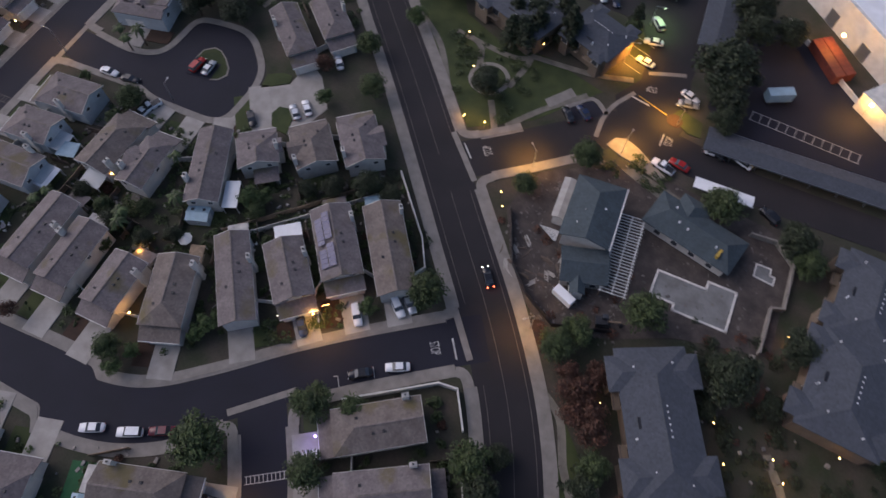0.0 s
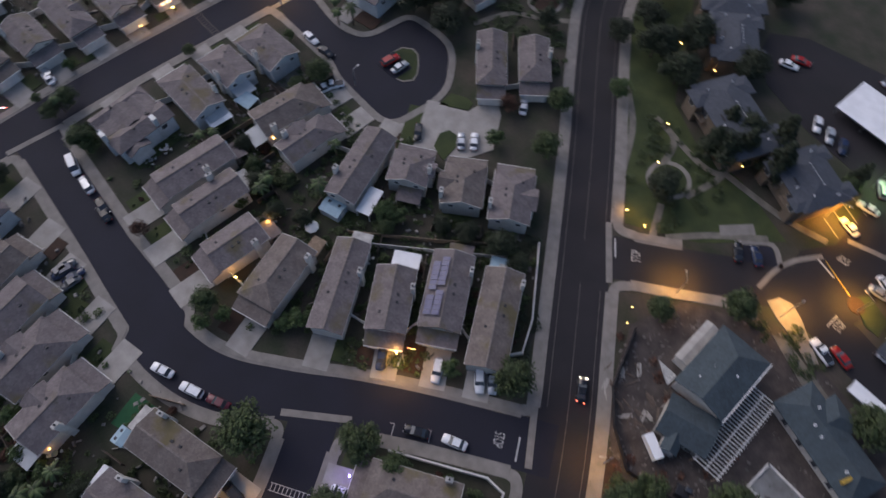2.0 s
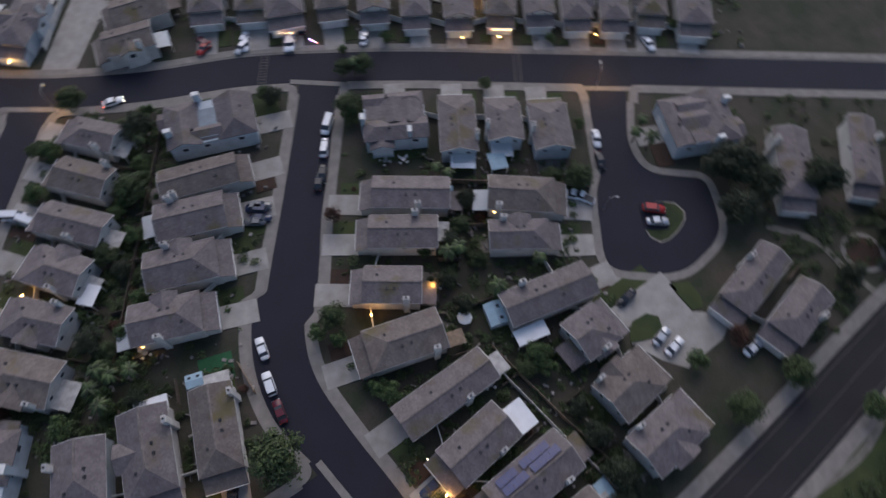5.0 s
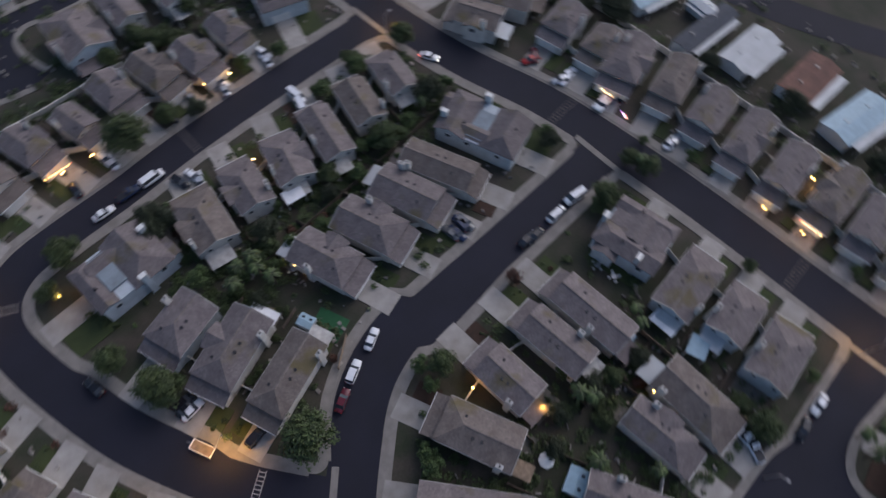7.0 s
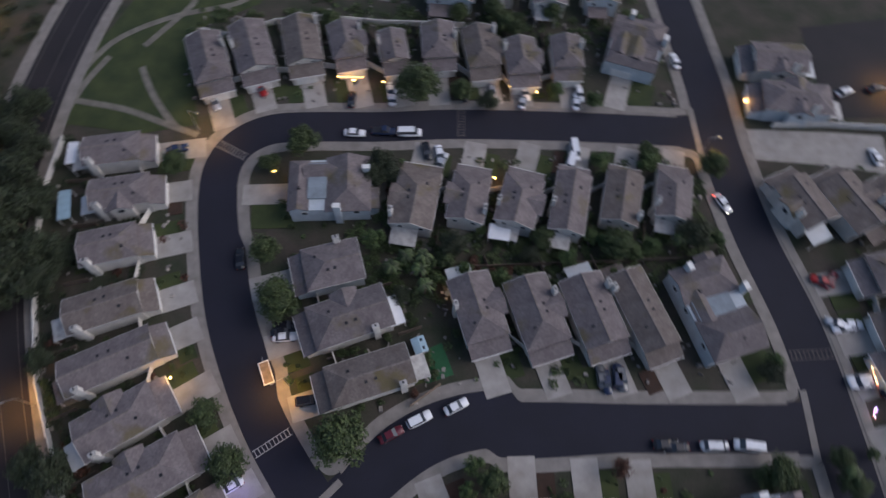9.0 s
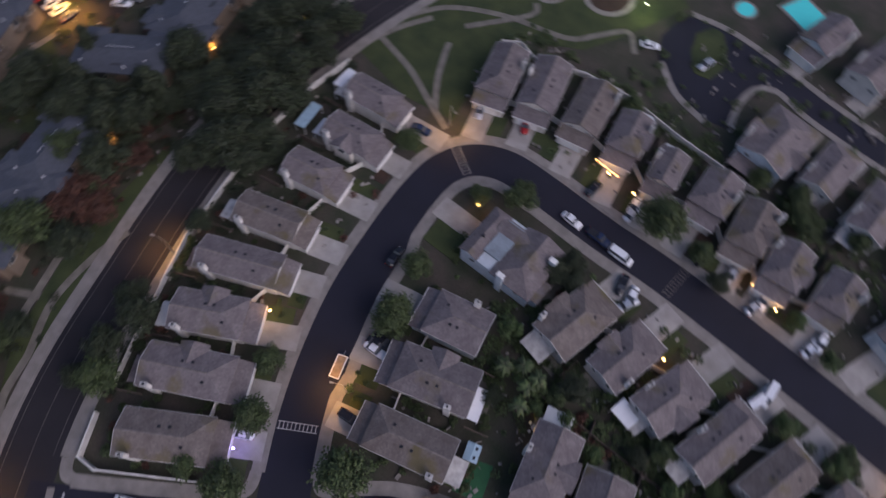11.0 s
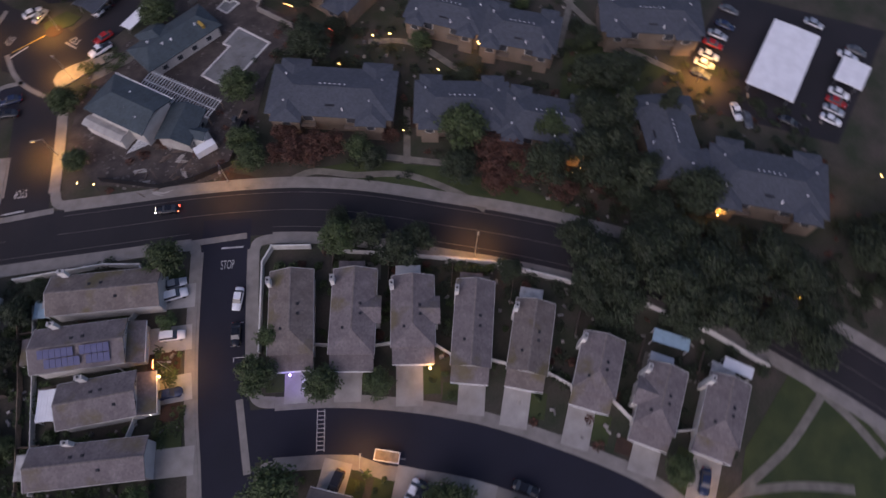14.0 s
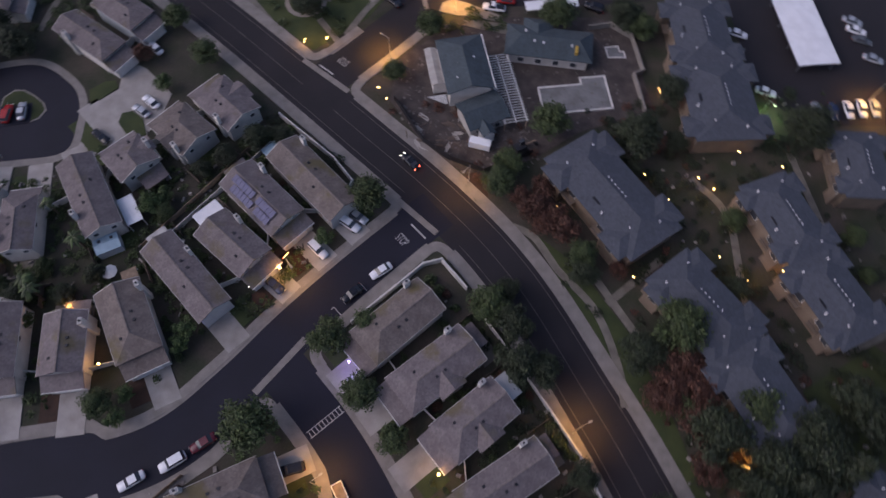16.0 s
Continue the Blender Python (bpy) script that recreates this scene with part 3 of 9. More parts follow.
def fence(points, height=1.7, material=FENCE_WOOD, thick=0.1, name="fence", label="weathered board fence between the backyards", gap=3.4):
    """A fence or wall along straight runs between corners, with posts and one panel a bay."""
    ob = thing(name, label, "fence" if name == "fence" else "wall", pose(points[0][0], points[0][1], 0), "fences")
    x0, y0 = points[0]
    for (ax, ay), (bx, by) in zip(points, points[1:]):
        d = math.hypot(bx - ax, by - ay)
        n = max(1, round(d / gap))
        a = math.atan2(by - ay, bx - ax)
        for i in range(n):
            m = Matrix.Translation((ax - x0 + (bx - ax) * i / n, ay - y0 + (by - ay) * i / n, 0)) @ Matrix.Rotation(a, 4, "Z")
            bm = box(bmesh.new(), 0.06, d / n - 0.0, -thick / 2, thick / 2, 0, height)
            bm.transform(m)
            part("panel", bm, material, ob)
            bm = box(bmesh.new(), -0.08 - thick / 3, 0.08 + thick / 3, -0.08 - thick / 3, 0.08 + thick / 3, 0, height + 0.12)
            bm.transform(m)
            part("post", bm, material, ob)
    return ob


def lamp_light(x, y, z, watts, colour=(1.0, 0.46, 0.05), size=0.25, spot=0.0):
    data = bpy.data.lights.new("lamp_light", "SPOT" if spot else "POINT")
    data.energy, data.color, data.shadow_soft_size = watts, colour, size
    ob = new("lamp_light", data)
    ob.location = (x, y, z)
    if spot:
        data.spot_size, data.spot_blend = radians(spot), 0.9
    return ob


def street_lamp(x, y, yaw, height=7.5, watts=1500, reach=1.8, glass=None, colour=(1.0, 0.46, 0.05)):
    ob = thing("street_lamp", "grey steel street lamp with a glowing amber head" if watts else "grey steel street lamp that is not lit", "lamp", pose(x, y, 0, 0, 0, yaw), "street lamps")
    part("base", cyl(bmesh.new(), 0, 0, 0, 0.35, 0.22, 0.16), CONCRETE, ob)
    part("pole", cyl(bmesh.new(), 0, 0, 0.3, height, 0.10, 0.06), GREY_METAL, ob)
    part("arm", box(bmesh.new(), 0, reach, -0.04, 0.04, height - 0.1, height, 0.02), GREY_METAL, ob)
    head = part("head", box(bmesh.new(), reach - 0.1, reach + 0.6, -0.16, 0.16, height - 0.14, height + 0.04, 0.04), GREY_METAL, ob)
    boxed("lens", glass or LAMP_AMBER, head, reach, reach + 0.5, -0.12, 0.12, height - 0.2, height - 0.15)
    c, s = math.cos(radians(yaw)), math.sin(radians(yaw))
    if watts:
        lamp_light(x + c * (reach + 0.25), y + s * (reach + 0.25), height - 0.3, watts, colour, 0.2, 150)
    return ob


def garden_lamp(x, y, z=0.0, glass=LAMP_AMBER, tall=2.4):
    ob = thing("garden_lamp", "small glowing lantern on a dark post beside a path", "lamp", pose(x, y, z), "garden lamps")
    part("post", cyl(bmesh.new(), 0, 0, 0, tall, 0.05, 0.05, 8), DARK_METAL, ob)
    part("lantern", box(bmesh.new(), -0.12, 0.12, -0.12, 0.12, tall, tall + 0.26, 0.03), glass, ob)
    part("cap", box(bmesh.new(), -0.11, 0.11, -0.11, 0.11, tall + 0.26, tall + 0.32), DARK_METAL, ob)
    return ob


def wall_lamp(x, y, z, glass=LAMP_AMBER, size=0.2):
    """A bracket lamp: a back plate and a glowing globe, on a short post where it stands free of a wall."""
    ob = thing("house_lamp", "glowing outdoor lamp on a slim bracket post by a house", "lamp", pose(x, y, 0), "house lamps")
    part("post", cyl(bmesh.new(), 0, 0, 0, z, 0.04, 0.04, 8), DARK_METAL, ob)
    bm = bmesh.new()
    bmesh.ops.create_icosphere(bm, subdivisions=2, radius=size)
    bmesh.ops.translate(bm, verts=bm.verts, vec=(0, 0, z + size * 0.8))
    part("globe", bm, glass, ob)
    return ob


def light_string(x0, y0, x1, y1, z, glasses, n=14):
    ob = thing("light_string", "string of small glowing bulbs along the eaves", "lights", pose(x0, y0, z), "light strings")
    d = Vector((x1 - x0, y1 - y0, 0))
    bm = bmesh.new()
    box(bm, 0, d.length, -0.015, 0.015, -0.015, 0.015)
    bm.transform(Matrix.Rotation(math.atan2(d.y, d.x), 4, "Z"))
    part("wire", bm, DARK_METAL, ob)
    for q in (Vector((0, 0, 0)), d):
        part("hook_post", cyl(bmesh.new(), q.x, q.y, -z, 0.05, 0.025, None, 6), DARK_METAL, ob)
    for i in range(n):
        p = d * ((i + 0.5) / n)
        bm = bmesh.new()
        bmesh.ops.create_icosphere(bm, subdivisions=1, radius=0.09)
        bmesh.ops.translate(bm, verts=bm.verts, vec=(p.x, p.y, -0.1))
        part("bulb", bm, glasses[i % len(glasses)], ob)
    return ob


def flat(name, corners, z, material, label, category="ground"):
    return setting(name, prism(bmesh.new(), corners, -0.05, z), material, label, category)


PATHS = []


def path(points, width=1.5):
    PATHS.append(points)
    z = 0.10 + 0.004 * (len(PATHS) % 9)
    return setting("footpath", ribbon(smooth_line(points, 1.5), width / 2, -width / 2, -0.05, z), PATHWAY, "pale concrete footpath winding through grass", "path")


DRIVES = []
LAWNS = []


def paved_height(x, y, z):
    """Height of the driveway under a place, or z where there is none."""
    for dx, dy, a, l, w, top in DRIVES:
        u = (x - dx) * math.cos(a) + (y - dy) * math.sin(a)
        v = (y - dy) * math.cos(a) - (x - dx) * math.sin(a)
        if abs(u) < l / 2 and abs(v) < w / 2:
            z = max(z, top)
    return z


def driveway(x, y, yaw, l, w):
    z = 0.185 + 0.005 * (len(DRIVES) % 7)
    DRIVES.append((x, y, math.radians(yaw), l, w, z))
    return setting("driveway", prism(bmesh.new(), turned(x, y, yaw, l, w), -0.05, z), DRIVE, "stained concrete driveway in front of a garage", "driveway")


def lawn(x, y, yaw, l, w, material=GRASS):
    words = {GRASS: "small mown front lawn", MULCH: "bare mulched front bed", DRIVE: "pale paved front yard"}[material]
    LAWNS.append(x)
    if len(LAWNS) > 9:
        LAWNS.clear()
    return setting("lawn", prism(bmesh.new(), turned(x, y, yaw, l, w), -0.05, 0.135 + 0.004 * len(LAWNS)), material, words + " beside a driveway", "lawn")


def stripe(x, y, yaw, l, w, z, material=MARKING):
    return prism(bmesh.new(), turned(x, y, yaw, l, w), z - 0.02, z)


def big_house(x, y, yaw, l, w, deck=2.5, stack=1, eave=4.7, walls=STUCCO_BLUE, tiles=TILE_ROOF, felt=True):
    """A larger corner house: two roof blocks with a pale flat deck between them, cross gables and a garage wing. Local +x is its front."""
    ob = thing("house", "large corner house with broken tiled roofs and pale blue walls", "house", pose(x, y, 0, 0, 0, yaw), "tract houses")
    FOOTPRINTS.append((x, y, radians(yaw), l, w))
    o, d0, d1 = 0.45, deck - 1.6, deck + 1.6
    part("wall", box(bmesh.new(), -l / 2 + o, l / 2 - o, -w / 2 + o, w / 2 - o, 0, eave - 0.1), walls, ob)
    back, ahead = d0 + l / 2, l / 2 - d1
    part("back_roof", gable_roof(bmesh.new(), -l / 2, d0, -w / 2, w / 2, eave, back * 0.2, 0, back * 0.45, 0.18, "y"), tiles, ob)
    part("back_gable", gable_body(bmesh.new(), -l / 2 + o, d0 - o, -w / 2 + o, -w / 2 + o + 1, eave - 0.3, eave - 0.1, back * 0.17, True, False, "y"), walls, ob)
    part("front_roof", gable_roof(bmesh.new(), d1, l / 2, -w / 2 + 0.4, w / 2 - 0.4, eave - 0.1, ahead * 0.22, ahead * 0.4, 0, 0.18, "y"), tiles, ob)
    part("front_gable", gable_body(bmesh.new(), d1 + 0.1, l / 2 - o, w / 2 - 1.8, w / 2 - 0.9, eave - 0.4, eave - 0.2, ahead * 0.18, False, True, "y"), walls, ob)
    if felt:
        boxed("deck", DECKING, ob, d0 - 0.3, d1 + 0.3, -w / 2 + 1.4, w / 2 - 3.0, eave - 0.12, eave + 0.35, "pale blue flat roof deck")
    else:
        part("link_roof", gable_roof(bmesh.new(), d0 - 1.8, d1 + 1.8, -w * 0.2, w * 0.22, eave + 0.1, w * 0.085, 0, 0, 0.18), tiles, ob)
        boxed("deck", tiles, ob, d0 - 0.3, d1 + 0.3, -w / 2 + 0.6, w / 2 - 0.8, eave - 0.12, eave + 0.2)
    part("side_roof", gable_roof(bmesh.new(), -l / 2 - 1.6, -l / 2 + l * 0.34, w * 0.04, w * 0.42, eave - 0.9, w * 0.075, 0, 0, 0.18), tiles, ob)
    part("side_wall", gable_body(bmesh.new(), -l / 2 - 1.2, -l / 2 + 0.4, w * 0.04 + o, w * 0.42 - o, 0, eave - 1.1, w * 0.06, True, False), walls, ob)
    part("cross_roof", gable_roof(bmesh.new(), -l * 0.22, d1 + 1.2, -w * 0.42, -w * 0.08, eave + 0.06, w * 0.08, 0, 0, 0.18), tiles, ob)
    for u in (-l * 0.32, -l * 0.08, l * 0.3):
        for f in (-1, 1):
            window_on(ob, u, f * (w / 2 - o), 2.9, 1.3, 1.1, "+y" if f > 0 else "-y")
    for v in (-w * 0.28, w * 0.22):
        window_on(ob, -l / 2 + o, v, 2.7, 1.5, 1.2, "-x")
    boxed("garage_door", WHITE, ob, l / 2 - o, l / 2 - o + 0.06, -w * 0.3, -w * 0.3 + 4.8, 0.05, 2.3)
    for px, py in ((-l * 0.1, stack * (w / 2 - 0.1)), (-l / 2 + 0.9, -stack * w * 0.2)):
        ch = part("chimney", box(bmesh.new(), px - 0.7, px + 0.7, py - 0.4, py + 0.4, 0, eave + 2.3, 0.03), walls, ob)
        boxed("cap", WHITE, ch, px - 0.8, px + 0.8, py - 0.5, py + 0.5, eave + 2.3, eave + 2.46)
    for u, v in ((-l * 0.3, w * 0.1), (-l * 0.2, -w * 0.2), (l * 0.36, w * 0.1)):
        boxed("roof_vent", DARK_METAL, ob, u - 0.24, u + 0.24, v - 0.24, v + 0.24, eave + 0.3, eave + 1.35)
    return ob


def corner_walk(pa, ta, pb, tb, wide=2.1):
    """A rounded pavement corner between two pavement ends; ta and tb point on past those ends."""
    cross = ta.x * tb.y - ta.y * tb.x
    k = ((pb - pa).x * tb.y - (pb - pa).y * tb.x) / cross if abs(cross) > 0.05 else (pb - pa).length / 2
    c = pa + ta * max(0.5, min(k, 14))
    line = [pa.lerp(c, u).lerp(c.lerp(pb, u), u) for u in (i / 10 for i in range(11))]
    return setting("pavement", ribbon(line, wide / 2, -wide / 2, -0.1, 0.166), CONCRETE, "rounded concrete pavement corner with kerb", "pavement")


def end_of(line, width, s, side, ahead, wide=1.9):
    """Middle of a pavement at distance s along its street, and the direction that runs on past its end."""
    cut = length_cut(line, s - 0.6, s + 0.6)
    t = (cut[-1] - cut[0]).normalized()
    mid = (cut[0] + cut[-1]) / 2
    return mid + side * (width / 2 + 0.11 + wide / 2) * Vector((-t.y, t.x, 0)), t * ahead


def backyard(x, y, yaw, l, w, material=PATHWAY):
    words = "small patch of rough grass" if material == GRASS else "stained concrete patio slab"
    return setting("patio", prism(bmesh.new(), turned(x, y, yaw, l, w), -0.05, 0.06), material, words + " behind a house", "patio")

# ---- ground, streets, pavements ----
bm = bmesh.new()
box(bm, -1500, 1500, -1500, 1500, -2.0, 0.0)
setting("ground", bm, GROUND, "dark soil with dry weeds under the whole district", "ground")

MAIN = smooth_line([(-112, 200), (-98, 172), (-92, 155.5), (-87, 140), (-80, 125), (-68.5, 110.7), (-51, 91), (-34.5, 71.7), (-21.4, 56.1), (-11.8, 44.6), (-3.6, 33.6), (2, 24.7),
                    (7, 14.5), (12.6, 0), (17.3, -12.5), (21.5, -26), (25, -42), (26.6, -57), (26.3, -71), (25, -86), (21.8, -105), (15.4, -127), (-0.5, -160), (-22, -198)])
STREET_A = smooth_line([(-9, 38.5), (-13.9, 35.1), (-22.8, 28.6), (-31.2, 22.2), (-39.9, 15), (-47.5, 8), (-55.8, 1.4), (-64, -2.8), (-73.8, -4.6), (-86, -4.5), (-97.6, -4), (-119, -3.8), (-134, -3.8)])
STREET_B = smooth_line([(-41.8, 9.8), (-37.4, 3.7), (-32.3, -4), (-27.2, -13.8), (-22.3, -26), (-18.9, -40), (-17, -52), (-17.2, -59.5), (-20.3, -65.2), (-26.5, -68.8), (-36, -69.6), (-51, -69.7), (-68, -70.5), (-94, -70), (-124, -68.5)])
STREET_C = smooth_line([(-119, -150), (-121.5, -120), (-124, -96), (-125.6, -81), (-126.3, -64), (-129.0, -43.5), (-134.0, -22), (-136.2, 0), (-137.2, 21), (-137.3, 47), (-137.5, 73), (-137.5, 93), (-137.5, 130), (-137, 190)])
STREET_D = smooth_line([(-134, 64.2), (-116, 64.1), (-107, 65.5), (-100, 69)])
STREET_E = smooth_line([(-31.5, 73), (-20.4, 81.8), (-10, 90.5), (-1, 98)])


def road(name, line, width, z, material, label):
    return setting(name, ribbon(line, width / 2, -width / 2, -0.2, z), material, label, "road")


road("main_road", MAIN, 11.2, 0.03, ASPHALT_OLD, "two-lane asphalt road with a faint centre line")
road("street_a", STREET_A, 9.6, 0.034, ASPHALT, "curving residential street of dark sealed asphalt")
road("street_b", STREET_B, 9.0, 0.038, ASPHALT, "looping residential street of dark sealed asphalt")
road("street_c", STREET_C, 10.0, 0.042, ASPHALT, "long residential street of dark asphalt")
road("street_d", STREET_D, 8.6, 0.046, ASPHALT, "short asphalt street into a turning circle")
road("street_e", STREET_E, 9.8, 0.05, ASPHALT_OLD, "asphalt entrance road of the apartment grounds")


def stepped(line, s0, d, profile):
    """The line moved to the side d by a distance that a profile of (distance along, offset) gives."""
    out, s = [], s0
    where, how = zip(*profile)
    for i, p in enumerate(line):
        s += (p - line[i - 1]).length if i else 0.0
        t = (line[min(i + 1, len(line) - 1)] - line[max(i - 1, 0)]).normalized()
        out.append(p + d * float(np.interp(s, where, how)) * Vector((-t.y, t.x, 0)))
    return out


def finer(line, step=0.7):
    return [a.lerp(b, k / n) for a, b in zip(line, line[1:]) for n in (max(1, round((b - a).length / step)),) for k in range(n)] + [line[-1]]


def bayed_walkway(line, width, s0, s1, side, profile, wide=1.7, z=0.17):
    """Gutter, kerb and pavement along one side of a street whose kerb steps in and out; profile: distance along, half width of the asphalt."""
    cut = finer(length_cut(line, s0, s1))
    at = lambda d: stepped(cut, s0, side, [(s, e + d) for s, e in profile])
    setting("parking_bay", slab(bmesh.new(), offset_line(cut, side * (width / 2 - 1.0)), at(0.05), -0.2, 0.056), ASPHALT, "dark sealed asphalt widening of the street", "road")
    setting("gutter_pan", slab(bmesh.new(), at(0.0), at(0.5), -0.1, 0.072), CONCRETE, "pale concrete gutter pan beside the kerb", "kerb")
    setting("kerb", slab(bmesh.new(), at(0.5), at(0.72), -0.1, z - 0.01), CONCRETE, "poured concrete kerb and gutter edge", "kerb")
    return setting("pavement", slab(bmesh.new(), at(0.72), at(0.72 + wide), -0.1, z), CONCRETE, "pale weathered concrete pavement along the street", "pavement")


def walkway(line, width, s0, s1, side, wide=1.7, z=0.17):
    """Kerb and pavement along one side of a street, between two distances along it."""
    cut = length_cut(line, s0, s1)
    e = width / 2
    setting("gutter_pan", ribbon(cut, side * (e - 0.5), side * e, -0.1, 0.07), CONCRETE, "pale concrete gutter pan beside the kerb", "kerb")
    setting("kerb", ribbon(cut, side * e, side * (e + 0.22), -0.1, z - 0.01), CONCRETE, "poured concrete kerb and gutter edge", "kerb")
    return setting("pavement", ribbon(cut, side * (e + 0.22), side * (e + 0.22 + wide), -0.1, z), CONCRETE, "pale weathered concrete pavement along the street", "pavement")


for s0, s1, side in ((0, 145, 1), (161, 440, 1), (0, 186.5, -1), (203, 440, -1)):
    walkway(MAIN, 11.2, s0, s1, side, 1.9)
walkway(STREET_A, 9.6, 7, 36.5, 1)
bayed_walkway(STREET_A, 9.6, 51, 133, 1, [(51, 4.3), (56, 5.3), (61, 6.0), (75, 6.4), (81.6, 6.4), (83.2, 4.0), (100, 4.3), (133, 4.3)])
bayed_walkway(STREET_A, 9.6, 7, 133, -1, [(7, 4.3), (55, 4.3), (62, 4.0), (76.4, 3.8), (78.6, 5.6), (84, 6.0), (92, 5.4), (101, 4.4), (133, 4.3)])
walkway(STREET_B, 9.0, 6, 180, 1)
bayed_walkway(STREET_B, 9.0, 6, 180, -1, [(6, 4.0), (21, 4.0), (26, 5.3), (54, 5.2), (58, 4.2), (70, 4.0), (180, 4.0)])
for s0, s1, side in ((0, 335, 1), (0, 75.5, -1), (88.5, 140, -1), (153.5, 209.5, -1), (221.5, 335, -1)):
    walkway(STREET_C, 10.0, s0, s1, side)
for s0, s1, side in ((7, 17, 1), (7, 27, -1)):
    walkway(STREET_E, 9.8, s0, s1, side, 1.6)
for a, b in (((MAIN, 11.2, 186.5, -1, 1), (STREET_A, 9.6, 7, -1, -1)), ((MAIN, 11.2, 203, -1, -1), (STREET_A, 9.6, 7, 1, -1)), ((MAIN, 11.2, 145, 1, 1), (STREET_E, 9.8, 7, 1, -1)), ((MAIN, 11.2, 161, 1, -1), (STREET_E, 9.8, 7, -1, -1)),
             ((STREET_A, 9.6, 36.5, 1, 1), (STREET_B, 9.0, 6, 1, -1)), ((STREET_A, 9.6, 51, 1, -1), (STREET_B, 9.0, 6, -1, -1)), ((STREET_A, 9.6, 133, 1, 1), (STREET_C, 10.0, 140, -1, 1)), ((STREET_A, 9.6, 133, -1, 1), (STREET_C, 10.0, 153.5, -1, -1)),
             ((STREET_B, 9.0, 180, 1, 1), (STREET_C, 10.0, 75.5, -1, 1)), ((STREET_B, 9.0, 180, -1, 1), (STREET_C, 10.0, 88.5, -1, -1))):
    corner_walk(*end_of(*a), *end_of(*b))
for s, y, ahead in ((208, 58.5, 1), (222.5, 70.0, -1)):
    p, t = end_of(STREET_C, 10.0, s, -1, ahead)
    corner_walk(p, t, Vector((-127.5, y, 0)), Vector((-1, 0, 0)))


# ---- houses ----
house(-33.6, 45.9, -53, 20.3, 7.8, wing=0, front='gable', stack=1, at=-0.36, tiles=TILE_BROWN)
house(-42.9, 41.4, -51, 19.0, 8.3, front='gable', stack=1, at=-0.29)
house(-48.3, 32.1, -48, 16.0, 8.0, front='gable', stack=1, at=-0.22)
house(-57.8, 27.2, -53, 19.5, 7.0, wing=0, front='gable', stack=1, at=-0.15)
house(-67.1, 18.2, -69, 17.4, 8.4, stack=1, at=-0.36, tiles=TILE_BROWN)
house(-78.5, 15.2, -89, 14.1, 7.8, front='gable', stack=1, at=-0.29)
house(-90.1, 16.7, -88, 16.7, 7.5, front='gable', stack=-1, at=-0.22)
house(-99.3, 17.9, -89, 18.9, 7.6, front='gable', stack=1, at=-0.15)
big_house(-118.7, 14.8, -172, 12.9, 14.3, 1.0, felt=False)
house(-118.0, 28.7, -176, 16.8, 8.2, walls=STUCCO_BLUE, stack=-1, at=-0.29)
house(-119.4, 38.9, -175, 13.1, 7.9, walls=STUCCO_BLUE, stack=1, at=-0.22)
house(-118.4, 49.1, -174, 15.0, 8.6, walls=STUCCO_BLUE, stack=1, at=-0.15)
house(-99.6, 43.5, 88, 16.7, 8.3, stack=-1, at=-0.36, tiles=TILE_BROWN)
house(-90.2, 42.7, 93, 14.9, 6.7, cross=1, stack=1, at=-0.29)
house(-77.4, 46.7, 114, 18.6, 7.4, wing=0, front='gable', stack=1, at=-0.22)
house(-70.8, 55.3, 127, 10.7, 8.8, cross=-1, stack=-1, at=-0.15)
house(-60.6, 61.3, 132, 13.0, 8.9, cross=1, stack=1, at=-0.36, tiles=TILE_BROWN)
house(-52.0, 67.1, 130, 14.9, 8.7, cross=-1, stack=1, at=-0.29)
house(-80.8, 86.8, -42, 18.6, 7.0, stack=-1, at=-0.22)
house(-74.2, 94.2, -42, 15.6, 7.3, walls=STUCCO_BLUE, stack=1, at=-0.15)
big_house(-120.1, 82.5, -77, 15.3, 14.0, 1.5, felt=False)
house(-107.8, 101.3, -4, 20.3, 7.5, stack=-1, at=-0.29)
house(-111.5, 117.2, -9, 20.5, 5.9, stack=1, at=-0.22)
big_house(-116.3, -25.4, 107, 19.3, 12.1, -0.5)
house(-102.3, -24.0, 110, 18.8, 7.6, front='gable', stack=-1, at=-0.36, tiles=TILE_BROWN)
house(-92.8, -23.9, 107, 16.7, 8.7, front='gable', stack=1, at=-0.29)
house(-82.0, -23.6, 107, 16.5, 8.8, cross=1, stack=1, at=-0.22)
house(-70.9, -24.4, 106, 15.9, 8.4, cross=1, stack=-1, at=-0.15)
house(-49.5, -12.4, 18, 18.1, 7.7, stack=1, at=-0.36, tiles=TILE_BROWN)
house(-45.4, -23.4, 20, 17.7, 8.8, cross=-1, stack=1, at=-0.29)
house(-41.5, -34.1, 15, 13.9, 8.9, walls=STUCCO_BLUE, stack=-1, at=-0.22)
big_house(-41.1, -52.1, 2, 16.9, 12.7, 2.5)
house(-58.9, -50.2, -100, 15.9, 8.9, cross=1, stack=1, at=-0.36, tiles=TILE_BROWN)
house(-69.7, -50.6, -101, 14.2, 7.8, cross=1, stack=-1, at=-0.29)
house(-80.2, -49.8, -106, 14.3, 8.2, cross=-1, stack=1, at=-0.22)
house(-90.5, -49.4, -103, 16.7, 7.3, front='gable', stack=1, at=-0.15)
house(-101.3, -50.5, -104, 14.7, 7.6, front='gable', stack=-1, at=-0.36, tiles=TILE_BROWN)
house(-112.1, -51.1, -102, 13.9, 7.2, stack=1, at=-0.29)
house(-12.0, -83.9, 109, 16.5, 8.2, stack=1, at=-0.22)
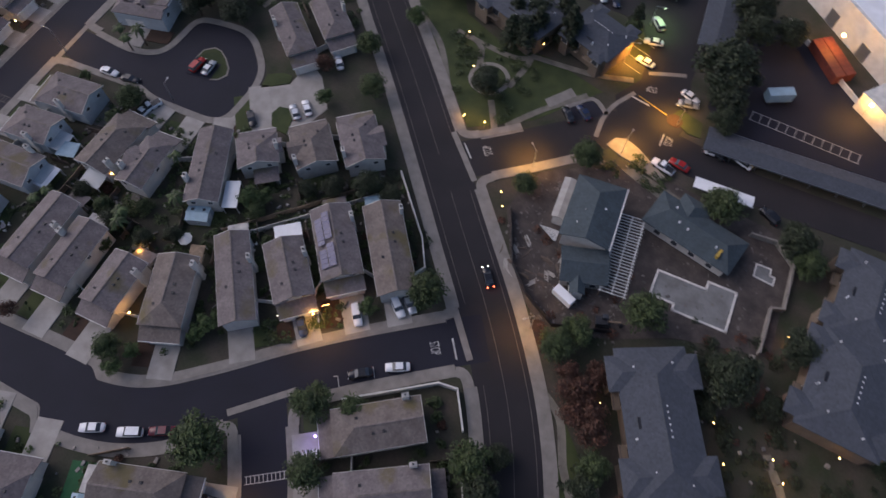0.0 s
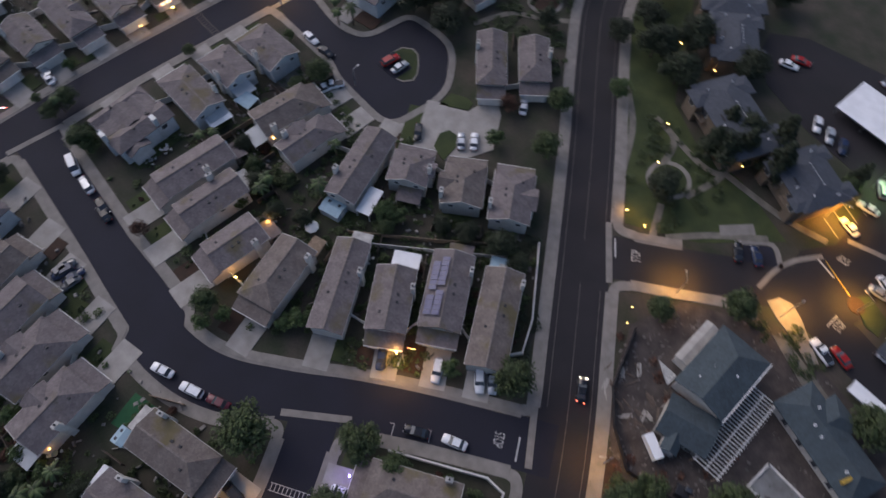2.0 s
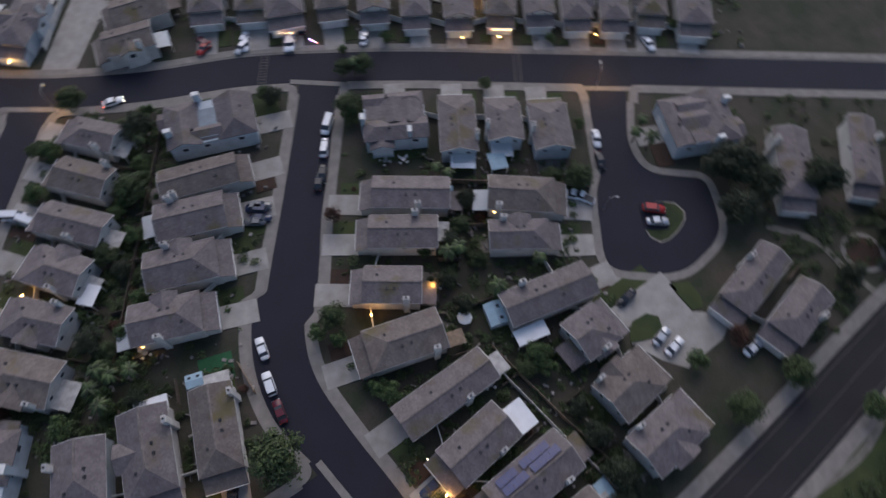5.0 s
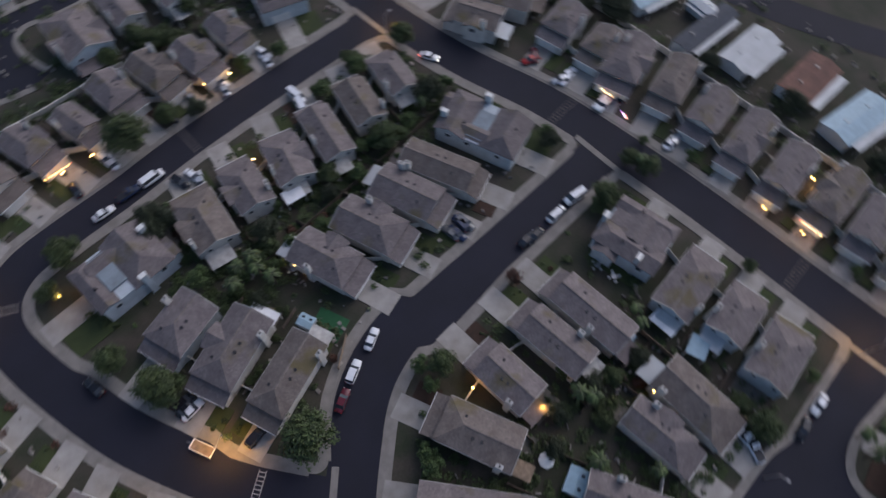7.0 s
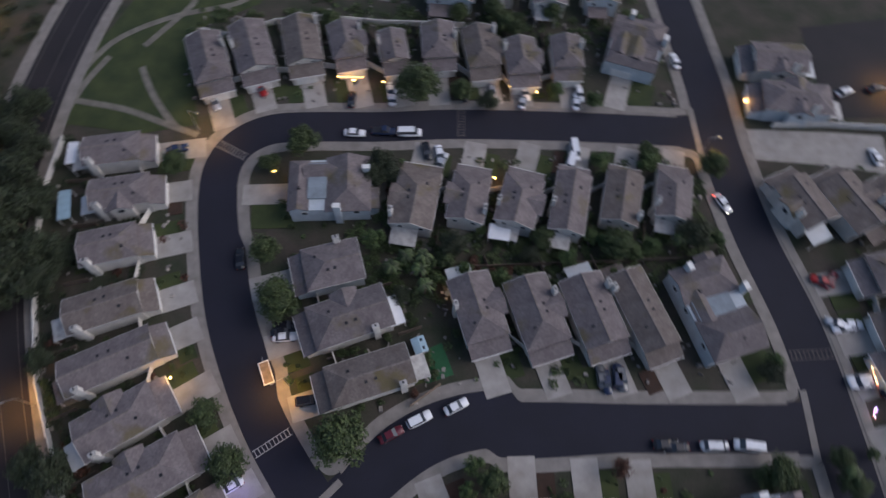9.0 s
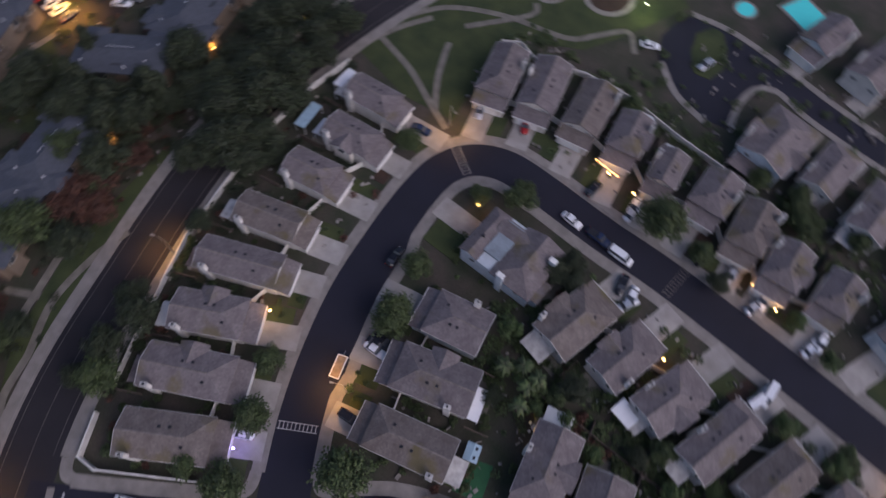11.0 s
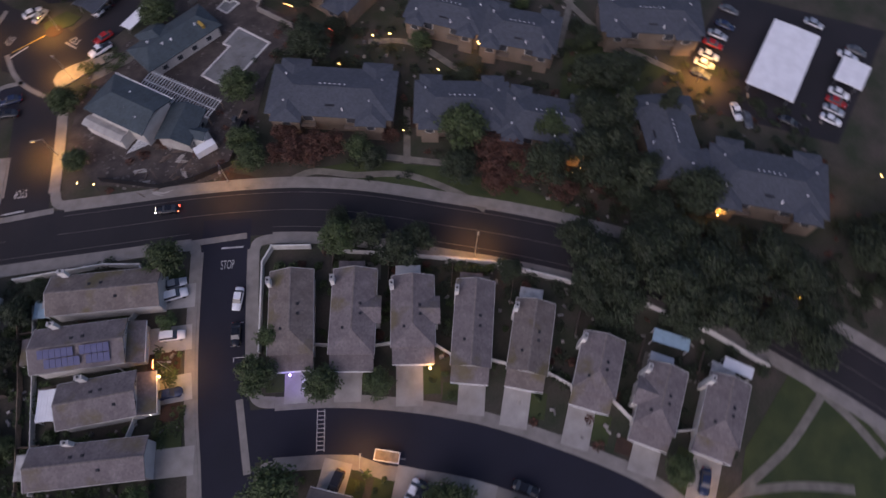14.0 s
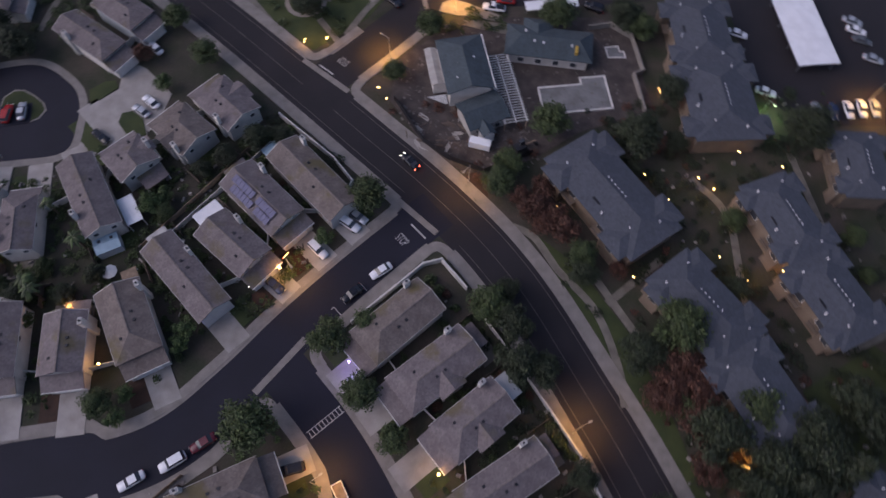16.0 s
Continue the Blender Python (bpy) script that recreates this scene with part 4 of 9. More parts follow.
house(-21.4, -87.2, 108, 16.9, 8.5, front='gable', stack=-1, at=-0.15)
house(-32.4, -89.1, 102, 16.3, 8.4, front='gable', stack=1, at=-0.36, tiles=TILE_BROWN)
house(-42.6, -89.3, 103, 13.1, 7.5, cross=1, stack=1, at=-0.29)
house(-53.3, -87.6, 100, 11.6, 6.5, front='gable', stack=-1, at=-0.22)
house(-63.7, -89.4, 94, 12.8, 8.0, stack=1, at=-0.15)
house(-73.5, -87.7, 98, 14.4, 7.6, cross=1, stack=1, at=-0.36, tiles=TILE_BROWN)
house(-82.7, -84.9, 95, 12.8, 7.5, cross=1, stack=-1, at=-0.29)
house(-93.1, -86.3, 91, 11.7, 7.1, stack=1, at=-0.22)
big_house(-109.5, -90.3, 71, 15.0, 12.5, 2.0, felt=False)
house(-20.2, 13.4, -145, 18.8, 8.2, front='hip', rear='gable', stack=-1, at=-0.36, tiles=TILE_BROWN)
house(-14.3, 3.8, -149, 19.1, 8.3, cross=1, stack=-1, at=-0.36)
house(-8.7, -5.6, -148, 16.5, 8.0, front='hip', rear='gable', cross=1, stack=-1, at=-0.36)
house(-5.0, -16.1, -154, 19.2, 7.2, front='gable', stack=-1, at=-0.36)
house(-1.9, -26.3, -160, 16.3, 7.3, front='gable', stack=-1, at=-0.36, tiles=TILE_BROWN)
house(-0.3, -38.9, -166, 13.5, 7.6, front='hip', rear='gable', stack=-1, at=-0.36)
house(-0.2, -50.6, -170, 14.4, 7.2, cross=-1, stack=-1, at=-0.36)
house(3.5, -60.8, -171, 14.3, 7.2, stack=-1, at=-0.36)
house(-156.0, -3.3, 12, 16.3, 7.7, stack=1, at=-0.36, tiles=TILE_BROWN)
house(-154.8, 7.6, 7, 14.9, 7.7, front='gable', stack=-1, at=-0.29)
house(-154.7, 17.8, 6, 17.4, 7.1, cross=1, stack=1, at=-0.22)
house(-153.8, 28.5, 4, 16.0, 7.4, front='gable', stack=1, at=-0.15)
house(-155.6, 39.0, -0, 16.9, 7.3, cross=-1, stack=-1, at=-0.36, tiles=TILE_BROWN)
house(-154.9, 48.2, 4, 14.6, 7.4, front='gable', stack=1, at=-0.29)
house(-154.4, 57.4, 3, 15.7, 7.2, cross=1, stack=1, at=-0.22)
house(-154.5, 66.8, 0, 15.8, 7.2, stack=-1, at=-0.15)
house(-155.0, 76.2, -3, 13.3, 7.2, cross=-1, stack=1, at=-0.36, tiles=TILE_BROWN)
house(-154.0, 86.6, -3, 16.2, 8.2, stack=1, at=-0.29)
house(-153.2, -14.6, 15, 16.8, 9.2, cross=1, stack=-1, at=-0.22)
house(-151.9, -32.9, 9, 12.6, 8.2, stack=1, at=-0.15)
house(-152.6, -21.6, 8, 11.7, 8.5, stack=1, at=-0.36, tiles=TILE_BROWN)
house(-142.6, -75.2, -6, 18.1, 8.4, cross=2, front='hip', rear='hip', walls=STUCCO_BLUE, stack=1, at=-0.22)

# ---- driveways, front yards ----
backyard(-40.5, 55.2, -53, 3.4, 5.4, GRASS)
driveway(-26.7, 35.7, -53, 5.5, 4.9)
lawn(-24.2, 39.0, -53, 3.3, 3.2)
backyard(-48.9, 49.8, -51, 2.3, 6.5)
driveway(-34.3, 31.8, -51, 8.0, 4.9)
lawn(-38.2, 30.0, -51, 5.8, 3.4, MULCH)
backyard(-54.5, 39.0, -48, 3.2, 4.2, GRASS)
driveway(-40.9, 24.9, -48, 5.8, 4.9)
lawn(-44.7, 23.0, -48, 3.5, 3.2, MULCH)
backyard(-65.4, 35.5, -53, 3.5, 4.4, GRASS)
driveway(-50.8, 16.8, -53, 6.8, 4.9)
lawn(-48.5, 20.0, -53, 4.5, 2.7)
backyard(-71.3, 27.2, -69, 3.0, 7.3)
driveway(-62.3, 7.7, -69, 7.0, 4.9)
lawn(-66.6, 7.2, -69, 4.8, 3.5, MULCH)
backyard(-79.6, 23.8, -89, 3.6, 7.3)
driveway(-77.7, 4.8, -89, 8.0, 4.9)
lawn(-81.8, 5.8, -89, 5.8, 3.2, MULCH)
driveway(-88.9, 5.1, -88, 7.8, 4.9)
lawn(-92.9, 6.0, -88, 5.5, 3.0)
backyard(-99.4, 28.2, -89, 2.3, 5.2)
driveway(-98.4, 5.3, -89, 7.5, 4.9)
lawn(-102.4, 6.4, -89, 5.3, 3.0)
backyard(-111.3, 15.5, -172, 2.5, 11.7, GRASS)
driveway(-128.0, 14.2, -172, 7.0, 4.9)
lawn(-126.1, 8.7, -172, 4.8, 6.4)
backyard(-108.8, 29.8, -176, 2.4, 5.9, GRASS)
driveway(-128.8, 27.4, -176, 6.0, 4.9)
lawn(-127.9, 31.6, -176, 3.8, 3.4)
backyard(-111.6, 39.1, -175, 3.1, 6.6, GRASS)
driveway(-128.5, 37.4, -175, 6.5, 4.9)
lawn(-127.8, 41.5, -175, 4.3, 3.2)
backyard(-109.7, 49.7, -174, 3.1, 6.4)
driveway(-128.4, 47.3, -174, 6.5, 4.9)
lawn(-127.8, 51.7, -174, 4.3, 3.6)
driveway(-98.5, 54.5, 88, 6.5, 4.9)
lawn(-102.7, 53.5, 88, 4.3, 3.4)
backyard(-89.5, 34.1, 93, 2.9, 3.4)
driveway(-90.1, 53.6, 93, 8.0, 4.9)
lawn(-93.8, 52.2, 93, 5.8, 2.6)
backyard(-72.0, 37.2, 114, 3.7, 6.7, GRASS)
driveway(-83.0, 57.6, 114, 7.2, 4.9)
lawn(-79.0, 58.2, 114, 5.0, 2.9, MULCH)
driveway(-77.8, 65.8, 127, 15.8, 4.9)
lawn(-80.5, 62.4, 127, 13.6, 3.6)
backyard(-56.0, 55.0, 132, 3.3, 6.1, GRASS)
backyard(-46.2, 60.6, 130, 3.2, 5.1)
backyard(-87.9, 94.5, -42, 3.0, 6.5)
backyard(-81.2, 100.1, -42, 3.4, 5.3, GRASS)
backyard(-122.3, 91.3, -77, 3.5, 9.9)
driveway(-118.4, 72.4, -77, 6.2, 4.9)
lawn(-113.3, 74.8, -77, 4.0, 6.3, MULCH)
backyard(-119.2, 102.6, -4, 3.4, 7.0)
backyard(-122.6, 119.9, -9, 2.8, 3.2)
backyard(-114.4, -36.0, 107, 2.7, 10.1, GRASS)
driveway(-119.5, -12.8, 107, 8.0, 4.9)
lawn(-124.0, -15.3, 107, 5.8, 5.3)
backyard(-97.9, -33.5, 110, 2.6, 5.3)
driveway(-107.0, -12.7, 110, 6.8, 4.9)
lawn(-102.9, -12.4, 110, 4.5, 3.0, MULCH)
backyard(-89.5, -33.1, 107, 3.4, 4.5)
driveway(-96.8, -13.2, 107, 7.2, 4.9)
lawn(-92.4, -13.0, 107, 5.0, 3.6)
backyard(-80.2, -33.0, 107, 3.2, 7.0)
driveway(-84.6, -12.9, 107, 6.8, 4.9)
lawn(-88.4, -15.2, 107, 4.5, 3.6)
backyard(-67.7, -32.9, 106, 2.8, 7.7)
driveway(-73.3, -13.5, 106, 7.5, 4.9)
lawn(-77.0, -15.7, 106, 5.3, 3.5)
backyard(-59.8, -14.6, 18, 3.5, 4.6, GRASS)
driveway(-38.9, -8.3, 18, 5.8, 4.9)
lawn(-38.7, -12.4, 18, 3.5, 3.1)
backyard(-54.9, -27.3, 20, 3.3, 7.7)
driveway(-34.0, -20.1, 20, 7.2, 4.9)
lawn(-36.4, -16.5, 20, 5.0, 3.6)
driveway(-30.8, -31.9, 15, 9.2, 4.9)
lawn(-33.0, -28.0, 15, 7.0, 3.7)
backyard(-50.9, -52.0, 2, 3.3, 9.5)
driveway(-27.7, -52.3, 2, 11.0, 4.9)
lawn(-29.0, -47.1, 2, 8.8, 5.6)
backyard(-58.4, -41.2, -100, 2.6, 7.1)
driveway(-60.2, -61.4, -100, 7.8, 4.9)
lawn(-64.2, -59.5, -100, 5.5, 3.7)
backyard(-68.0, -42.2, -101, 3.5, 4.9)
driveway(-71.1, -61.3, -101, 8.5, 4.9)
lawn(-74.8, -59.4, -101, 6.3, 3.1)
backyard(-78.8, -41.0, -106, 3.8, 6.5, GRASS)
driveway(-82.6, -60.8, -106, 9.5, 4.9)
lawn(-86.2, -58.6, -106, 7.3, 3.3)
backyard(-89.2, -39.9, -103, 3.0, 5.0, GRASS)
driveway(-93.8, -60.7, -103, 8.0, 4.9)
lawn(-89.8, -60.5, -103, 5.8, 2.9, MULCH)
backyard(-99.9, -42.4, -104, 2.3, 6.6, GRASS)
driveway(-104.4, -60.6, -104, 7.5, 4.9)
lawn(-100.3, -60.5, -104, 5.3, 3.0)
backyard(-110.3, -43.0, -102, 3.4, 5.0, GRASS)
driveway(-114.9, -60.5, -102, 6.8, 4.9)
lawn(-110.9, -60.2, -102, 4.5, 2.9)
backyard(-7.9, -92.7, 109, 3.4, 6.5)
driveway(-15.1, -72.7, 109, 8.0, 4.9)
lawn(-18.6, -75.1, 109, 5.8, 3.3)
backyard(-18.2, -96.1, 108, 2.7, 6.9, GRASS)
driveway(-24.1, -76.6, 108, 6.2, 4.9)
lawn(-27.7, -78.9, 108, 4.0, 3.5)
backyard(-29.5, -98.2, 102, 3.3, 5.1, GRASS)
driveway(-35.3, -78.3, 102, 7.2, 4.9)
lawn(-31.0, -78.5, 102, 5.0, 3.5)
backyard(-41.3, -96.9, 103, 2.9, 5.0)
driveway(-45.6, -79.3, 103, 9.0, 4.9)
lawn(-41.5, -79.5, 103, 6.8, 3.0)
backyard(-52.0, -94.6, 100, 3.1, 3.8)
driveway(-55.5, -78.9, 100, 7.5, 4.9)
lawn(-51.7, -79.3, 100, 5.3, 2.5)
driveway(-63.6, -79.6, 94, 8.0, 4.9)
lawn(-67.6, -81.0, 94, 5.8, 3.3, MULCH)
backyard(-72.5, -96.2, 98, 3.5, 6.4)
driveway(-75.6, -78.5, 98, 5.5, 4.9)
lawn(-71.5, -79.0, 98, 3.3, 3.1)
driveway(-82.6, -77.2, 95, 3.8, 4.9)
lawn(-86.5, -78.6, 95, 1.5, 3.0)
driveway(-93.9, -78.0, 91, 6.0, 4.9)
lawn(-90.0, -79.1, 91, 3.8, 2.8)
driveway(-105.0, -79.5, 71, 9.5, 4.9)
lawn(-110.3, -78.9, 71, 7.3, 5.5)
driveway(-29.4, 6.1, -145, 5.8, 4.9)
lawn(-30.9, 10.2, -145, 3.5, 3.3)
backyard(-4.3, 8.7, -149, 3.6, 6.8)
driveway(-24.7, -1.6, -149, 5.5, 4.9)
lawn(-21.6, -4.6, -149, 3.3, 3.4)
backyard(-1.2, -0.2, -148, 2.5, 5.2)
driveway(-18.8, -11.0, -148, 7.5, 4.9)
lawn(-15.8, -13.9, -148, 5.3, 3.2)
backyard(4.7, -11.3, -154, 3.1, 5.9)
driveway(-15.3, -21.9, -154, 5.5, 4.9)
lawn(-16.0, -18.0, -154, 3.3, 2.9)
backyard(6.6, -23.0, -160, 2.5, 4.7)
driveway(-12.5, -29.4, -160, 7.0, 4.9)
lawn(-10.1, -32.7, -160, 4.8, 2.9)
backyard(7.6, -37.2, -166, 3.2, 5.9, GRASS)
driveway(-9.9, -40.6, -166, 7.2, 4.9)
lawn(-7.9, -44.2, -166, 5.0, 3.0)
backyard(8.0, -48.2, -170, 3.2, 5.1)
driveway(-9.1, -52.9, -170, 5.0, 4.9)
lawn(-8.7, -48.9, -170, 2.8, 2.9, MULCH)
backyard(11.6, -60.5, -171, 2.4, 6.3)
driveway(-7.9, -63.2, -171, 10.2, 4.9)
lawn(-7.4, -59.2, -171, 8.1, 2.9)
backyard(-165.3, -4.6, 12, 3.0, 6.8, GRASS)
driveway(-145.1, -1.6, 12, 7.0, 4.9)
lawn(-147.0, 2.0, 12, 4.8, 3.1)
backyard(-163.7, 6.9, 7, 3.6, 5.8, GRASS)
driveway(-145.1, 8.1, 7, 5.8, 4.9)
lawn(-146.7, 11.9, 7, 3.5, 3.1)
backyard(-164.2, 17.1, 6, 2.3, 6.7, GRASS)
driveway(-144.8, 19.6, 6, 4.0, 4.9)
lawn(-145.4, 15.6, 6, 1.8, 2.8)
backyard(-163.1, 28.7, 4, 3.1, 3.9)
driveway(-144.6, 28.5, 4, 3.5, 4.9)
backyard(-165.0, 39.6, -0, 2.5, 3.9)
driveway(-145.4, 39.6, -0, 4.8, 4.9)
lawn(-146.5, 35.7, -0, 2.5, 2.9)
backyard(-163.4, 48.0, 4, 3.0, 4.6, GRASS)
driveway(-145.7, 49.6, 4, 5.2, 4.9)
lawn(-146.5, 45.6, 4, 3.0, 2.9)
backyard(-163.1, 57.9, 3, 2.3, 3.9)
driveway(-145.1, 58.6, 3, 4.0, 4.9)
lawn(-146.0, 54.7, 3, 1.8, 2.8)
backyard(-163.7, 67.0, 0, 3.4, 6.1)
driveway(-145.2, 67.6, 0, 4.0, 4.9)
lawn(-146.3, 63.7, 0, 1.8, 2.9, MULCH)
backyard(-162.8, 75.9, -3, 2.8, 6.0, GRASS)
driveway(-146.1, 75.1, -3, 5.8, 4.9)
lawn(-147.0, 79.0, -3, 3.5, 2.9)
backyard(-163.5, 86.7, -3, 3.3, 6.8)
driveway(-144.8, 85.4, -3, 3.5, 4.9)
backyard(-163.1, -16.2, 15, 3.8, 4.8)
driveway(-143.6, -11.4, 15, 4.5, 4.9)
lawn(-143.6, -15.9, 15, 2.3, 3.9)
backyard(-159.6, -33.7, 9, 3.3, 5.1)
driveway(-142.5, -32.1, 9, 7.5, 4.9)
lawn(-144.2, -28.2, 9, 5.3, 3.3)
backyard(-159.8, -21.3, 8, 3.1, 7.2)
driveway(-144.1, -19.8, 8, 6.8, 4.9)
lawn(-144.6, -24.1, 8, 4.5, 3.5)
backyard(-151.8, -73.5, -6, 3.8, 5.9)
fence([(-37.3, 40.5), (-33.7, 40.2)], 1.7, WHITE_WALL, 0.15, "fence", "pale side fence with gate between two houses")
fence([(-45.0, 52.1), (-47.8, 55.6)], 1.6)
fence([(-43.3, 31.8), (-43.2, 35.8)], 1.7, WHITE_WALL, 0.15, "fence", "pale side fence with gate between two houses")
fence([(-50.1, 41.5), (-53.1, 44.8)], 1.6)
fence([(-52.8, 25.7), (-48.6, 27.1)], 1.7, WHITE_WALL, 0.15, "fence", "pale side fence with gate between two houses")
fence([(-60.3, 37.8), (-63.0, 41.4)], 1.6)
fence([(-65.5, 28.4), (-67.1, 32.6)], 1.6)
fence([(-75.0, 12.2), (-69.3, 13.3)], 1.7, WHITE_WALL, 0.15, "fence", "pale side fence with gate between two houses")
fence([(-73.8, 22.6), (-73.9, 27.1)], 1.6)
fence([(-86.5, 13.1), (-82.0, 12.1)], 1.7, WHITE_WALL, 0.15, "fence", "pale side fence with gate between two houses")
fence([(-85.7, 25.4), (-85.9, 29.9)], 1.6)
fence([(-95.9, 13.8), (-93.3, 12.9)], 1.7, WHITE_WALL, 0.15, "fence", "pale side fence with gate between two houses")
fence([(-94.7, 27.6), (-94.8, 32.1)], 1.6)
fence([(-121.5, 24.8), (-122.4, 21.1)], 1.7, WHITE_WALL, 0.15, "fence", "pale side fence with gate between two houses")
fence([(-109.1, 24.3), (-104.6, 24.6)], 1.6)
fence([(-121.9, 35.1), (-121.9, 32.2)], 1.7, WHITE_WALL, 0.15, "fence", "pale side fence with gate between two houses")
fence([(-112.3, 34.7), (-107.8, 35.2)], 1.6)
fence([(-121.3, 44.9), (-122.6, 42.2)], 1.7, WHITE_WALL, 0.15, "fence", "pale side fence with gate between two houses")
fence([(-110.2, 44.7), (-105.7, 45.2)], 1.6)
fence([(-93.3, 45.8), (-95.8, 47.1)], 1.7, WHITE_WALL, 0.15, "fence", "pale side fence with gate between two houses")
fence([(-93.9, 34.8), (-93.7, 30.3)], 1.6)
fence([(-82.0, 49.0), (-87.4, 46.1)], 1.7, WHITE_WALL, 0.15, "fence", "pale side fence with gate between two houses")
fence([(-77.7, 36.1), (-75.9, 32.0)], 1.6)
fence([(-75.4, 54.8), (-76.0, 51.7)], 1.7, WHITE_WALL, 0.15, "fence", "pale side fence with gate between two houses")
fence([(-71.7, 47.7), (-69.0, 44.1)], 1.6)
fence([(-65.5, 60.8), (-69.0, 59.6)], 1.7, WHITE_WALL, 0.15, "fence", "pale side fence with gate between two houses")
fence([(-60.2, 52.8), (-57.2, 49.4)], 1.6)
fence([(-57.1, 67.1), (-59.5, 66.2)], 1.7, WHITE_WALL, 0.15, "fence", "pale side fence with gate between two houses")
fence([(-51.2, 57.9), (-48.3, 54.4)], 1.6)
fence([(-73.8, 89.5), (-75.6, 86.3)], 1.7, WHITE_WALL, 0.15, "fence", "pale side fence with gate between two houses")
fence([(-83.1, 96.2), (-86.5, 99.2)], 1.6)
fence([(-97.7, -21.5), (-100.5, -18.9)], 1.7, WHITE_WALL, 0.15, "fence", "pale side fence with gate between two houses")
fence([(-95.4, -33.6), (-94.0, -37.9)], 1.6)
fence([(-86.9, -21.3), (-90.1, -19.2)], 1.7, WHITE_WALL, 0.15, "fence", "pale side fence with gate between two houses")
fence([(-84.6, -33.2), (-83.3, -37.5)], 1.6)
fence([(-75.5, -22.1), (-79.3, -19.0)], 1.7, WHITE_WALL, 0.15, "fence", "pale side fence with gate between two houses")
fence([(-73.6, -33.6), (-72.4, -38.0)], 1.6)
fence([(-43.1, -18.4), (-44.6, -14.5)], 1.7, WHITE_WALL, 0.15, "fence", "pale side fence with gate between two houses")
fence([(-55.7, -21.5), (-60.0, -23.0)], 1.6)
fence([(-39.6, -29.4), (-40.4, -25.9)], 1.7, WHITE_WALL, 0.15, "fence", "pale side fence with gate between two houses")
fence([(-49.8, -30.8), (-54.1, -31.9)], 1.6)
fence([(-66.9, -54.4), (-63.5, -52.9)], 1.7, WHITE_WALL, 0.15, "fence", "pale side fence with gate between two houses")
fence([(-63.5, -44.4), (-62.7, -40.0)], 1.6)
fence([(-77.5, -53.8), (-73.7, -53.0)], 1.7, WHITE_WALL, 0.15, "fence", "pale side fence with gate between two houses")
fence([(-73.4, -44.0), (-72.2, -39.7)], 1.6)
fence([(-88.2, -53.7), (-84.6, -51.8)], 1.7, WHITE_WALL, 0.15, "fence", "pale side fence with gate between two houses")
fence([(-84.2, -42.1), (-83.2, -37.7)], 1.6)
fence([(-98.7, -54.5), (-94.5, -52.3)], 1.7, WHITE_WALL, 0.15, "fence", "pale side fence with gate between two houses")
fence([(-94.9, -44.3), (-93.8, -39.9)], 1.6)
fence([(-109.6, -54.8), (-105.3, -52.9)], 1.7, WHITE_WALL, 0.15, "fence", "pale side fence with gate between two houses")
fence([(-106.1, -45.1), (-105.2, -40.7)], 1.6)
fence([(-18.9, -82.5), (-16.6, -81.7)], 1.7, WHITE_WALL, 0.15, "fence", "pale side fence with gate between two houses")
fence([(-13.9, -93.9), (-12.6, -98.2)], 1.6)
fence([(-29.4, -84.8), (-26.2, -84.9)], 1.7, WHITE_WALL, 0.15, "fence", "pale side fence with gate between two houses")
fence([(-25.7, -96.3), (-24.8, -100.7)], 1.6)
fence([(-40.0, -85.8), (-36.8, -86.4)], 1.7, WHITE_WALL, 0.15, "fence", "pale side fence with gate between two houses")
fence([(-36.6, -94.9), (-35.6, -99.3)], 1.6)
fence([(-50.9, -84.6), (-46.5, -87.3)], 1.7, WHITE_WALL, 0.15, "fence", "pale side fence with gate between two houses")
fence([(-48.2, -92.8), (-47.4, -97.3)], 1.6)
fence([(-60.3, -86.4), (-56.5, -85.6)], 1.7, WHITE_WALL, 0.15, "fence", "pale side fence with gate between two houses")
fence([(-58.3, -95.6), (-58.0, -100.1)], 1.6)
fence([(-70.6, -84.0), (-67.5, -86.8)], 1.7, WHITE_WALL, 0.15, "fence", "pale side fence with gate between two houses")
fence([(-67.8, -94.3), (-67.2, -98.8)], 1.6)
fence([(-79.5, -81.8), (-77.4, -85.0)], 1.7, WHITE_WALL, 0.15, "fence", "pale side fence with gate between two houses")
fence([(-77.5, -91.1), (-77.1, -95.6)], 1.6)
fence([(-90.0, -83.7), (-86.3, -82.4)], 1.7, WHITE_WALL, 0.15, "fence", "pale side fence with gate between two houses")
fence([(-88.6, -92.3), (-88.5, -96.8)], 1.6)
fence([(-19.8, 4.8), (-21.5, 8.0)], 1.7, WHITE_WALL, 0.15, "fence", "pale side fence with gate between two houses")
fence([(-8.5, 13.1), (-4.7, 15.4)], 1.6)
fence([(-13.7, -4.4), (-16.0, -1.6)], 1.7, WHITE_WALL, 0.15, "fence", "pale side fence with gate between two houses")
fence([(-4.1, 3.0), (-0.2, 5.4)], 1.6)
fence([(-10.2, -15.1), (-10.0, -10.5)], 1.7, WHITE_WALL, 0.15, "fence", "pale side fence with gate between two houses")
fence([(1.8, -7.7), (5.8, -5.7)], 1.6)
fence([(-6.4, -24.4), (-7.4, -20.9)], 1.7, WHITE_WALL, 0.15, "fence", "pale side fence with gate between two houses")
fence([(4.4, -19.2), (8.7, -17.6)], 1.6)
fence([(-4.0, -36.3), (-4.1, -30.5)], 1.7, WHITE_WALL, 0.15, "fence", "pale side fence with gate between two houses")
fence([(5.3, -32.6), (9.7, -31.5)], 1.6)
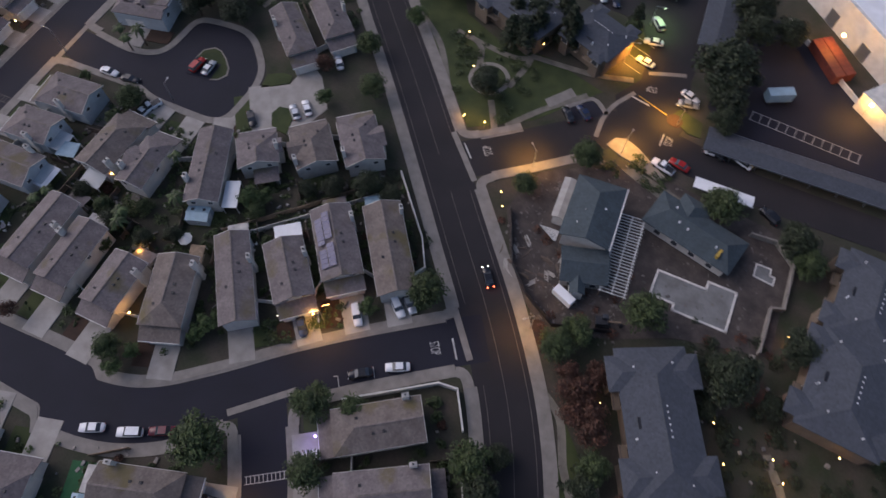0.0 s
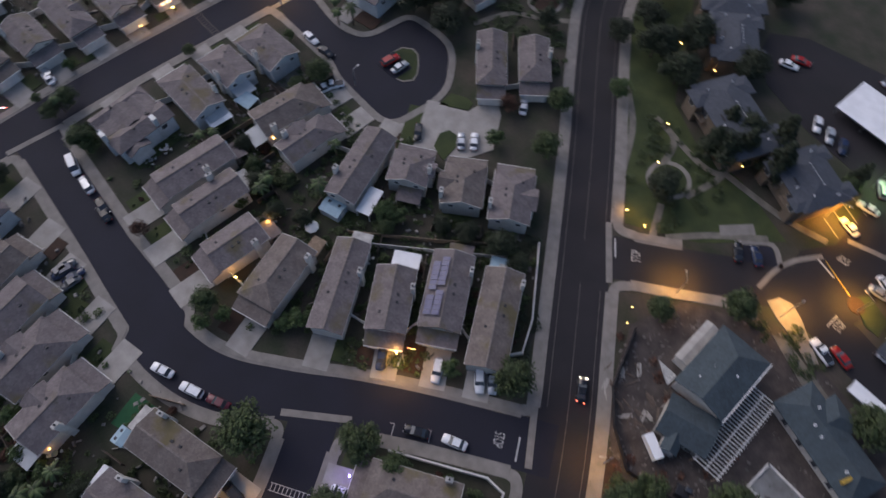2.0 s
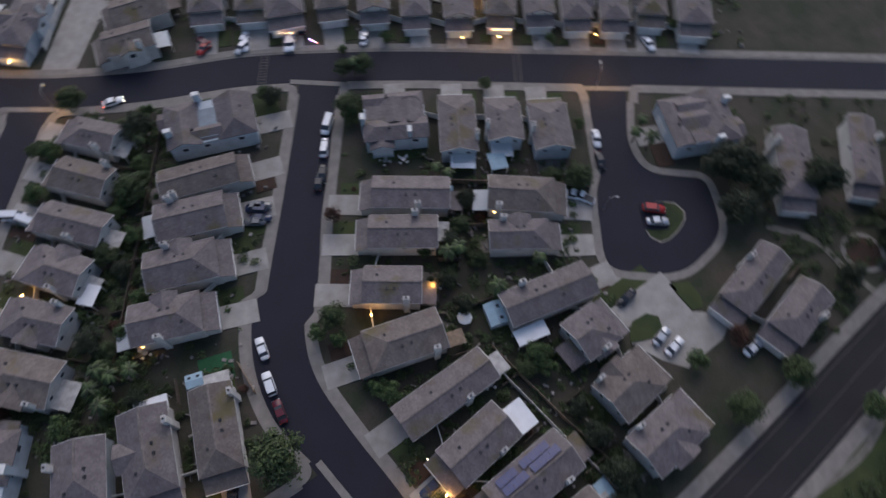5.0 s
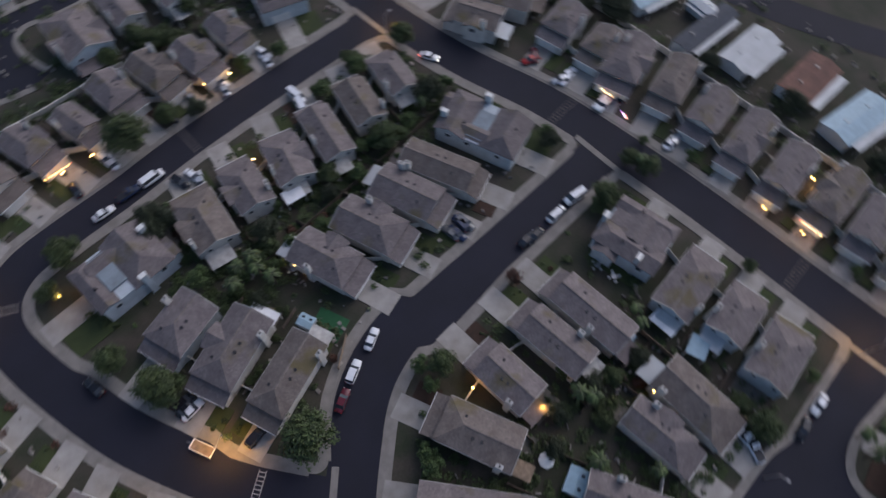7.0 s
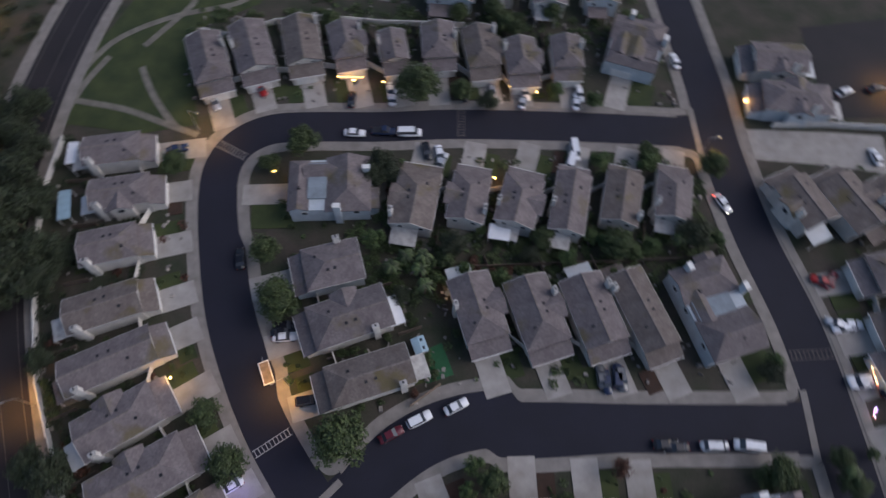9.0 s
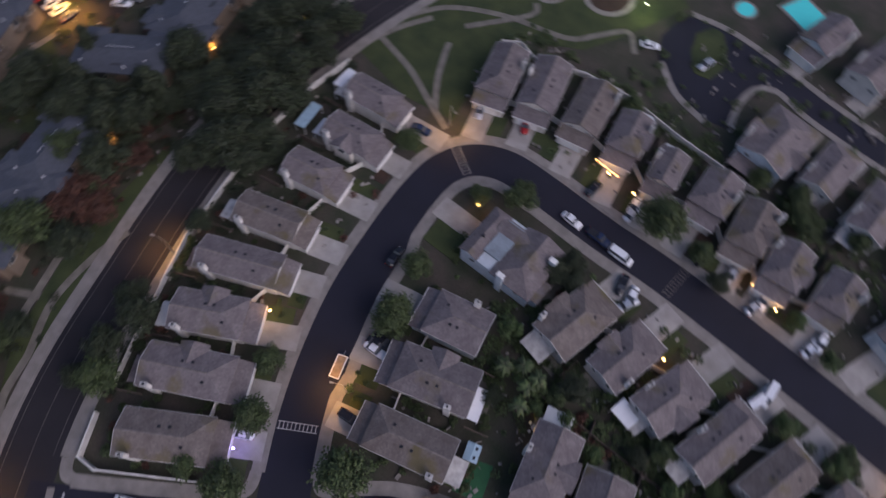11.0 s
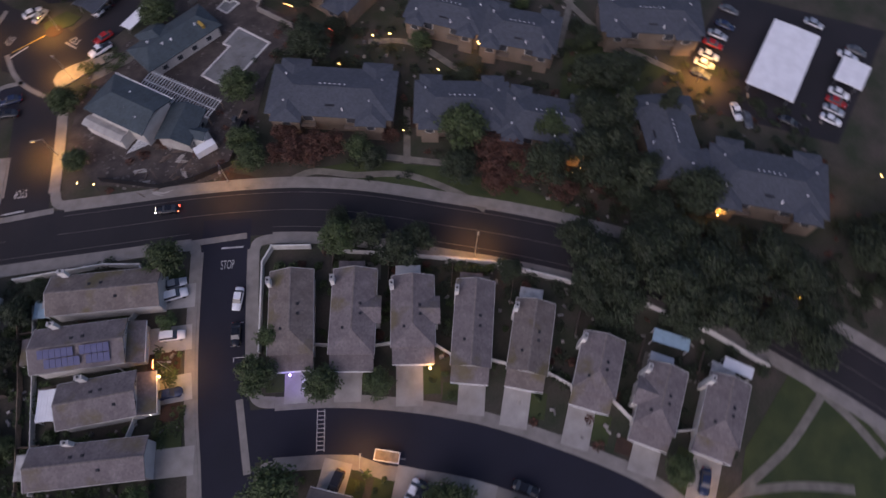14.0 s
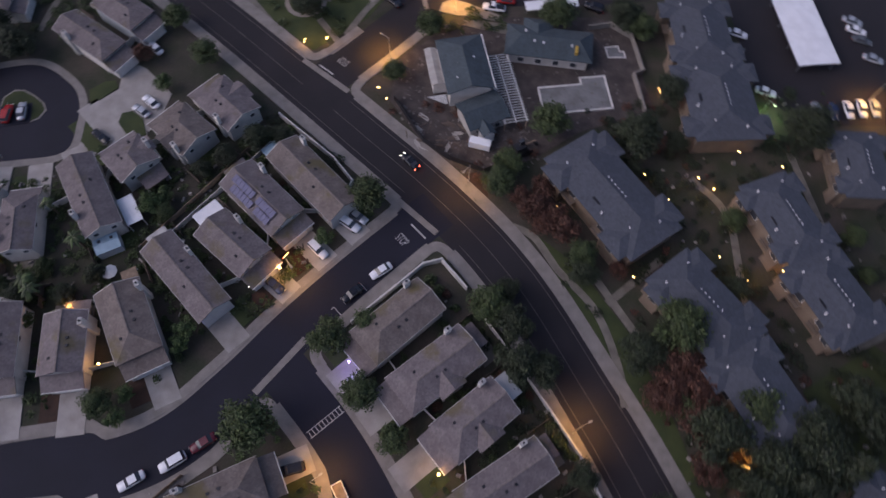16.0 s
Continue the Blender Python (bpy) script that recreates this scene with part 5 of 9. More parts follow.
fence([(-3.9, -48.0), (-2.3, -42.9)], 1.7, WHITE_WALL, 0.15, "fence", "pale side fence with gate between two houses")
fence([(6.3, -44.9), (10.8, -44.2)], 1.6)
fence([(-0.1, -58.1), (-2.8, -54.3)], 1.7, WHITE_WALL, 0.15, "fence", "pale side fence with gate between two houses")
fence([(10.1, -55.2), (14.5, -54.6)], 1.6)
fence([(-151.1, 4.5), (-153.3, 0.9)], 1.7, WHITE_WALL, 0.15, "fence", "pale side fence with gate between two houses")
fence([(-161.8, 1.9), (-166.3, 1.3)], 1.6)
fence([(-150.6, 15.0), (-152.0, 11.4)], 1.7, WHITE_WALL, 0.15, "fence", "pale side fence with gate between two houses")
fence([(-163.0, 12.3), (-167.5, 11.8)], 1.6)
fence([(-150.0, 25.5), (-151.3, 21.3)], 1.7, WHITE_WALL, 0.15, "fence", "pale side fence with gate between two houses")
fence([(-161.6, 23.3), (-166.1, 23.0)], 1.6)
fence([(-151.9, 35.7), (-150.5, 32.1)], 1.7, WHITE_WALL, 0.15, "fence", "pale side fence with gate between two houses")
fence([(-164.3, 34.5), (-168.8, 34.5)], 1.6)
fence([(-151.5, 45.2), (-151.9, 42.3)], 1.7, WHITE_WALL, 0.15, "fence", "pale side fence with gate between two houses")
fence([(-162.1, 43.1), (-166.5, 42.8)], 1.6)
fence([(-150.7, 54.4), (-151.9, 51.7)], 1.7, WHITE_WALL, 0.15, "fence", "pale side fence with gate between two houses")
fence([(-162.1, 52.5), (-166.6, 52.2)], 1.6)
fence([(-151.0, 63.7), (-151.1, 60.8)], 1.7, WHITE_WALL, 0.15, "fence", "pale side fence with gate between two houses")
fence([(-162.5, 62.3), (-167.0, 62.3)], 1.6)
fence([(-152.2, 72.9), (-151.0, 70.1)], 1.7, WHITE_WALL, 0.15, "fence", "pale side fence with gate between two houses")
fence([(-162.0, 72.0), (-166.5, 72.3)], 1.6)
fence([(-150.7, 82.7), (-151.9, 79.3)], 1.7, WHITE_WALL, 0.15, "fence", "pale side fence with gate between two houses")
fence([(-162.6, 82.1), (-167.1, 82.3)], 1.6)
fence([(-149.5, -25.1), (-149.8, -28.8)], 1.7, WHITE_WALL, 0.15, "fence", "pale side fence with gate between two houses")
fence([(-157.9, -27.6), (-162.4, -28.2)], 1.6)

# ---- apartments, carports, outer houses ----
apartment(25.3, 35.6, -63, 27.3, 16.9)
apartment(37.3, 10.6, -60, 20.5, 14.5)
apartment(42.9, -7.0, -71, 20.0, 15.0)
apartment(58.6, 26.6, -76, 18.5, 14.0)
apartment(62.0, 9.4, -72, 18.0, 14.5)
apartment(54.9, 74.6, -94, 19.5, 16.6)
apartment(53.8, 55.6, -94, 21.0, 19.0)
apartment(78.1, 36.7, -99, 16.0, 12.7)
apartment(52.6, -30.6, -143, 21.0, 14.0)
apartment(52.5, -52.0, -72, 24.0, 17.0)
apartment(81.5, -14.3, -62, 23.8, 14.8)
apartment(56.2, -90.5, -146, 27.8, 17.1)
apartment(-34.8, 118.0, -22, 21.5, 15.0)
apartment(-14.6, 117.2, -22, 14.5, 15.0)
apartment(-61.5, 149.0, -45, 21.0, 16.0)
apartment(-49.5, 136.5, -48, 16.0, 13.0)
carport(-11.7, 146.2, -0, 22.1, 11.3, material=WHITE_METAL)
carport(88.0, -45.3, 1, 21.8, 10.9, material=WHITE_METAL)
carport(92.3, -60.0, -2, 7.7, 6.4, material=WHITE_METAL)
carport(37.4, 101.7, 2, 41.7, 6.5, material=SHINGLE)
carport(10.5, 137.8, -85, 20.9, 8.0, material=SHINGLE)
carport(23.7, 88.7, 1, 12.6, 2.8, material=WHITE_METAL)
carport(81.3, 75.3, -91, 21.1, 9.9, material=WHITE_METAL)
low_home(-179.8, 59.9, 12, 13.3, 11.9, material=PALE_ROOF)
low_home(-178.1, 78.2, 17, 17.9, 12.4, material=PALE_ROOF)
low_home(-180.7, 93.8, 12, 18.6, 12.5, material=PALE_ROOF)
low_home(-180.0, 46.2, 12, 15.0, 11.0, material=PALE_ROOF)
low_home(-178.5, -24.4, 168, 16.0, 10.0, material=BLUE_TARP)
low_home(-176.9, -8.0, 176, 19.5, 8.4, material=SHINGLE)
low_home(-178.9, 3.4, 177, 15.0, 12.0, material=PALE_ROOF)
low_home(-181.4, 18.2, 178, 15.0, 13.0, material=RUST_ROOF)
low_home(-185.5, -40.5, -165, 18.5, 8.5, material=SHINGLE)
low_home(-182.9, -12.8, 82, 7.2, 6.3, material=PALE_ROOF)
low_home(-177.5, -66.8, 178, 11.8, 5.3, material=PALE_ROOF)
low_home(-178.0, -58.4, 175, 13.5, 7.6, material=BLUE_TARP)
low_home(-177.0, -48.8, 173, 14.5, 10.1, material=TILE_BROWN)
low_home(-171.1, -34.6, -164, 9.8, 9.2, material=PALE_ROOF)
low_home(-179.2, 32.0, 170, 16.5, 12.5, material=BLUE_TARP)
house(-66.9, -110.8, -95, 15.8, 11.4, walls=STUCCO_BLUE, wing=0, cross=2)
house(-78.7, -111.7, -93, 13.6, 7.5, wing=0)
house(-90.7, -109.2, -92, 14.4, 8.2, wing=0)
house(-74.7, -145.3, -101, 16.6, 9.7, wing=0)

# ---- clubhouse under reconstruction, its yard and drained pool ----
flat("building_site", [(-16.7, 67), (-13.4, 78.5), (-4, 84.5), (14, 88), (34, 86), (41, 83), (41.5, 58), (24, 54), (13, 48.5), (0.5, 44.5), (-9, 51.5)], 0.08, SAND, "bare graded earth of a building site with litter")
club = thing("clubhouse", "clubhouse being rebuilt with new dark teal roof", "building", pose(0.6, 70.6, 0, 0, 0, -86))
part("wall", box(bmesh.new(), -6.6, 6.6, -4.6, 4.4, 0, 5.4), STUCCO, club)
part("roof", gable_roof(bmesh.new(), -7.6, 7.6, -5.4, 5.0, 5.6, 1.9, 4.2, 0.0, 0.22), SHINGLE_NEW, club)
part("sheathing", gable_roof(bmesh.new(), -7.2, 3.0, -8.0, -5.3, 3.6, 0.35, 0, 0, 0.2), RAW_BOARD, club, "raw white roof sheathing boards")
part("side_wall", box(bmesh.new(), -6.8, 2.6, -7.6, -4.7, 0, 3.5), STUCCO, club)
boxed("fascia", WHITE, club, -7.6, 7.6, 5.0, 5.25, 5.3, 5.62)
for u, v in ((-2.5, -1.5), (0.8, -1.8), (2.6, -0.6), (-0.6, 1.9), (4.2, -2.6)):
    boxed("roof_vent", WHITE_METAL, club, u - 0.18, u + 0.18, v - 0.18, v + 0.18, 6.0, 7.4 - abs(v) * 0.3)
for k in range(9):
    boxed("joist", WHITE, club, 5.6 + 0.28 * k, 5.72 + 0.28 * k, -9.4 + 0.4 * k, -5.4, 3.0, 3.15)
annex = thing("clubhouse_annex", "low annex with dark teal gables and white trim", "building", pose(3.0, 59.4, 0, 0, 0, 18))
part("wall", gable_body(bmesh.new(), -4.4, 4.2, -3.3, 3.3, 0, 3.4, 1.1), RAW_BOARD, annex)
part("roof", gable_roof(bmesh.new(), -4.9, 4.7, -3.9, 3.9, 3.6, 1.4, 0, 0, 0.2), SHINGLE_NEW, annex)
part("porch_roof", gable_roof(bmesh.new(), -2.9, 0.2, -6.2, -1.5, 3.3, 0.9, 0, 0, 0.18, "y"), SHINGLE_NEW, annex)
part("porch_gable", gable_body(bmesh.new(), -2.6, -0.1, -5.9, -3.2, 0, 3.1, 0.8, True, False, "y"), WHITE, annex)
for u in (-2.5, 2.0):
    window_on(annex, u, -3.3, 0.8, 1.4, 1.3, "-y")
pergola = thing("pergola", "open white timber framing of an unfinished roof", "pergola", pose(9.0, 65.2, 0, 0, 0, -85))
for v in (-2.4, 0.0, 2.4):
    boxed("beam", WHITE, pergola, -9.2, 9.2, v - 0.09, v + 0.09, 2.75, 2.95)
for i in range(27):
    boxed("rafter", WHITE, pergola, -9.2 + 0.7 * i, -9.1 + 0.7 * i, -2.8, 2.8, 2.95, 3.12)
for u in (-9, -4.5, 0, 4.5, 9):
    for v in (-2.4, 2.4):
        boxed("post", WOOD, pergola, u - 0.08, u + 0.08, v - 0.08, v + 0.08, 0, 2.8)
hall = thing("pool_house", "single-storey pool house with dark teal hip roof", "building", pose(20.6, 76.2, 0, 0, 0, -14))
part("wall", box(bmesh.new(), -9.0, 9.0, -3.6, 3.6, 0, 3.4), STUCCO, hall)
part("roof", gable_roof(bmesh.new(), -9.9, 9.9, -4.5, 4.5, 3.6, 1.9, 3.4, 3.4, 0.2), SHINGLE_NEW, hall)
part("cross_roof", gable_roof(bmesh.new(), -6.2, 0.6, -1.0, 6.8, 3.62, 1.5, 0, 3.0, 0.2, "y"), SHINGLE_NEW, hall)
part("cross_wall", box(bmesh.new(), -5.4, -0.2, 3.4, 6.1, 0, 3.4), STUCCO, hall)
for u, v in ((-3.5, -1.2), (-1.4, -1.5), (5.0, -1.5), (-5.6, 1.5)):
    boxed("roof_vent", WHITE_METAL, hall, u - 0.16, u + 0.16, v - 0.16, v + 0.16, 4.4, 5.4)
boxed("tarp", YELLOW, hall, 5.8, 6.4, -3.2, -0.8, 4.0, 5.0)
for u in (-6, -2, 2, 6):
    window_on(hall, u, -3.6, 0.7, 1.5, 1.4, "-y")
POOL = [(16.9, 66.6), (26.8, 66.6), (26.8, 68.4), (32.5, 68.4), (32.5, 59.4), (21.8, 59.4), (21.8, 60.8), (16.9, 60.8)]
pool = thing("swimming_pool", "drained swimming pool with pale stained plaster floor", "pool", pose(0, 0, 0))
part("floor", prism(bmesh.new(), POOL, 0.0, 0.10), POOL_PLASTER, pool)
for (ax, ay), (bx, by) in zip(POOL, POOL[1:] + POOL[:1]):
    bm = box(bmesh.new(), -0.2, math.hypot(bx - ax, by - ay) + 0.2, -0.22, 0.22, 0.0, 0.32, 0.03)
    bm.transform(Matrix.Translation((ax, ay, 0)) @ Matrix.Rotation(math.atan2(by - ay, bx - ax), 4, "Z"))
    part("coping", bm, WHITE_WALL, pool)
spa = thing("spa_pool", "small drained stepped spa basin with pale rim", "pool", pose(36.4, 74.8, 0, 0, 0, 0))
SPA = [(-1.8, 1.8), (1.2, 1.8), (1.2, 0.2), (2.2, 0.2), (2.2, -1.6), (-1.8, -1.2)]
part("floor", prism(bmesh.new(), SPA, 0.0, 0.1), POOL_PLASTER, spa)
for (ax, ay), (bx, by) in zip(SPA, SPA[1:] + SPA[:1]):
    bm = box(bmesh.new(), -0.15, math.hypot(bx - ax, by - ay) + 0.15, -0.15, 0.15, 0.0, 0.3, 0.02)
    bm.transform(Matrix.Translation((ax, ay, 0)) @ Matrix.Rotation(math.atan2(by - ay, bx - ax), 4, "Z"))
    part("coping", bm, WHITE_WALL, spa)
fence([(31.8, 82.3), (37.1, 82.7), (41.2, 78.8), (41.4, 68.4), (39.1, 67.6), (39.1, 57.5)], 1.6, CONCRETE, 0.35, "garden_wall", "grey masonry wall round the pool yard")
fence([(-15.5, 66.5), (-10.5, 55), (-5.5, 50), (1.5, 46.0), (12.5, 49.5)], 1.8, DARK_METAL, 0.05, "fence", "dark mesh site fence with posts")
digger = thing("excavator", "dark tracked excavator parked on the building site", "excavator", pose(10.2, 50.9, 0.08, 0, 0, 20))
for s in (-1, 1):
    part("track", box(bmesh.new(), -1.4, 1.4, s * 0.95 - 0.22, s * 0.95 + 0.22, 0, 0.65, 0.15), RUBBER, digger)
part("body", box(bmesh.new(), -1.5, 0.9, -0.95, 0.95, 0.7, 1.6, 0.1), DARK_METAL, digger)
part("cab", box(bmesh.new(), -0.3, 0.9, 0.05, 0.9, 1.6, 2.6, 0.08), GLASS, digger)
part("boom", box(bmesh.new(), 0.9, 3.4, -0.4, -0.1, 1.4, 1.8, 0.05), WOOD, digger)
part("bucket", box(bmesh.new(), 3.3, 3.9, -0.7, 0.2, 0.1, 0.8, 0.08), DARK_METAL, digger)
RNG = random.Random(5)
for k in range(26):
    a, d = RNG.random() * 6.28, 3 + 7 * RNG.random()
    px, py = -6 + 0.8 * d * math.cos(a), 57 + 0.7 * d * math.sin(a)
    pile = thing("timber_stack", "loose pale boards lying on the earth", "timber", pose(px, py, 0.08, 0, 0, RNG.random() * 180), "site timber")
    for j in range(RNG.randint(2, 5)):
        boxed("board", RAW_BOARD if k % 3 == 0 else FENCE_WOOD, pile, -RNG.uniform(0.5, 1.5), RNG.uniform(0.5, 1.5), 0.17 * j - 0.4, 0.17 * j - 0.26, 0.0, RNG.uniform(0.05, 0.25))
trailer = thing("site_trailer", "pale box trailer standing on the building site", "trailer", pose(1.5, 52.4, 0.05, 0, 0, -22))
part("body", box(bmesh.new(), -2.3, 2.3, -0.9, 0.9, 0.5, 2.4, 0.06), WHITE_METAL, trailer)
for s in (-1, 1):
    part("wheel", cyl(bmesh.new(), -0.6 + 1.2 * (s > 0), 0.75, 0.0, 0.55, 0.3), RUBBER, trailer)

for x, y, yaw, l, w, side in ((-138.6, -49.8, -66, 14.0, 8.4, 1), (-148.6, -49.6, -64, 15.4, 9.2, -1), (-159.4, -49.4, -64, 13.0, 8.6, 1)):
    house(x, y, yaw, l, w, cross=side, front="gable", stack=side, tiles=TILE_BROWN)
house(-141.2, -86.6, -4, 15.0, 8.4, cross=1, front="gable", stack=1)
for x, y, yaw in ((-60.5, -143.5, 79), (-88.5, -143.5, 84), (-101.5, -141.5, 84), (-103.5, -110.0, -92)):
    house(x, y, yaw, 14.5, 8.2, front="gable", stack=1, walls=STUCCO_BLUE)
for points in ([(-32.5, -133.2), (-43.5, -134.9), (-58.0, -133.8), (-72.1, -132.0), (-84.8, -131.1)], [(-35.3, -115.5), (-42.8, -110.0), (-51.8, -107.7)], [(-56.8, -110.5), (-55.2, -117.4), (-55.8, -123.3), (-59.5, -126.4), (-68.2, -124.5), (-79.2, -123.6), (-88.4, -123.4)]):
    setting("pavement", ribbon(smooth_line(points), 0.8, -0.8, -0.1, 0.17), CONCRETE, "concrete pavement along the far court", "pavement")

# ---- parks, lawns, footpaths ----
flat("park_lawn_south", [(19.0, -70), (17.5, -90), (11.0, -106.5), (1, -128), (-9, -150), (-30.9, -134.4), (-24.8, -117), (-19.8, -106), (-4.5, -96.5), (-8.1, -78.5), (-10.2, -70), (2.0, -67.5)], 0.06, GRASS, "wide dark park lawn with trodden patches")
flat("park_lawn_north", [(-60, 112), (-50, 116), (-37, 110), (-24, 110), (-8.5, 105.5), (-20, 91), (-33, 82.5), (-44, 95)], 0.06, GRASS, "sloping park lawn beside the main road")
flat("road_lawn", [(-82, 150), (-76, 158), (-60, 134), (-46, 112.5), (-51, 101), (-60, 111.5), (-70, 124), (-78, 138)], 0.055, GRASS, "uneven grass strip with trees beside the road")
flat("verge_lawn", [(9.5, 31), (17, 23), (24, 8), (28, -8), (31, -26), (24, -15), (19.5, 0), (13.0, 18)], 0.06, GRASS, "grass verge between the road and apartments")
flat("court_lawn", [(69.6, 0.8), (77.5, -8.8), (74.1, -24), (56, -17), (53, -6)], 0.06, GRASS, "dark lawn between apartment blocks")
flat("planting_bed", [(29, 20), (33, 8), (36, -20), (34, -40), (30, -60), (32, -75), (37, -60), (41, -30), (38, 0), (34, 22)], 0.05, MULCH, "reddish mulched bed under trees")
flat("planter_bed", [(-4.2, 44.9), (-0.6, 46.4), (1.6, 41.0), (1.8, 36.5), (-1.2, 39.8)], 0.12, MULCH, "bare mulched bed between pavement arcs")
for line in ([(19.3, -76.6), (6.7, -74.0), (-2.9, -70.2), (-10.6, -67.2)], [(19.5, -82.4), (12.8, -93.7), (0.7, -101.3), (-14.6, -106.1), (-19.4, -111.6), (-24.4, -117.7), (-29.3, -113.2)],
             [(-5.6, -69.2), (-3.2, -72.0), (0.4, -77.0), (3.2, -82.1), (5.0, -86.0)], [(3.3, -134.7), (-6.5, -140.3), (-14.6, -138.7)], [(5.5, -92.3), (-3.8, -105.9), (-2.4, -109.8)], [(23.0 - 3.5, -72.3), (17.0, -81.0), (13.1, -89.0)],
             [(-47.5, 108.4), (-40.5, 106.6), (-37.3, 98)], [(-29.1, 97.3), (-27.5, 105.8), (-27.9, 108.6)], [(-31.3, 92), (-27.3, 84.8)], [(-57.5, 109.5), (-49.3, 102.4), (-42.0, 91.2), (-36.6, 83.3)],
             [(-47.5, 108.4), (-32.8, 106.4), (-27.5, 107.7)], [(-25.2, 86.6), (-19.4, 94.5), (-11.3, 103.0)], [(12.8, 22.6), (18.5, 13.3), (20.4, 2.1), (19.9, -5.2)], [(17.9, 24.5), (25.4, 7.3)],
             [(33.6, 22.3), (21.1, 14.5)], [(64.0, 0.2), (81.7, 5.1)], [(81.0, 6.3), (75.2, -8.4), (74.1, -26.0)], [(42.1, -68.7), (41.3, -81.3)], [(-95.8, 94.6), (-92.5, 104.2), (-86.2, 109.0), (-81.4, 113.7)],
             [(5.5, 33), (9.5, 30), (12.8, 22.6)], [(45, 40), (50, 30), (48, 10), (52, -10)], [(68, 45), (69, 20), (70, 2)], [(-3, 112), (-13, 109.5), (-27.9, 108.6)]):
    path(line)


def ring(x, y, r, inner, label):
    ob = setting("plaza", prism(bmesh.new(), oval(x, y, r, r, 0, 36), -0.05, 0.11), CONCRETE, label, "plaza")
    setting("ring_bed", prism(bmesh.new(), oval(x, y, r * 0.78, r * 0.78, 0, 32), -0.05, 0.17), inner, "round bed inside a concrete ring", "bed")
    return ob


ring(-2.0, -115.6, 4.6, MULCH, "round concrete plaza ring in the park")
ring(-14.2, -123.9, 6.6, MULCH, "large round concrete plaza ring in the park")
ring(-19.8, -136.9, 3.8, MULCH, "small round concrete plaza ring in the park")
ring(-34.3, 97.8, 5.0, GRASS, "concrete path ring round dark shrubs")
ring(-90.1, 113.8, 4.6, MULCH, "pale path ring round a bare bed")
flat("picnic_pad", [(-20.0, 97.6), (-15.6, 103.4), (-13.6, 101.8), (-18.2, 95.8)], 0.13, CONCRETE, "lit concrete pad with picnic shelters", "pavement")
flat("service_lane_north", [(-2.6, 98), (-5.5, 106), (-1.5, 113), (-3.5, 138), (-6, 165), (9, 165), (10, 138), (9.5, 118), (12, 104), (10, 96)], 0.054, ASPHALT_OLD, "asphalt lane into the apartment car park", "road")
flat("service_lane_east", [(-4, 97), (12, 101), (30, 98.2), (60, 98.5), (60, 90.5), (36, 89.8), (14, 91.5), (4, 93)], 0.058, ASPHALT_OLD, "asphalt lane along the carports", "road")
flat("loading_yard", [(14, 145), (26, 146.5), (54, 120), (70, 112), (70, 105), (20, 105.5), (15, 112)], 0.05, ASPHALT, "dark asphalt loading yard behind a store", "road")
flat("car_park_north", [(-44, 141), (-47, 150), (-39.8, 156), (-4, 165), (2, 153), (2, 137), (1.4, 126), (-4.5, 126), (-7, 131), (-22.9, 132.4), (-37, 136)], 0.05, ASPHALT_OLD, "asphalt car park round a white carport", "road")
flat("car_park_east", [(104, -27), (112, -64), (74, -63.5), (67.5, -36), (70, -26)], 0.05, ASPHALT_OLD, "asphalt car park with white carports", "road")
flat("car_park_far", [(66, 62), (73.5, 50.5), (110, 47), (112, 100), (68, 100)], 0.05, ASPHALT_OLD, "asphalt car park beyond the apartments", "road")
setting("mobile_home_lane", ribbon(smooth_line([(-184, -110), (-189, -70), (-192.5, -35), (-197.5, -4), (-207, 24), (-222, 55), (-238, 90)]), 4.6, -4.6, -0.2, 0.052), ASPHALT, "dark asphalt lane curving past mobile homes", "road")
flat("lane_island", oval(9.2, 104.6, 1.9, 1.7, -30), 0.18, MULCH, "kerbed planted island lit by a lamp", "bed")
flat("lane_bed", [(-2.8, 91.6), (-1.6, 94.2), (0.8, 95.0), (4.0, 93.7), (11.6, 88.8), (10.4, 87.0), (5.0, 89.2), (1.0, 90.0)], 0.16, CONCRETE, "yellow-lit concrete pad with bins", "pavement")
flat("lane_bed", [(2.2, 86.6), (5.0, 88.0), (16.8, 84.9), (16.2, 83.3), (11.8, 83.0)], 0.16, PATHWAY, "concrete pad between kerbed planters", "pavement")
flat("lane_lawn", [(7.9, 105.8), (9.6, 108.4), (15.2, 106.6), (15.8, 102.4), (12.8, 102.2)], 0.14, GRASS, "small kerbed lawn lit by a lamp", "lawn")
flat("picnic_bay", [(-14.7, 97.2), (-9.8, 102.2), (-5.6, 99.4), (-11.0, 95.2)], 0.062, ASPHALT, "short asphalt parking bay beside the park", "road")
for pts in ([(-5.7, 92.6), (-5.9, 98.0), (-4.8, 103.0), (-1.6, 108.6)], [(-0.4, 115.7), (4.0, 117.4), (8.0, 118.8)], [(-14.9, 97.5), (-9.9, 102.6), (-5.4, 99.6)]):
    setting("cross_gutter", ribbon(smooth_line(pts, 1.5), 0.55, -0.55, -0.05, 0.066), CONCRETE, "pale concrete gutter strip across the lane", "kerb")
flat("court_road_south", [(-34.3, -115.8), (-30.8, -122.6), (-31.3, -128.9), (-33.5, -133.4), (-44.0, -134.2), (-58.5, -133.0), (-72.5, -131.2), (-85.1, -130.4), (-88.4, -123.6), (-79.2, -123.6), (-68.4, -124.3), (-64.4, -124.9), (-59.6, -125.7), (-55.9, -123.0), (-54.9, -117.2), (-56.5, -109.6), (-51.5, -108.3), (-42.4, -110.6)], 0.054, ASPHALT, "asphalt court with a turning place beyond the houses", "road")
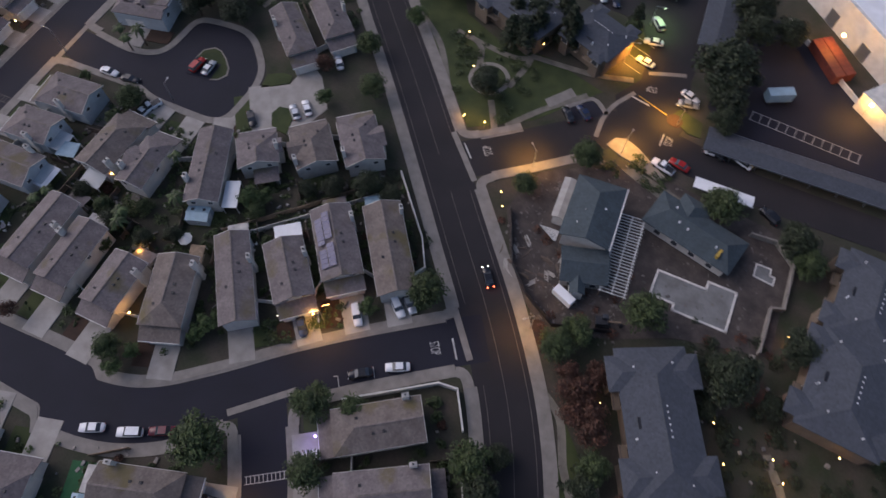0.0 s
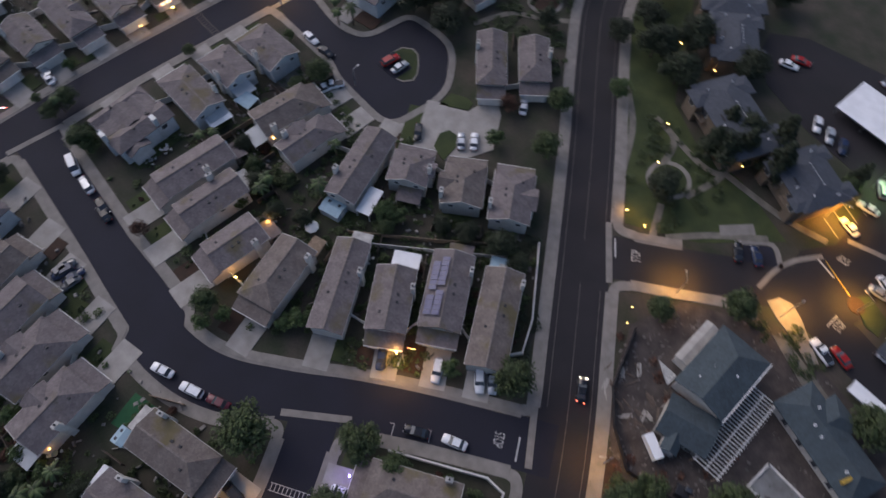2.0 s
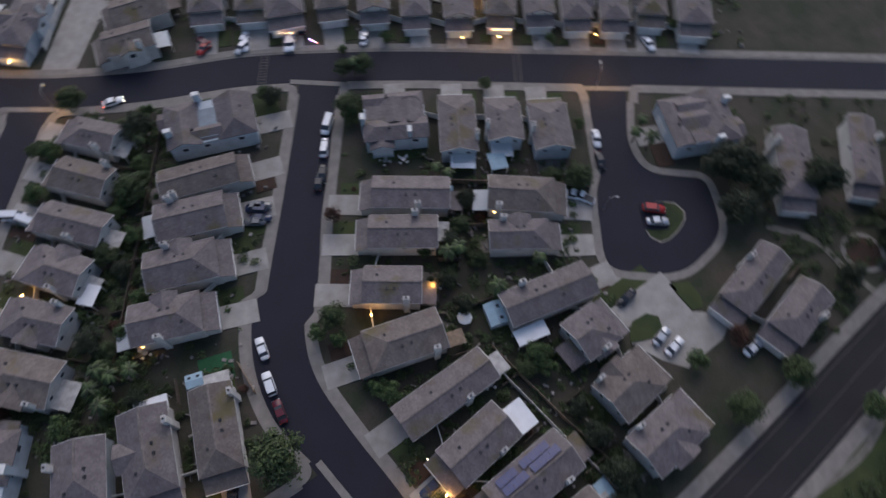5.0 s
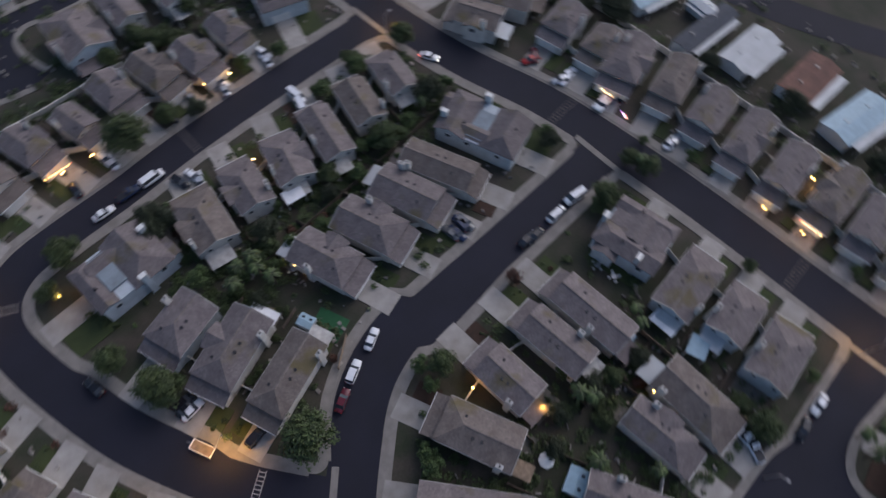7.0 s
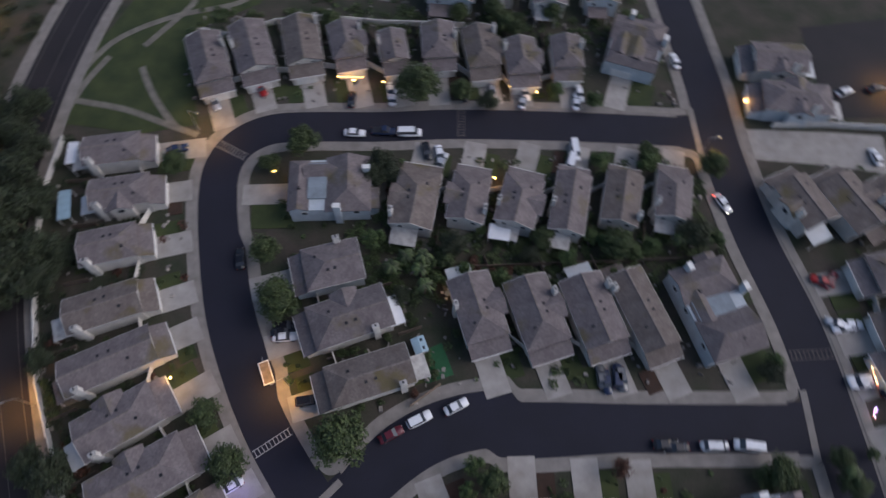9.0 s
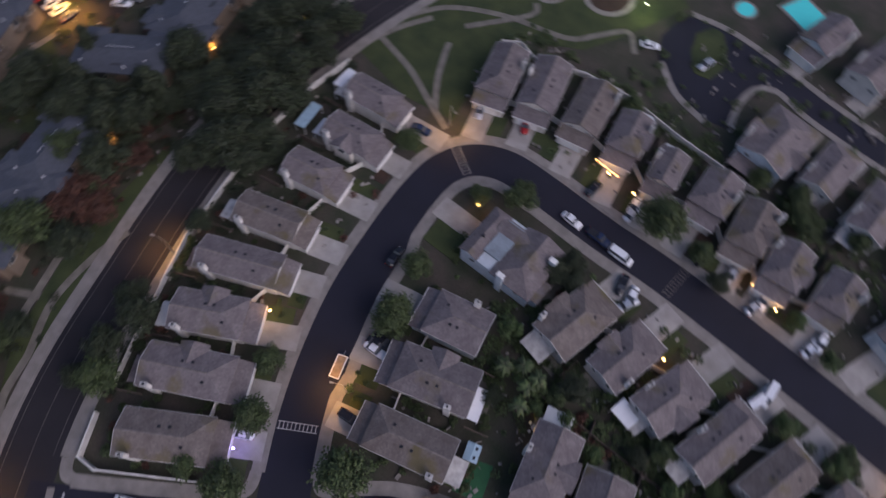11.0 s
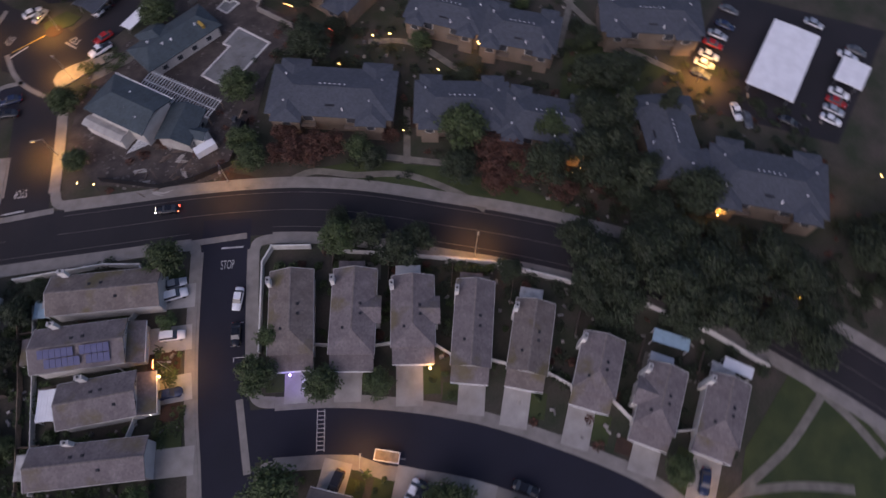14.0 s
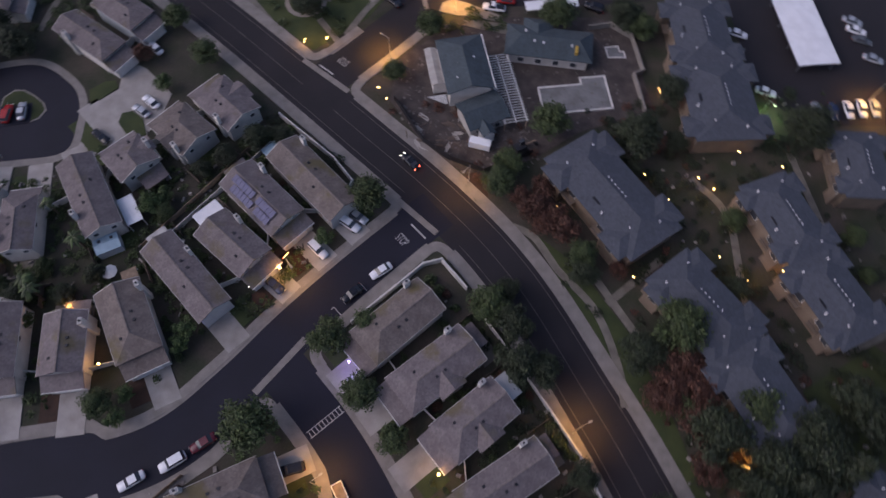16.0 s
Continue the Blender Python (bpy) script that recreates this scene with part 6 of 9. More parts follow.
flat("court_island", [(-38.7, -132.9), (-36.7, -128.5), (-39.0, -122.4), (-42.8, -117.9), (-46.5, -118.7), (-47.4, -123.4), (-45.1, -129.2), (-41.5, -133.0)], 0.16, GRASS, "planted island with shrubs in a turning place", "bed")
for x, y, yaw, l in ((-70.5, -119.4, 80, 5.0), (-82.0, -119.4, 84, 6.0), (-92.5, -118.6, 86, 7.0), (-60.0, -136.8, 80, 7.0), (-76.0, -137.0, 80, 7.0)):
    driveway(x, y, yaw, l, 4.9)
water = thing("lit_pool", "glowing turquoise swimming pool lit from below", "pool", pose(-54, -152, 0, 0, 0, -20))
part("coping", box(bmesh.new(), -6.0, 6.0, -4.4, 4.4, 0, 0.14), CONCRETE, water)
part("water", box(bmesh.new(), -5.2, 5.2, -3.6, 3.6, 0.1, 0.2), WATER, water)
second = thing("lit_pool", "round turquoise spa lit from below", "pool", pose(-41.5, -143.5, 0))
part("coping", cyl(bmesh.new(), 0, 0, 0, 0.14, 3.0, None, 20), CONCRETE, second)
part("water", cyl(bmesh.new(), 0, 0, 0.1, 0.2, 2.3, None, 20), WATER, second)

flat("storage_yard", [(-153, -100), (-153, -72.5), (-185, -74), (-182, -104)], 0.05, ASPHALT_OLD, "worn paved yard with parked vehicles", "road")
flat("paved_yard", [(-133.0, -69.6), (-133.5, -61.5), (-146, -60.4), (-163, -58), (-164, -68), (-150, -69)], 0.07, DRIVE, "pale concrete yard beside the street", "pavement")

# turning circle: pavement ring, planted island
RING = smooth_line([(-128, 59.4), (-113, 60.2), (-107.8, 60.4), (-102.9, 59.2), (-94.0, 59.2), (-87.5, 59.6), (-84.9, 61.6), (-84.2, 67.0), (-84.1, 71.7), (-85.4, 76.2), (-88.4, 79.9), (-92.1, 83.2), (-96.3, 84.7), (-103.5, 84.1), (-107.0, 82.6), (-107.7, 77.2), (-108.3, 72.7), (-110.8, 69.4), (-117.2, 67.6), (-128, 68.4)], 1.5)
setting("pavement", slab(bmesh.new(), RING, offset_line(RING, -1.7), -0.1, 0.175), CONCRETE, "curved concrete pavement round the turning circle", "pavement")
flat("turning_place", [(p.x, p.y) for p in RING], 0.058, ASPHALT, "broad asphalt turning place with a planted island", "road")
ISLAND = [(-100.4, 68.1), (-101.2, 73.2), (-100.9, 76.0), (-98.8, 77.8), (-96.7, 77.6), (-94.2, 75.9), (-91.9, 73.6), (-91.1, 71.6), (-92.3, 69.5), (-94.1, 68.7)]
flat("island_kerb", ISLAND, 0.16, CONCRETE, "low kerb round a planted island", "kerb")
flat("island_lawn", [(-96.9 + (x + 96.9) * 0.93, 72.4 + (y - 72.4) * 0.93) for x, y in ISLAND], 0.19, GRASS, "clipped grass on the turning-circle island", "lawn")
flat("parking_pad", [(-100.5, 68.0), (-101.1, 73.4), (-94.3, 73.8), (-94.1, 68.6)], 0.20, ASPHALT, "asphalt parking bay cut into the island", "pavement")
DRIVES.append((-97.6, 70.9, 0.0, 6.5, 5.2, 0.20))
flat("shared_drive", [(-84.2, 61.2), (-83.9, 67.1), (-82.2, 71.5), (-76.1, 75.8), (-75.9, 78.6), (-74.8, 83.7), (-70.4, 80.9), (-64.5, 73.3), (-66.0, 68.5), (-69.2, 62.8), (-73.3, 63.3), (-76.0, 61.2), (-80.1, 59.5)], 0.12, DRIVE, "broad stained concrete court shared by driveways", "driveway")
flat("court_bed", [(-81.8, 71.8), (-82.6, 76.1), (-79.3, 78.1), (-77.0, 78.2), (-76.3, 76.1)], 0.19, GRASS, "green clipped grass bed", "lawn")
flat("court_bed", [(-71.7, 63.0), (-73.6, 63.6), (-75.4, 66.6), (-74.8, 69.0), (-72.6, 69.4), (-70.2, 67.1), (-69.2, 62.8)], 0.25, GRASS, "yellow-green grass bed between drives", "lawn")

# ---- garden structures ----
def garden_set(x, y, yaw):
    """A round garden table with four plain chairs."""
    ob = thing("garden_table", "round metal garden table on a pedestal in a backyard", "table", pose(x, y, 0.06, 0, 0, yaw), "garden furniture")
    part("tabletop", cyl(bmesh.new(), 0, 0, 0.70, 0.74, 0.6, None, 16), GREY_METAL, ob)
    part("pedestal", cyl(bmesh.new(), 0, 0, 0.0, 0.70, 0.22, 0.05), DARK_METAL, ob)
    for k in range(4):
        a = radians(90 * k + 45 + yaw)
        chair = thing("garden_chair", "pale plastic garden chair beside a round table", "chair", pose(x + 1.05 * math.cos(a), y + 1.05 * math.sin(a), 0.06, 0, 0, math.degrees(a)), "garden furniture")
        boxed("seat", WHITE, chair, -0.24, 0.24, -0.24, 0.24, 0.42, 0.47)
        boxed("backrest", WHITE, chair, 0.2, 0.25, -0.24, 0.24, 0.47, 0.95)
        boxed("base", GREY_METAL, chair, -0.18, 0.18, -0.18, 0.18, 0.0, 0.42)


for x, y, yaw in ((-110.0, 17.0, 10), (-109.5, 13.0, 40), (-80.6, 26.2, 20), (-65.0, -29.8, 30), (-71.5, -42.0, 0), (-60.5, 35.5, 15)):
    garden_set(x, y, yaw)

patio_cover(-54.2, 40.5, 38, 5.6, 4.4)
patio_cover(-70.0, 43.3, 115, 6.6, 3.2)
shed(-74.0, 36.6, 20, 4.8, 3.6)
patio_cover(-54.6, -25.6, 110, 6.0, 3.0)
patio_cover(-75.6, -42.2, -10, 4.4, 3.4)
shed(-59.6, -19.0, 110, 3.2, 2.6)
flat("turf_patch", [(-63.8, -20.0), (-66.0, -13.9), (-61.0, -12.2), (-58.8, -17.8)], 0.1, TURF, "bright green artificial turf in a backyard", "lawn")
patio_cover(-42.2, 54.8, 37, 3.6, 2.6, BLUE_TARP, 2.5, "pale blue patio cover against a house")
patio_cover(-68.6, 28.5, 20, 3.0, 4.2, WOOD, 2.5, "slatted timber patio cover behind a house")
patio_cover(-99.6, 26.3, 90, 3.4, 5.4, BLUE_TARP, 2.5, "translucent grey-blue patio cover behind a house")
patio_cover(12.6, -48.3, -78, 6.8, 2.6, BLUE_TARP, 2.6, "pale blue-white patio cover behind a house")
patio_cover(14.0, -60.8, -85, 5.4, 2.2, WHITE_METAL, 2.5)
patio_cover(-109.0, 37.6, 105, 3.8, 4.4, BLUE_TARP, 2.5, "pale grey patio cover behind a house")
patio_cover(-108.4, 30.1, 90, 5.4, 3.2, WHITE_METAL, 2.5)
parasol = thing("parasol", "closed white parasol beside a round garden table", "parasol", pose(-73.0, 30.6, 0))
part("pole", cyl(bmesh.new(), 0, 0, 0, 2.6, 0.04), GREY_METAL, parasol)
part("canopy", cyl(bmesh.new(), 0, 0, 2.0, 2.7, 1.5, 0.1, 8), WHITE, parasol)
WHITE_LABEL = "white painted block wall beside the road"
fence([(-27.8, 15.9), (-13.3, 26.2), (-9.6, 26.7), (-5.5, 20.2)], 1.7, WHITE_WALL, 0.3, "garden_wall", WHITE_LABEL)
fence([(5.6, -3.0), (9.9, -12.2), (13.9, -26.4)], 1.7, WHITE_WALL, 0.3, "garden_wall", WHITE_LABEL)
fence([(-3.5, 15), (1.0, 6.5), (5.6, -3.0)], 1.5, WHITE_WALL, 0.2, "garden_wall", "pale block wall half hidden by trees")
fence([(13.9, -26.4), (17.5, -42), (18.6, -55), (17.8, -66)], 1.7, WHITE_WALL, 0.25, "garden_wall", "pale block wall behind the gardens")
fence([(-40.6, 64.5), (-29.5, 52.2), (-25.9, 46.2), (-27.5, 43.5)], 1.7, WHITE_WALL, 0.25, "garden_wall", WHITE_LABEL)
fence([(-67.7, 36.0), (-54.8, 48.6), (-44.5, 59.5)], 1.6, WOOD)
fence([(-67.0, 33.5), (-52.1, 47.9), (-42.5, 57.5)], 1.6, WHITE_WALL, 0.12, "fence", "pale fence line between two rows of gardens")
fence([(-66, 34), (-58, 30.0)], 1.6, WOOD)
fence([(-14, -95), (-24.5, -99.5), (-36, -101), (-50, -99.5), (-70, -99)], 1.7, WHITE_WALL, 0.22, "garden_wall", "pale rendered wall behind the gardens")
fence([(-4.6, -94), (-8, -96.5), (-14, -95)], 1.7, WHITE_WALL, 0.22, "garden_wall", "pale rendered wall beside the park")
fence([(-104.5, 22), (-104.5, 58)], 1.6, WOOD)
fence([(-84, 29.5), (-104.5, 30.5)], 1.6)
fence([(-61, -35), (-118, -37.5)], 1.6)
fence([(-58, -8), (-63.5, -12)], 1.6, WOOD)
fence([(-139, -70.2), (-152, -70.4), (-168.0, -69.4), (-167.8, -60), (-166.0, -36)], 1.7, WHITE_WALL, 0.25, "garden_wall", "white wall round a paved court")
fence([(-165.5, -35), (-166.5, 95)], 1.8, WHITE_WALL, 0.2, "garden_wall", "long pale wall between houses and mobile homes")

# ---- store, carports' surroundings ----
store = thing("store_building", "big white flat-roofed store with loading dock", "building", pose(58.0, 147.7, 0, 0, 0, -44.5))
part("wall", box(bmesh.new(), -30, 30, -14, 14, 0, 8.2), STUCCO, store)
part("parapet", box(bmesh.new(), -30.3, 30.3, -14.3, 14.3, 8.0, 8.8, 0.05), WHITE_WALL, store)
part("roof", box(bmesh.new(), -29.5, 29.5, -13.5, 13.5, 8.8, 8.86), WHITE_METAL, store)
for u in (-18, -6, 6, 18):
    boxed("dock_door", GREY_METAL, store, u - 1.6, u + 1.6, -14.12, -14.0, 0.2, 4.0)
fence([(26.3, 146.4), (53.8, 120.1)], 1.4, WHITE_WALL, 0.3, "garden_wall", "white retaining wall of a loading dock")
for k, u in enumerate((0.0, 2.7)):
    box_ob = thing("shipping_container", "rust-red ribbed steel shipping container", "container", pose(36.8 + u * 0.79, 136.4 + u * 0.61, 0.05, 0, 0, -52), "containers")
    part("body", box(bmesh.new(), -6, 6, -1.2, 1.2, 0.1, 2.6, 0.04), RUST, box_ob)
    for i in range(20):
        boxed("rib", RUST, box_ob, -5.8 + 0.6 * i, -5.6 + 0.6 * i, -1.26, 1.26, 0.15, 2.55)
dock = thing("dock_enclosure", "white rendered dock enclosure lit by a wall lamp", "building", pose(52.9, 124.6, 0, 0, 0, -39))
part("wall", box(bmesh.new(), -7, 7, -3.4, 3.4, 0, 4.6), WHITE_WALL, dock)
part("parapet", box(bmesh.new(), -7.2, 7.2, -3.6, 3.6, 4.5, 5.0, 0.05), WHITE_WALL, dock)
lorry = thing("box_trailer", "pale blue box trailer parked in the yard", "trailer", pose(28.8, 120.4, 0.05, 0, 0, 28))
part("body", box(bmesh.new(), -3, 3, -1.2, 1.2, 0.9, 3.4, 0.05), BLUE_TARP, lorry)
part("chassis", box(bmesh.new(), -3, 3.6, -0.5, 0.5, 0.5, 0.9), DARK_METAL, lorry)
for u in (-2, 2.2):
    for s in (-1, 1):
        part("wheel", box(bmesh.new(), u - 0.45, u + 0.45, s * 1.0 - 0.15, s * 1.0 + 0.15, 0.0, 0.9, 0.2), RUBBER, lorry)

# ---- road markings, gutters ----
def marking(name, bm, material, label):
    return tagged(new(name, mesh_of(name, bm, material)), label, "road marking", "", "structure")


def word_on_road(text, x, y, yaw, wide, tall, z):
    """Painted lettering lying on the asphalt."""
    curve = bpy.data.curves.new("lettering", "FONT")
    curve.body, curve.size, curve.align_x, curve.align_y = text, 1.0, "CENTER", "CENTER"
    probe = bpy.data.objects.new("lettering", curve)
    me = bpy.data.meshes.new_from_object(probe)
    bpy.data.objects.remove(probe)
    xs, ys = [v.co.x for v in me.vertices], [v.co.y for v in me.vertices]
    cx, cy = (min(xs) + max(xs)) / 2, (min(ys) + max(ys)) / 2
    sx, sy = wide / (max(xs) - min(xs)), tall / (max(ys) - min(ys))
    for v in me.vertices:
        v.co = ((v.co.x - cx) * sx, (v.co.y - cy) * sy, 0)
    me.materials.clear()
    me.materials.append(MARKING)
    ob = new("road_word", me)
    ob.matrix_world = pose(x, y, z, 0, 0, yaw)
    return tagged(ob, f"worn white painted word {text} on asphalt", "road marking", "", "structure")


word_on_road("STOP", -16.9, 32.3, -54, 2.6, 1.9, 0.05)
word_on_road("STOP", -26.3, 78.6, 131, 2.6, 1.9, 0.07)
word_on_road("STOP", 1.7, 111.2, 190, 2.4, 1.7, 0.07)
word_on_road("STOP", 9.6, 98.4, 92, 2.4, 1.7, 0.075)
for x, y, yaw, l, w, z in ((-13.5, 33.8, -54, 4.3, 0.35, 0.05), (-30.3, 76.7, -46, 4.4, 0.35, 0.07), (0.4, 106.8, -12, 4.6, 0.4, 0.07), (8.1, 98.2, 90, 3.4, 0.35, 0.075), (-30.5, 18.7, -54, 2.2, 0.14, 0.05), (-25.3, 23.1, -54, 2.2, 0.14, 0.05),
                           (-31.4, 19.3, 36, 0.8, 0.14, 0.056), (-26.1, 23.7, 36, 0.8, 0.14, 0.056)):
    marking("stop_line", stripe(x, y, yaw, l, w, z), MARKING, "white painted bar across the lane")
for s0, s1, off, mat in ((0, 150, 0.0, FAINT_LINE), (160, 440, 0.0, FAINT_LINE), (0, 145, 4.1, FAINT_LINE), (161, 440, 4.1, FAINT_LINE), (0, 186, -3.9, FAINT_LINE), (203, 440, -3.9, FAINT_LINE)):
    marking("lane_line", ribbon(length_cut(MAIN, s0, s1), off + 0.06, off - 0.06, 0.0, 0.036), mat, "faint worn line along the main road")


def crosswalk(ax, ay, bx, by, z, wide=1.9, rungs=11, paint=None):
    d = Vector((bx - ax, by - ay, 0))
    yaw = math.degrees(math.atan2(d.y, d.x))
    ob = thing("crosswalk", "ladder-striped pedestrian crossing painted on asphalt", "crosswalk", pose((ax + bx) / 2, (ay + by) / 2, 0, 0, 0, yaw), "crosswalks", "structure")
    l = d.length
    for s in (-1, 1):
        boxed("line", paint or MARKING, ob, -l / 2, l / 2, s * wide / 2 - 0.07, s * wide / 2 + 0.07, 0.02, z)
    for i in range(rungs):
        u = -l / 2 + l * (i + 0.5) / rungs
        boxed("rung", paint or MARKING, ob, u - 0.07, u + 0.07, -wide / 2 + 0.07, wide / 2 - 0.07, 0.02, z - 0.004)
    return ob


crosswalk(-30.5, 0.3, -37.2, -4.2, 0.05, 1.3)
crosswalk(-13.0, -66.4, -21.8, -61.5, 0.05, 1.7, 14, WORN_PAINT)
crosswalk(-68.7, -74.6, -68.5, -66.4, 0.05, 1.5, 11, FAINT_LINE)
crosswalk(-140.0, -17.7, -130.4, -17.3, 0.055, 1.6, 11, FAINT_LINE)
crosswalk(-142.0, 42.9, -132.6, 43.3, 0.055, 1.6, 11, FAINT_LINE)
for ax, ay, bx, by in ((-36.6, 13.9, -46.0, 4.8), (-131.4, -10.6, -131.0, 2.2), (-17.0, 41.3, -9.9, 33.0), (-121.2, -75.4, -121.6, -62.0), (-131.6, 57.8, -131.8, 70.4), (-35.3, 80.0, -25.6, 70.0)):
    d = Vector((bx - ax, by - ay, 0))
    marking("cross_gutter", stripe((ax + bx) / 2, (ay + by) / 2, math.degrees(math.atan2(d.y, d.x)), d.length, 1.3, 0.064), CONCRETE, "concrete cross gutter at a street mouth")
for k in range(13):
    marking("stall_line", stripe(24.8 + 2.03 * k, 113.8 - 0.15 * k, 84, 2.6, 0.14, 0.062), MARKING, "white parking stall line")
for off in (-1.3, 1.3):
    marking("stall_line", stripe(37.0 + off * 0.1, 112.9 + off, -4.3, 25.0, 0.14, 0.06), MARKING, "long white line along parking stalls")
marking("kerb_paint", stripe(3.3, 106.8, -19.5, 8.2, 0.3, 0.074), YELLOW, "yellow painted line across the lane")
for k in range(4):
    marking("stall_line", stripe(-4.6 + 0.25 * k, 115.5 + 3.1 * k, -20, 5.0, 0.12, 0.07), MARKING, "white parking stall line")
marking("stall_line", stripe(-14.2, 97.2, 120, 5.2, 0.14, 0.07), MARKING, "white parking stall line")

# utility trailer with a pale frame, at the kerb under a lamp
frame_cart = thing("utility_trailer", "low utility trailer with pale tubular rails at the kerb", "trailer", pose(-31.3, -14.2, 0.04, 0, 0, -68))
boxed("deck", WOOD, frame_cart, -2.1, 2.1, -0.85, 0.85, 0.5, 0.58)
for s in (-1, 1):
    boxed("side_rail", WHITE_METAL, frame_cart, -2.2, 2.2, s * 0.9 - 0.06, s * 0.9 + 0.06, 0.6, 0.95)
    boxed("end_rail", WHITE_METAL, frame_cart, s * 2.15 - 0.06, s * 2.15 + 0.06, -0.84, 0.84, 0.6, 0.95)
    boxed("wheel", RUBBER, frame_cart, -0.4, 0.3, s * 0.98 - 0.1, s * 0.98 + 0.1, 0.0, 0.62, "", 0.12)
boxed("drawbar", GREY_METAL, frame_cart, 2.2, 3.2, -0.05, 0.05, 0.45, 0.53)

# roof-mounted solar panels on one house
array = thing("solar_array", "blue solar panels in uneven rows on a tiled roof", "solar panel", pose(-42.9, 41.4, 0, 0, 0, -51))
W2 = 8.3
K2 = 0.38
for row in range(2):
    for col in range(13):
        if (row, col) in ((0, 6), (1, 0), (1, 7), (0, 12), (1, 12)):
            continue
        u, v = -7.6 + 1.02 * col, -1.0 - 1.62 * row
        bm = box(bmesh.new(), u, u + 0.96, -0.78, 0.78, 0.10, 0.15)
        bm.transform(Matrix.Translation((0, v - 0.2, 5.0 + W2 * 0.19 + (v - 0.2) * K2)) @ Matrix.Rotation(math.atan(K2), 4, "X"))
        part("panel", bm, PANEL, array)

# ---- trees and shrubs ----
def leaf_cards(bm, centre, radius, count, size, rng, flat=0.0):
    """Small pointed leaf sprays scattered round a centre."""
    for _ in range(count):
        d = Vector((rng.gauss(0, 1), rng.gauss(0, 1), rng.gauss(0, 1))).normalized() * radius * rng.random() ** 0.45
        d.z *= 0.8 - flat
        n = (d.normalized() + Vector((rng.gauss(0, 0.6), rng.gauss(0, 0.6), 0.7 + rng.gauss(0, 0.5)))).normalized()
        u = n.orthogonal().normalized()
        u.rotate(Matrix.Rotation(rng.random() * 6.28, 3, n))
        v = n.cross(u)
        s = size * rng.uniform(0.6, 1.3)
        c = centre + d
        q = [bm.verts.new(c + a * s * u + b * s * v + k * s * n) for a, b, k in ((-1, 0, -0.1), (0, -0.55, 0.12), (1, 0, -0.1), (0, 0.55, 0.12))]
        bm.faces.new((q[0], q[1], q[2])), bm.faces.new((q[0], q[2], q[3]))


def limb(bm, a, b, r0, r1, n=7):
    d = (b - a).normalized()
    u = d.orthogonal().normalized()
    v = d.cross(u)
    rings = [[bm.verts.new(p + r * (math.cos(w) * u + math.sin(w) * v)) for w in (2 * math.pi * i / n for i in range(n))] for p, r in ((a, r0), (b, r1))]
    for i in range(n):
        bm.faces.new((rings[0][i], rings[0][(i + 1) % n], rings[1][(i + 1) % n], rings[1][i]))
    bm.faces.new(rings[1])


def tree(name, height, spread, leaf, seed, label, conic=False, clumps=26, leaves=34, size=0.34, bare=0.32):
    """One tree about its foot at the origin: trunk with limbs, and a crown of leaf sprays in uneven clumps."""
    rng = random.Random(seed)
    ob = thing(name, label, "tree", Matrix.Identity(4), "trees")
    bm, crown = bmesh.new(), bmesh.new()
    top = Vector((rng.uniform(-0.3, 0.3), rng.uniform(-0.3, 0.3), height * (0.9 if conic else 0.6)))
    limb(bm, Vector((0, 0, -0.2)), top * 0.5, height * 0.03, height * 0.022)
    limb(bm, top * 0.5, top, height * 0.022, height * 0.008)
    for i in range(clumps):
        f = rng.random()
        a = rng.random() * 6.28
        if conic:
            z = height * (bare + (0.97 - bare) * f)
            r = spread * (1 - f) ** 0.8 * rng.uniform(0.25, 1.0) + 0.2
            cr = spread * (0.42 - 0.22 * f)
        else:
            z = height * (bare + 0.12 + (0.80 - bare) * f)
            r = spread * math.sqrt(max(0.05, 1 - (2 * f - 0.85) ** 2)) * rng.random() ** 0.5 * 0.85
            cr = spread * rng.uniform(0.26, 0.42)
        c = Vector((r * math.cos(a), r * math.sin(a), z))
        if i % 3 == 0:
            foot = top * min(0.95, max(0.35, (z - 0.25 * r) / max(top.z, 0.1) * 0.8))
            limb(bm, foot, c, height * 0.010, height * 0.004, 5)
        leaf_cards(crown, c, cr, leaves, size, rng)
    part("trunk", bm, BARK, ob)
    part("crown", crown, leaf, ob)
    return ob


def bush(name, radius, leaf, seed, label):
    """A shrub as one mesh of leaf sprays on short stems."""
    rng = random.Random(seed)
    bm = bmesh.new()
    for i in range(4):
        limb(bm, Vector((0, 0, -0.1)), Vector((rng.uniform(-0.5, 0.5) * radius, rng.uniform(-0.5, 0.5) * radius, radius * 0.8)), 0.05, 0.02, 5)
    for i in range(10):
        leaf_cards(bm, Vector((rng.uniform(-0.6, 0.6) * radius, rng.uniform(-0.6, 0.6) * radius, radius * rng.uniform(0.25, 0.85))), radius * 0.55, 30, 0.24, rng)
    return tagged(new(name, mesh_of(name, bm, leaf)), label, "shrub", "shrubs")


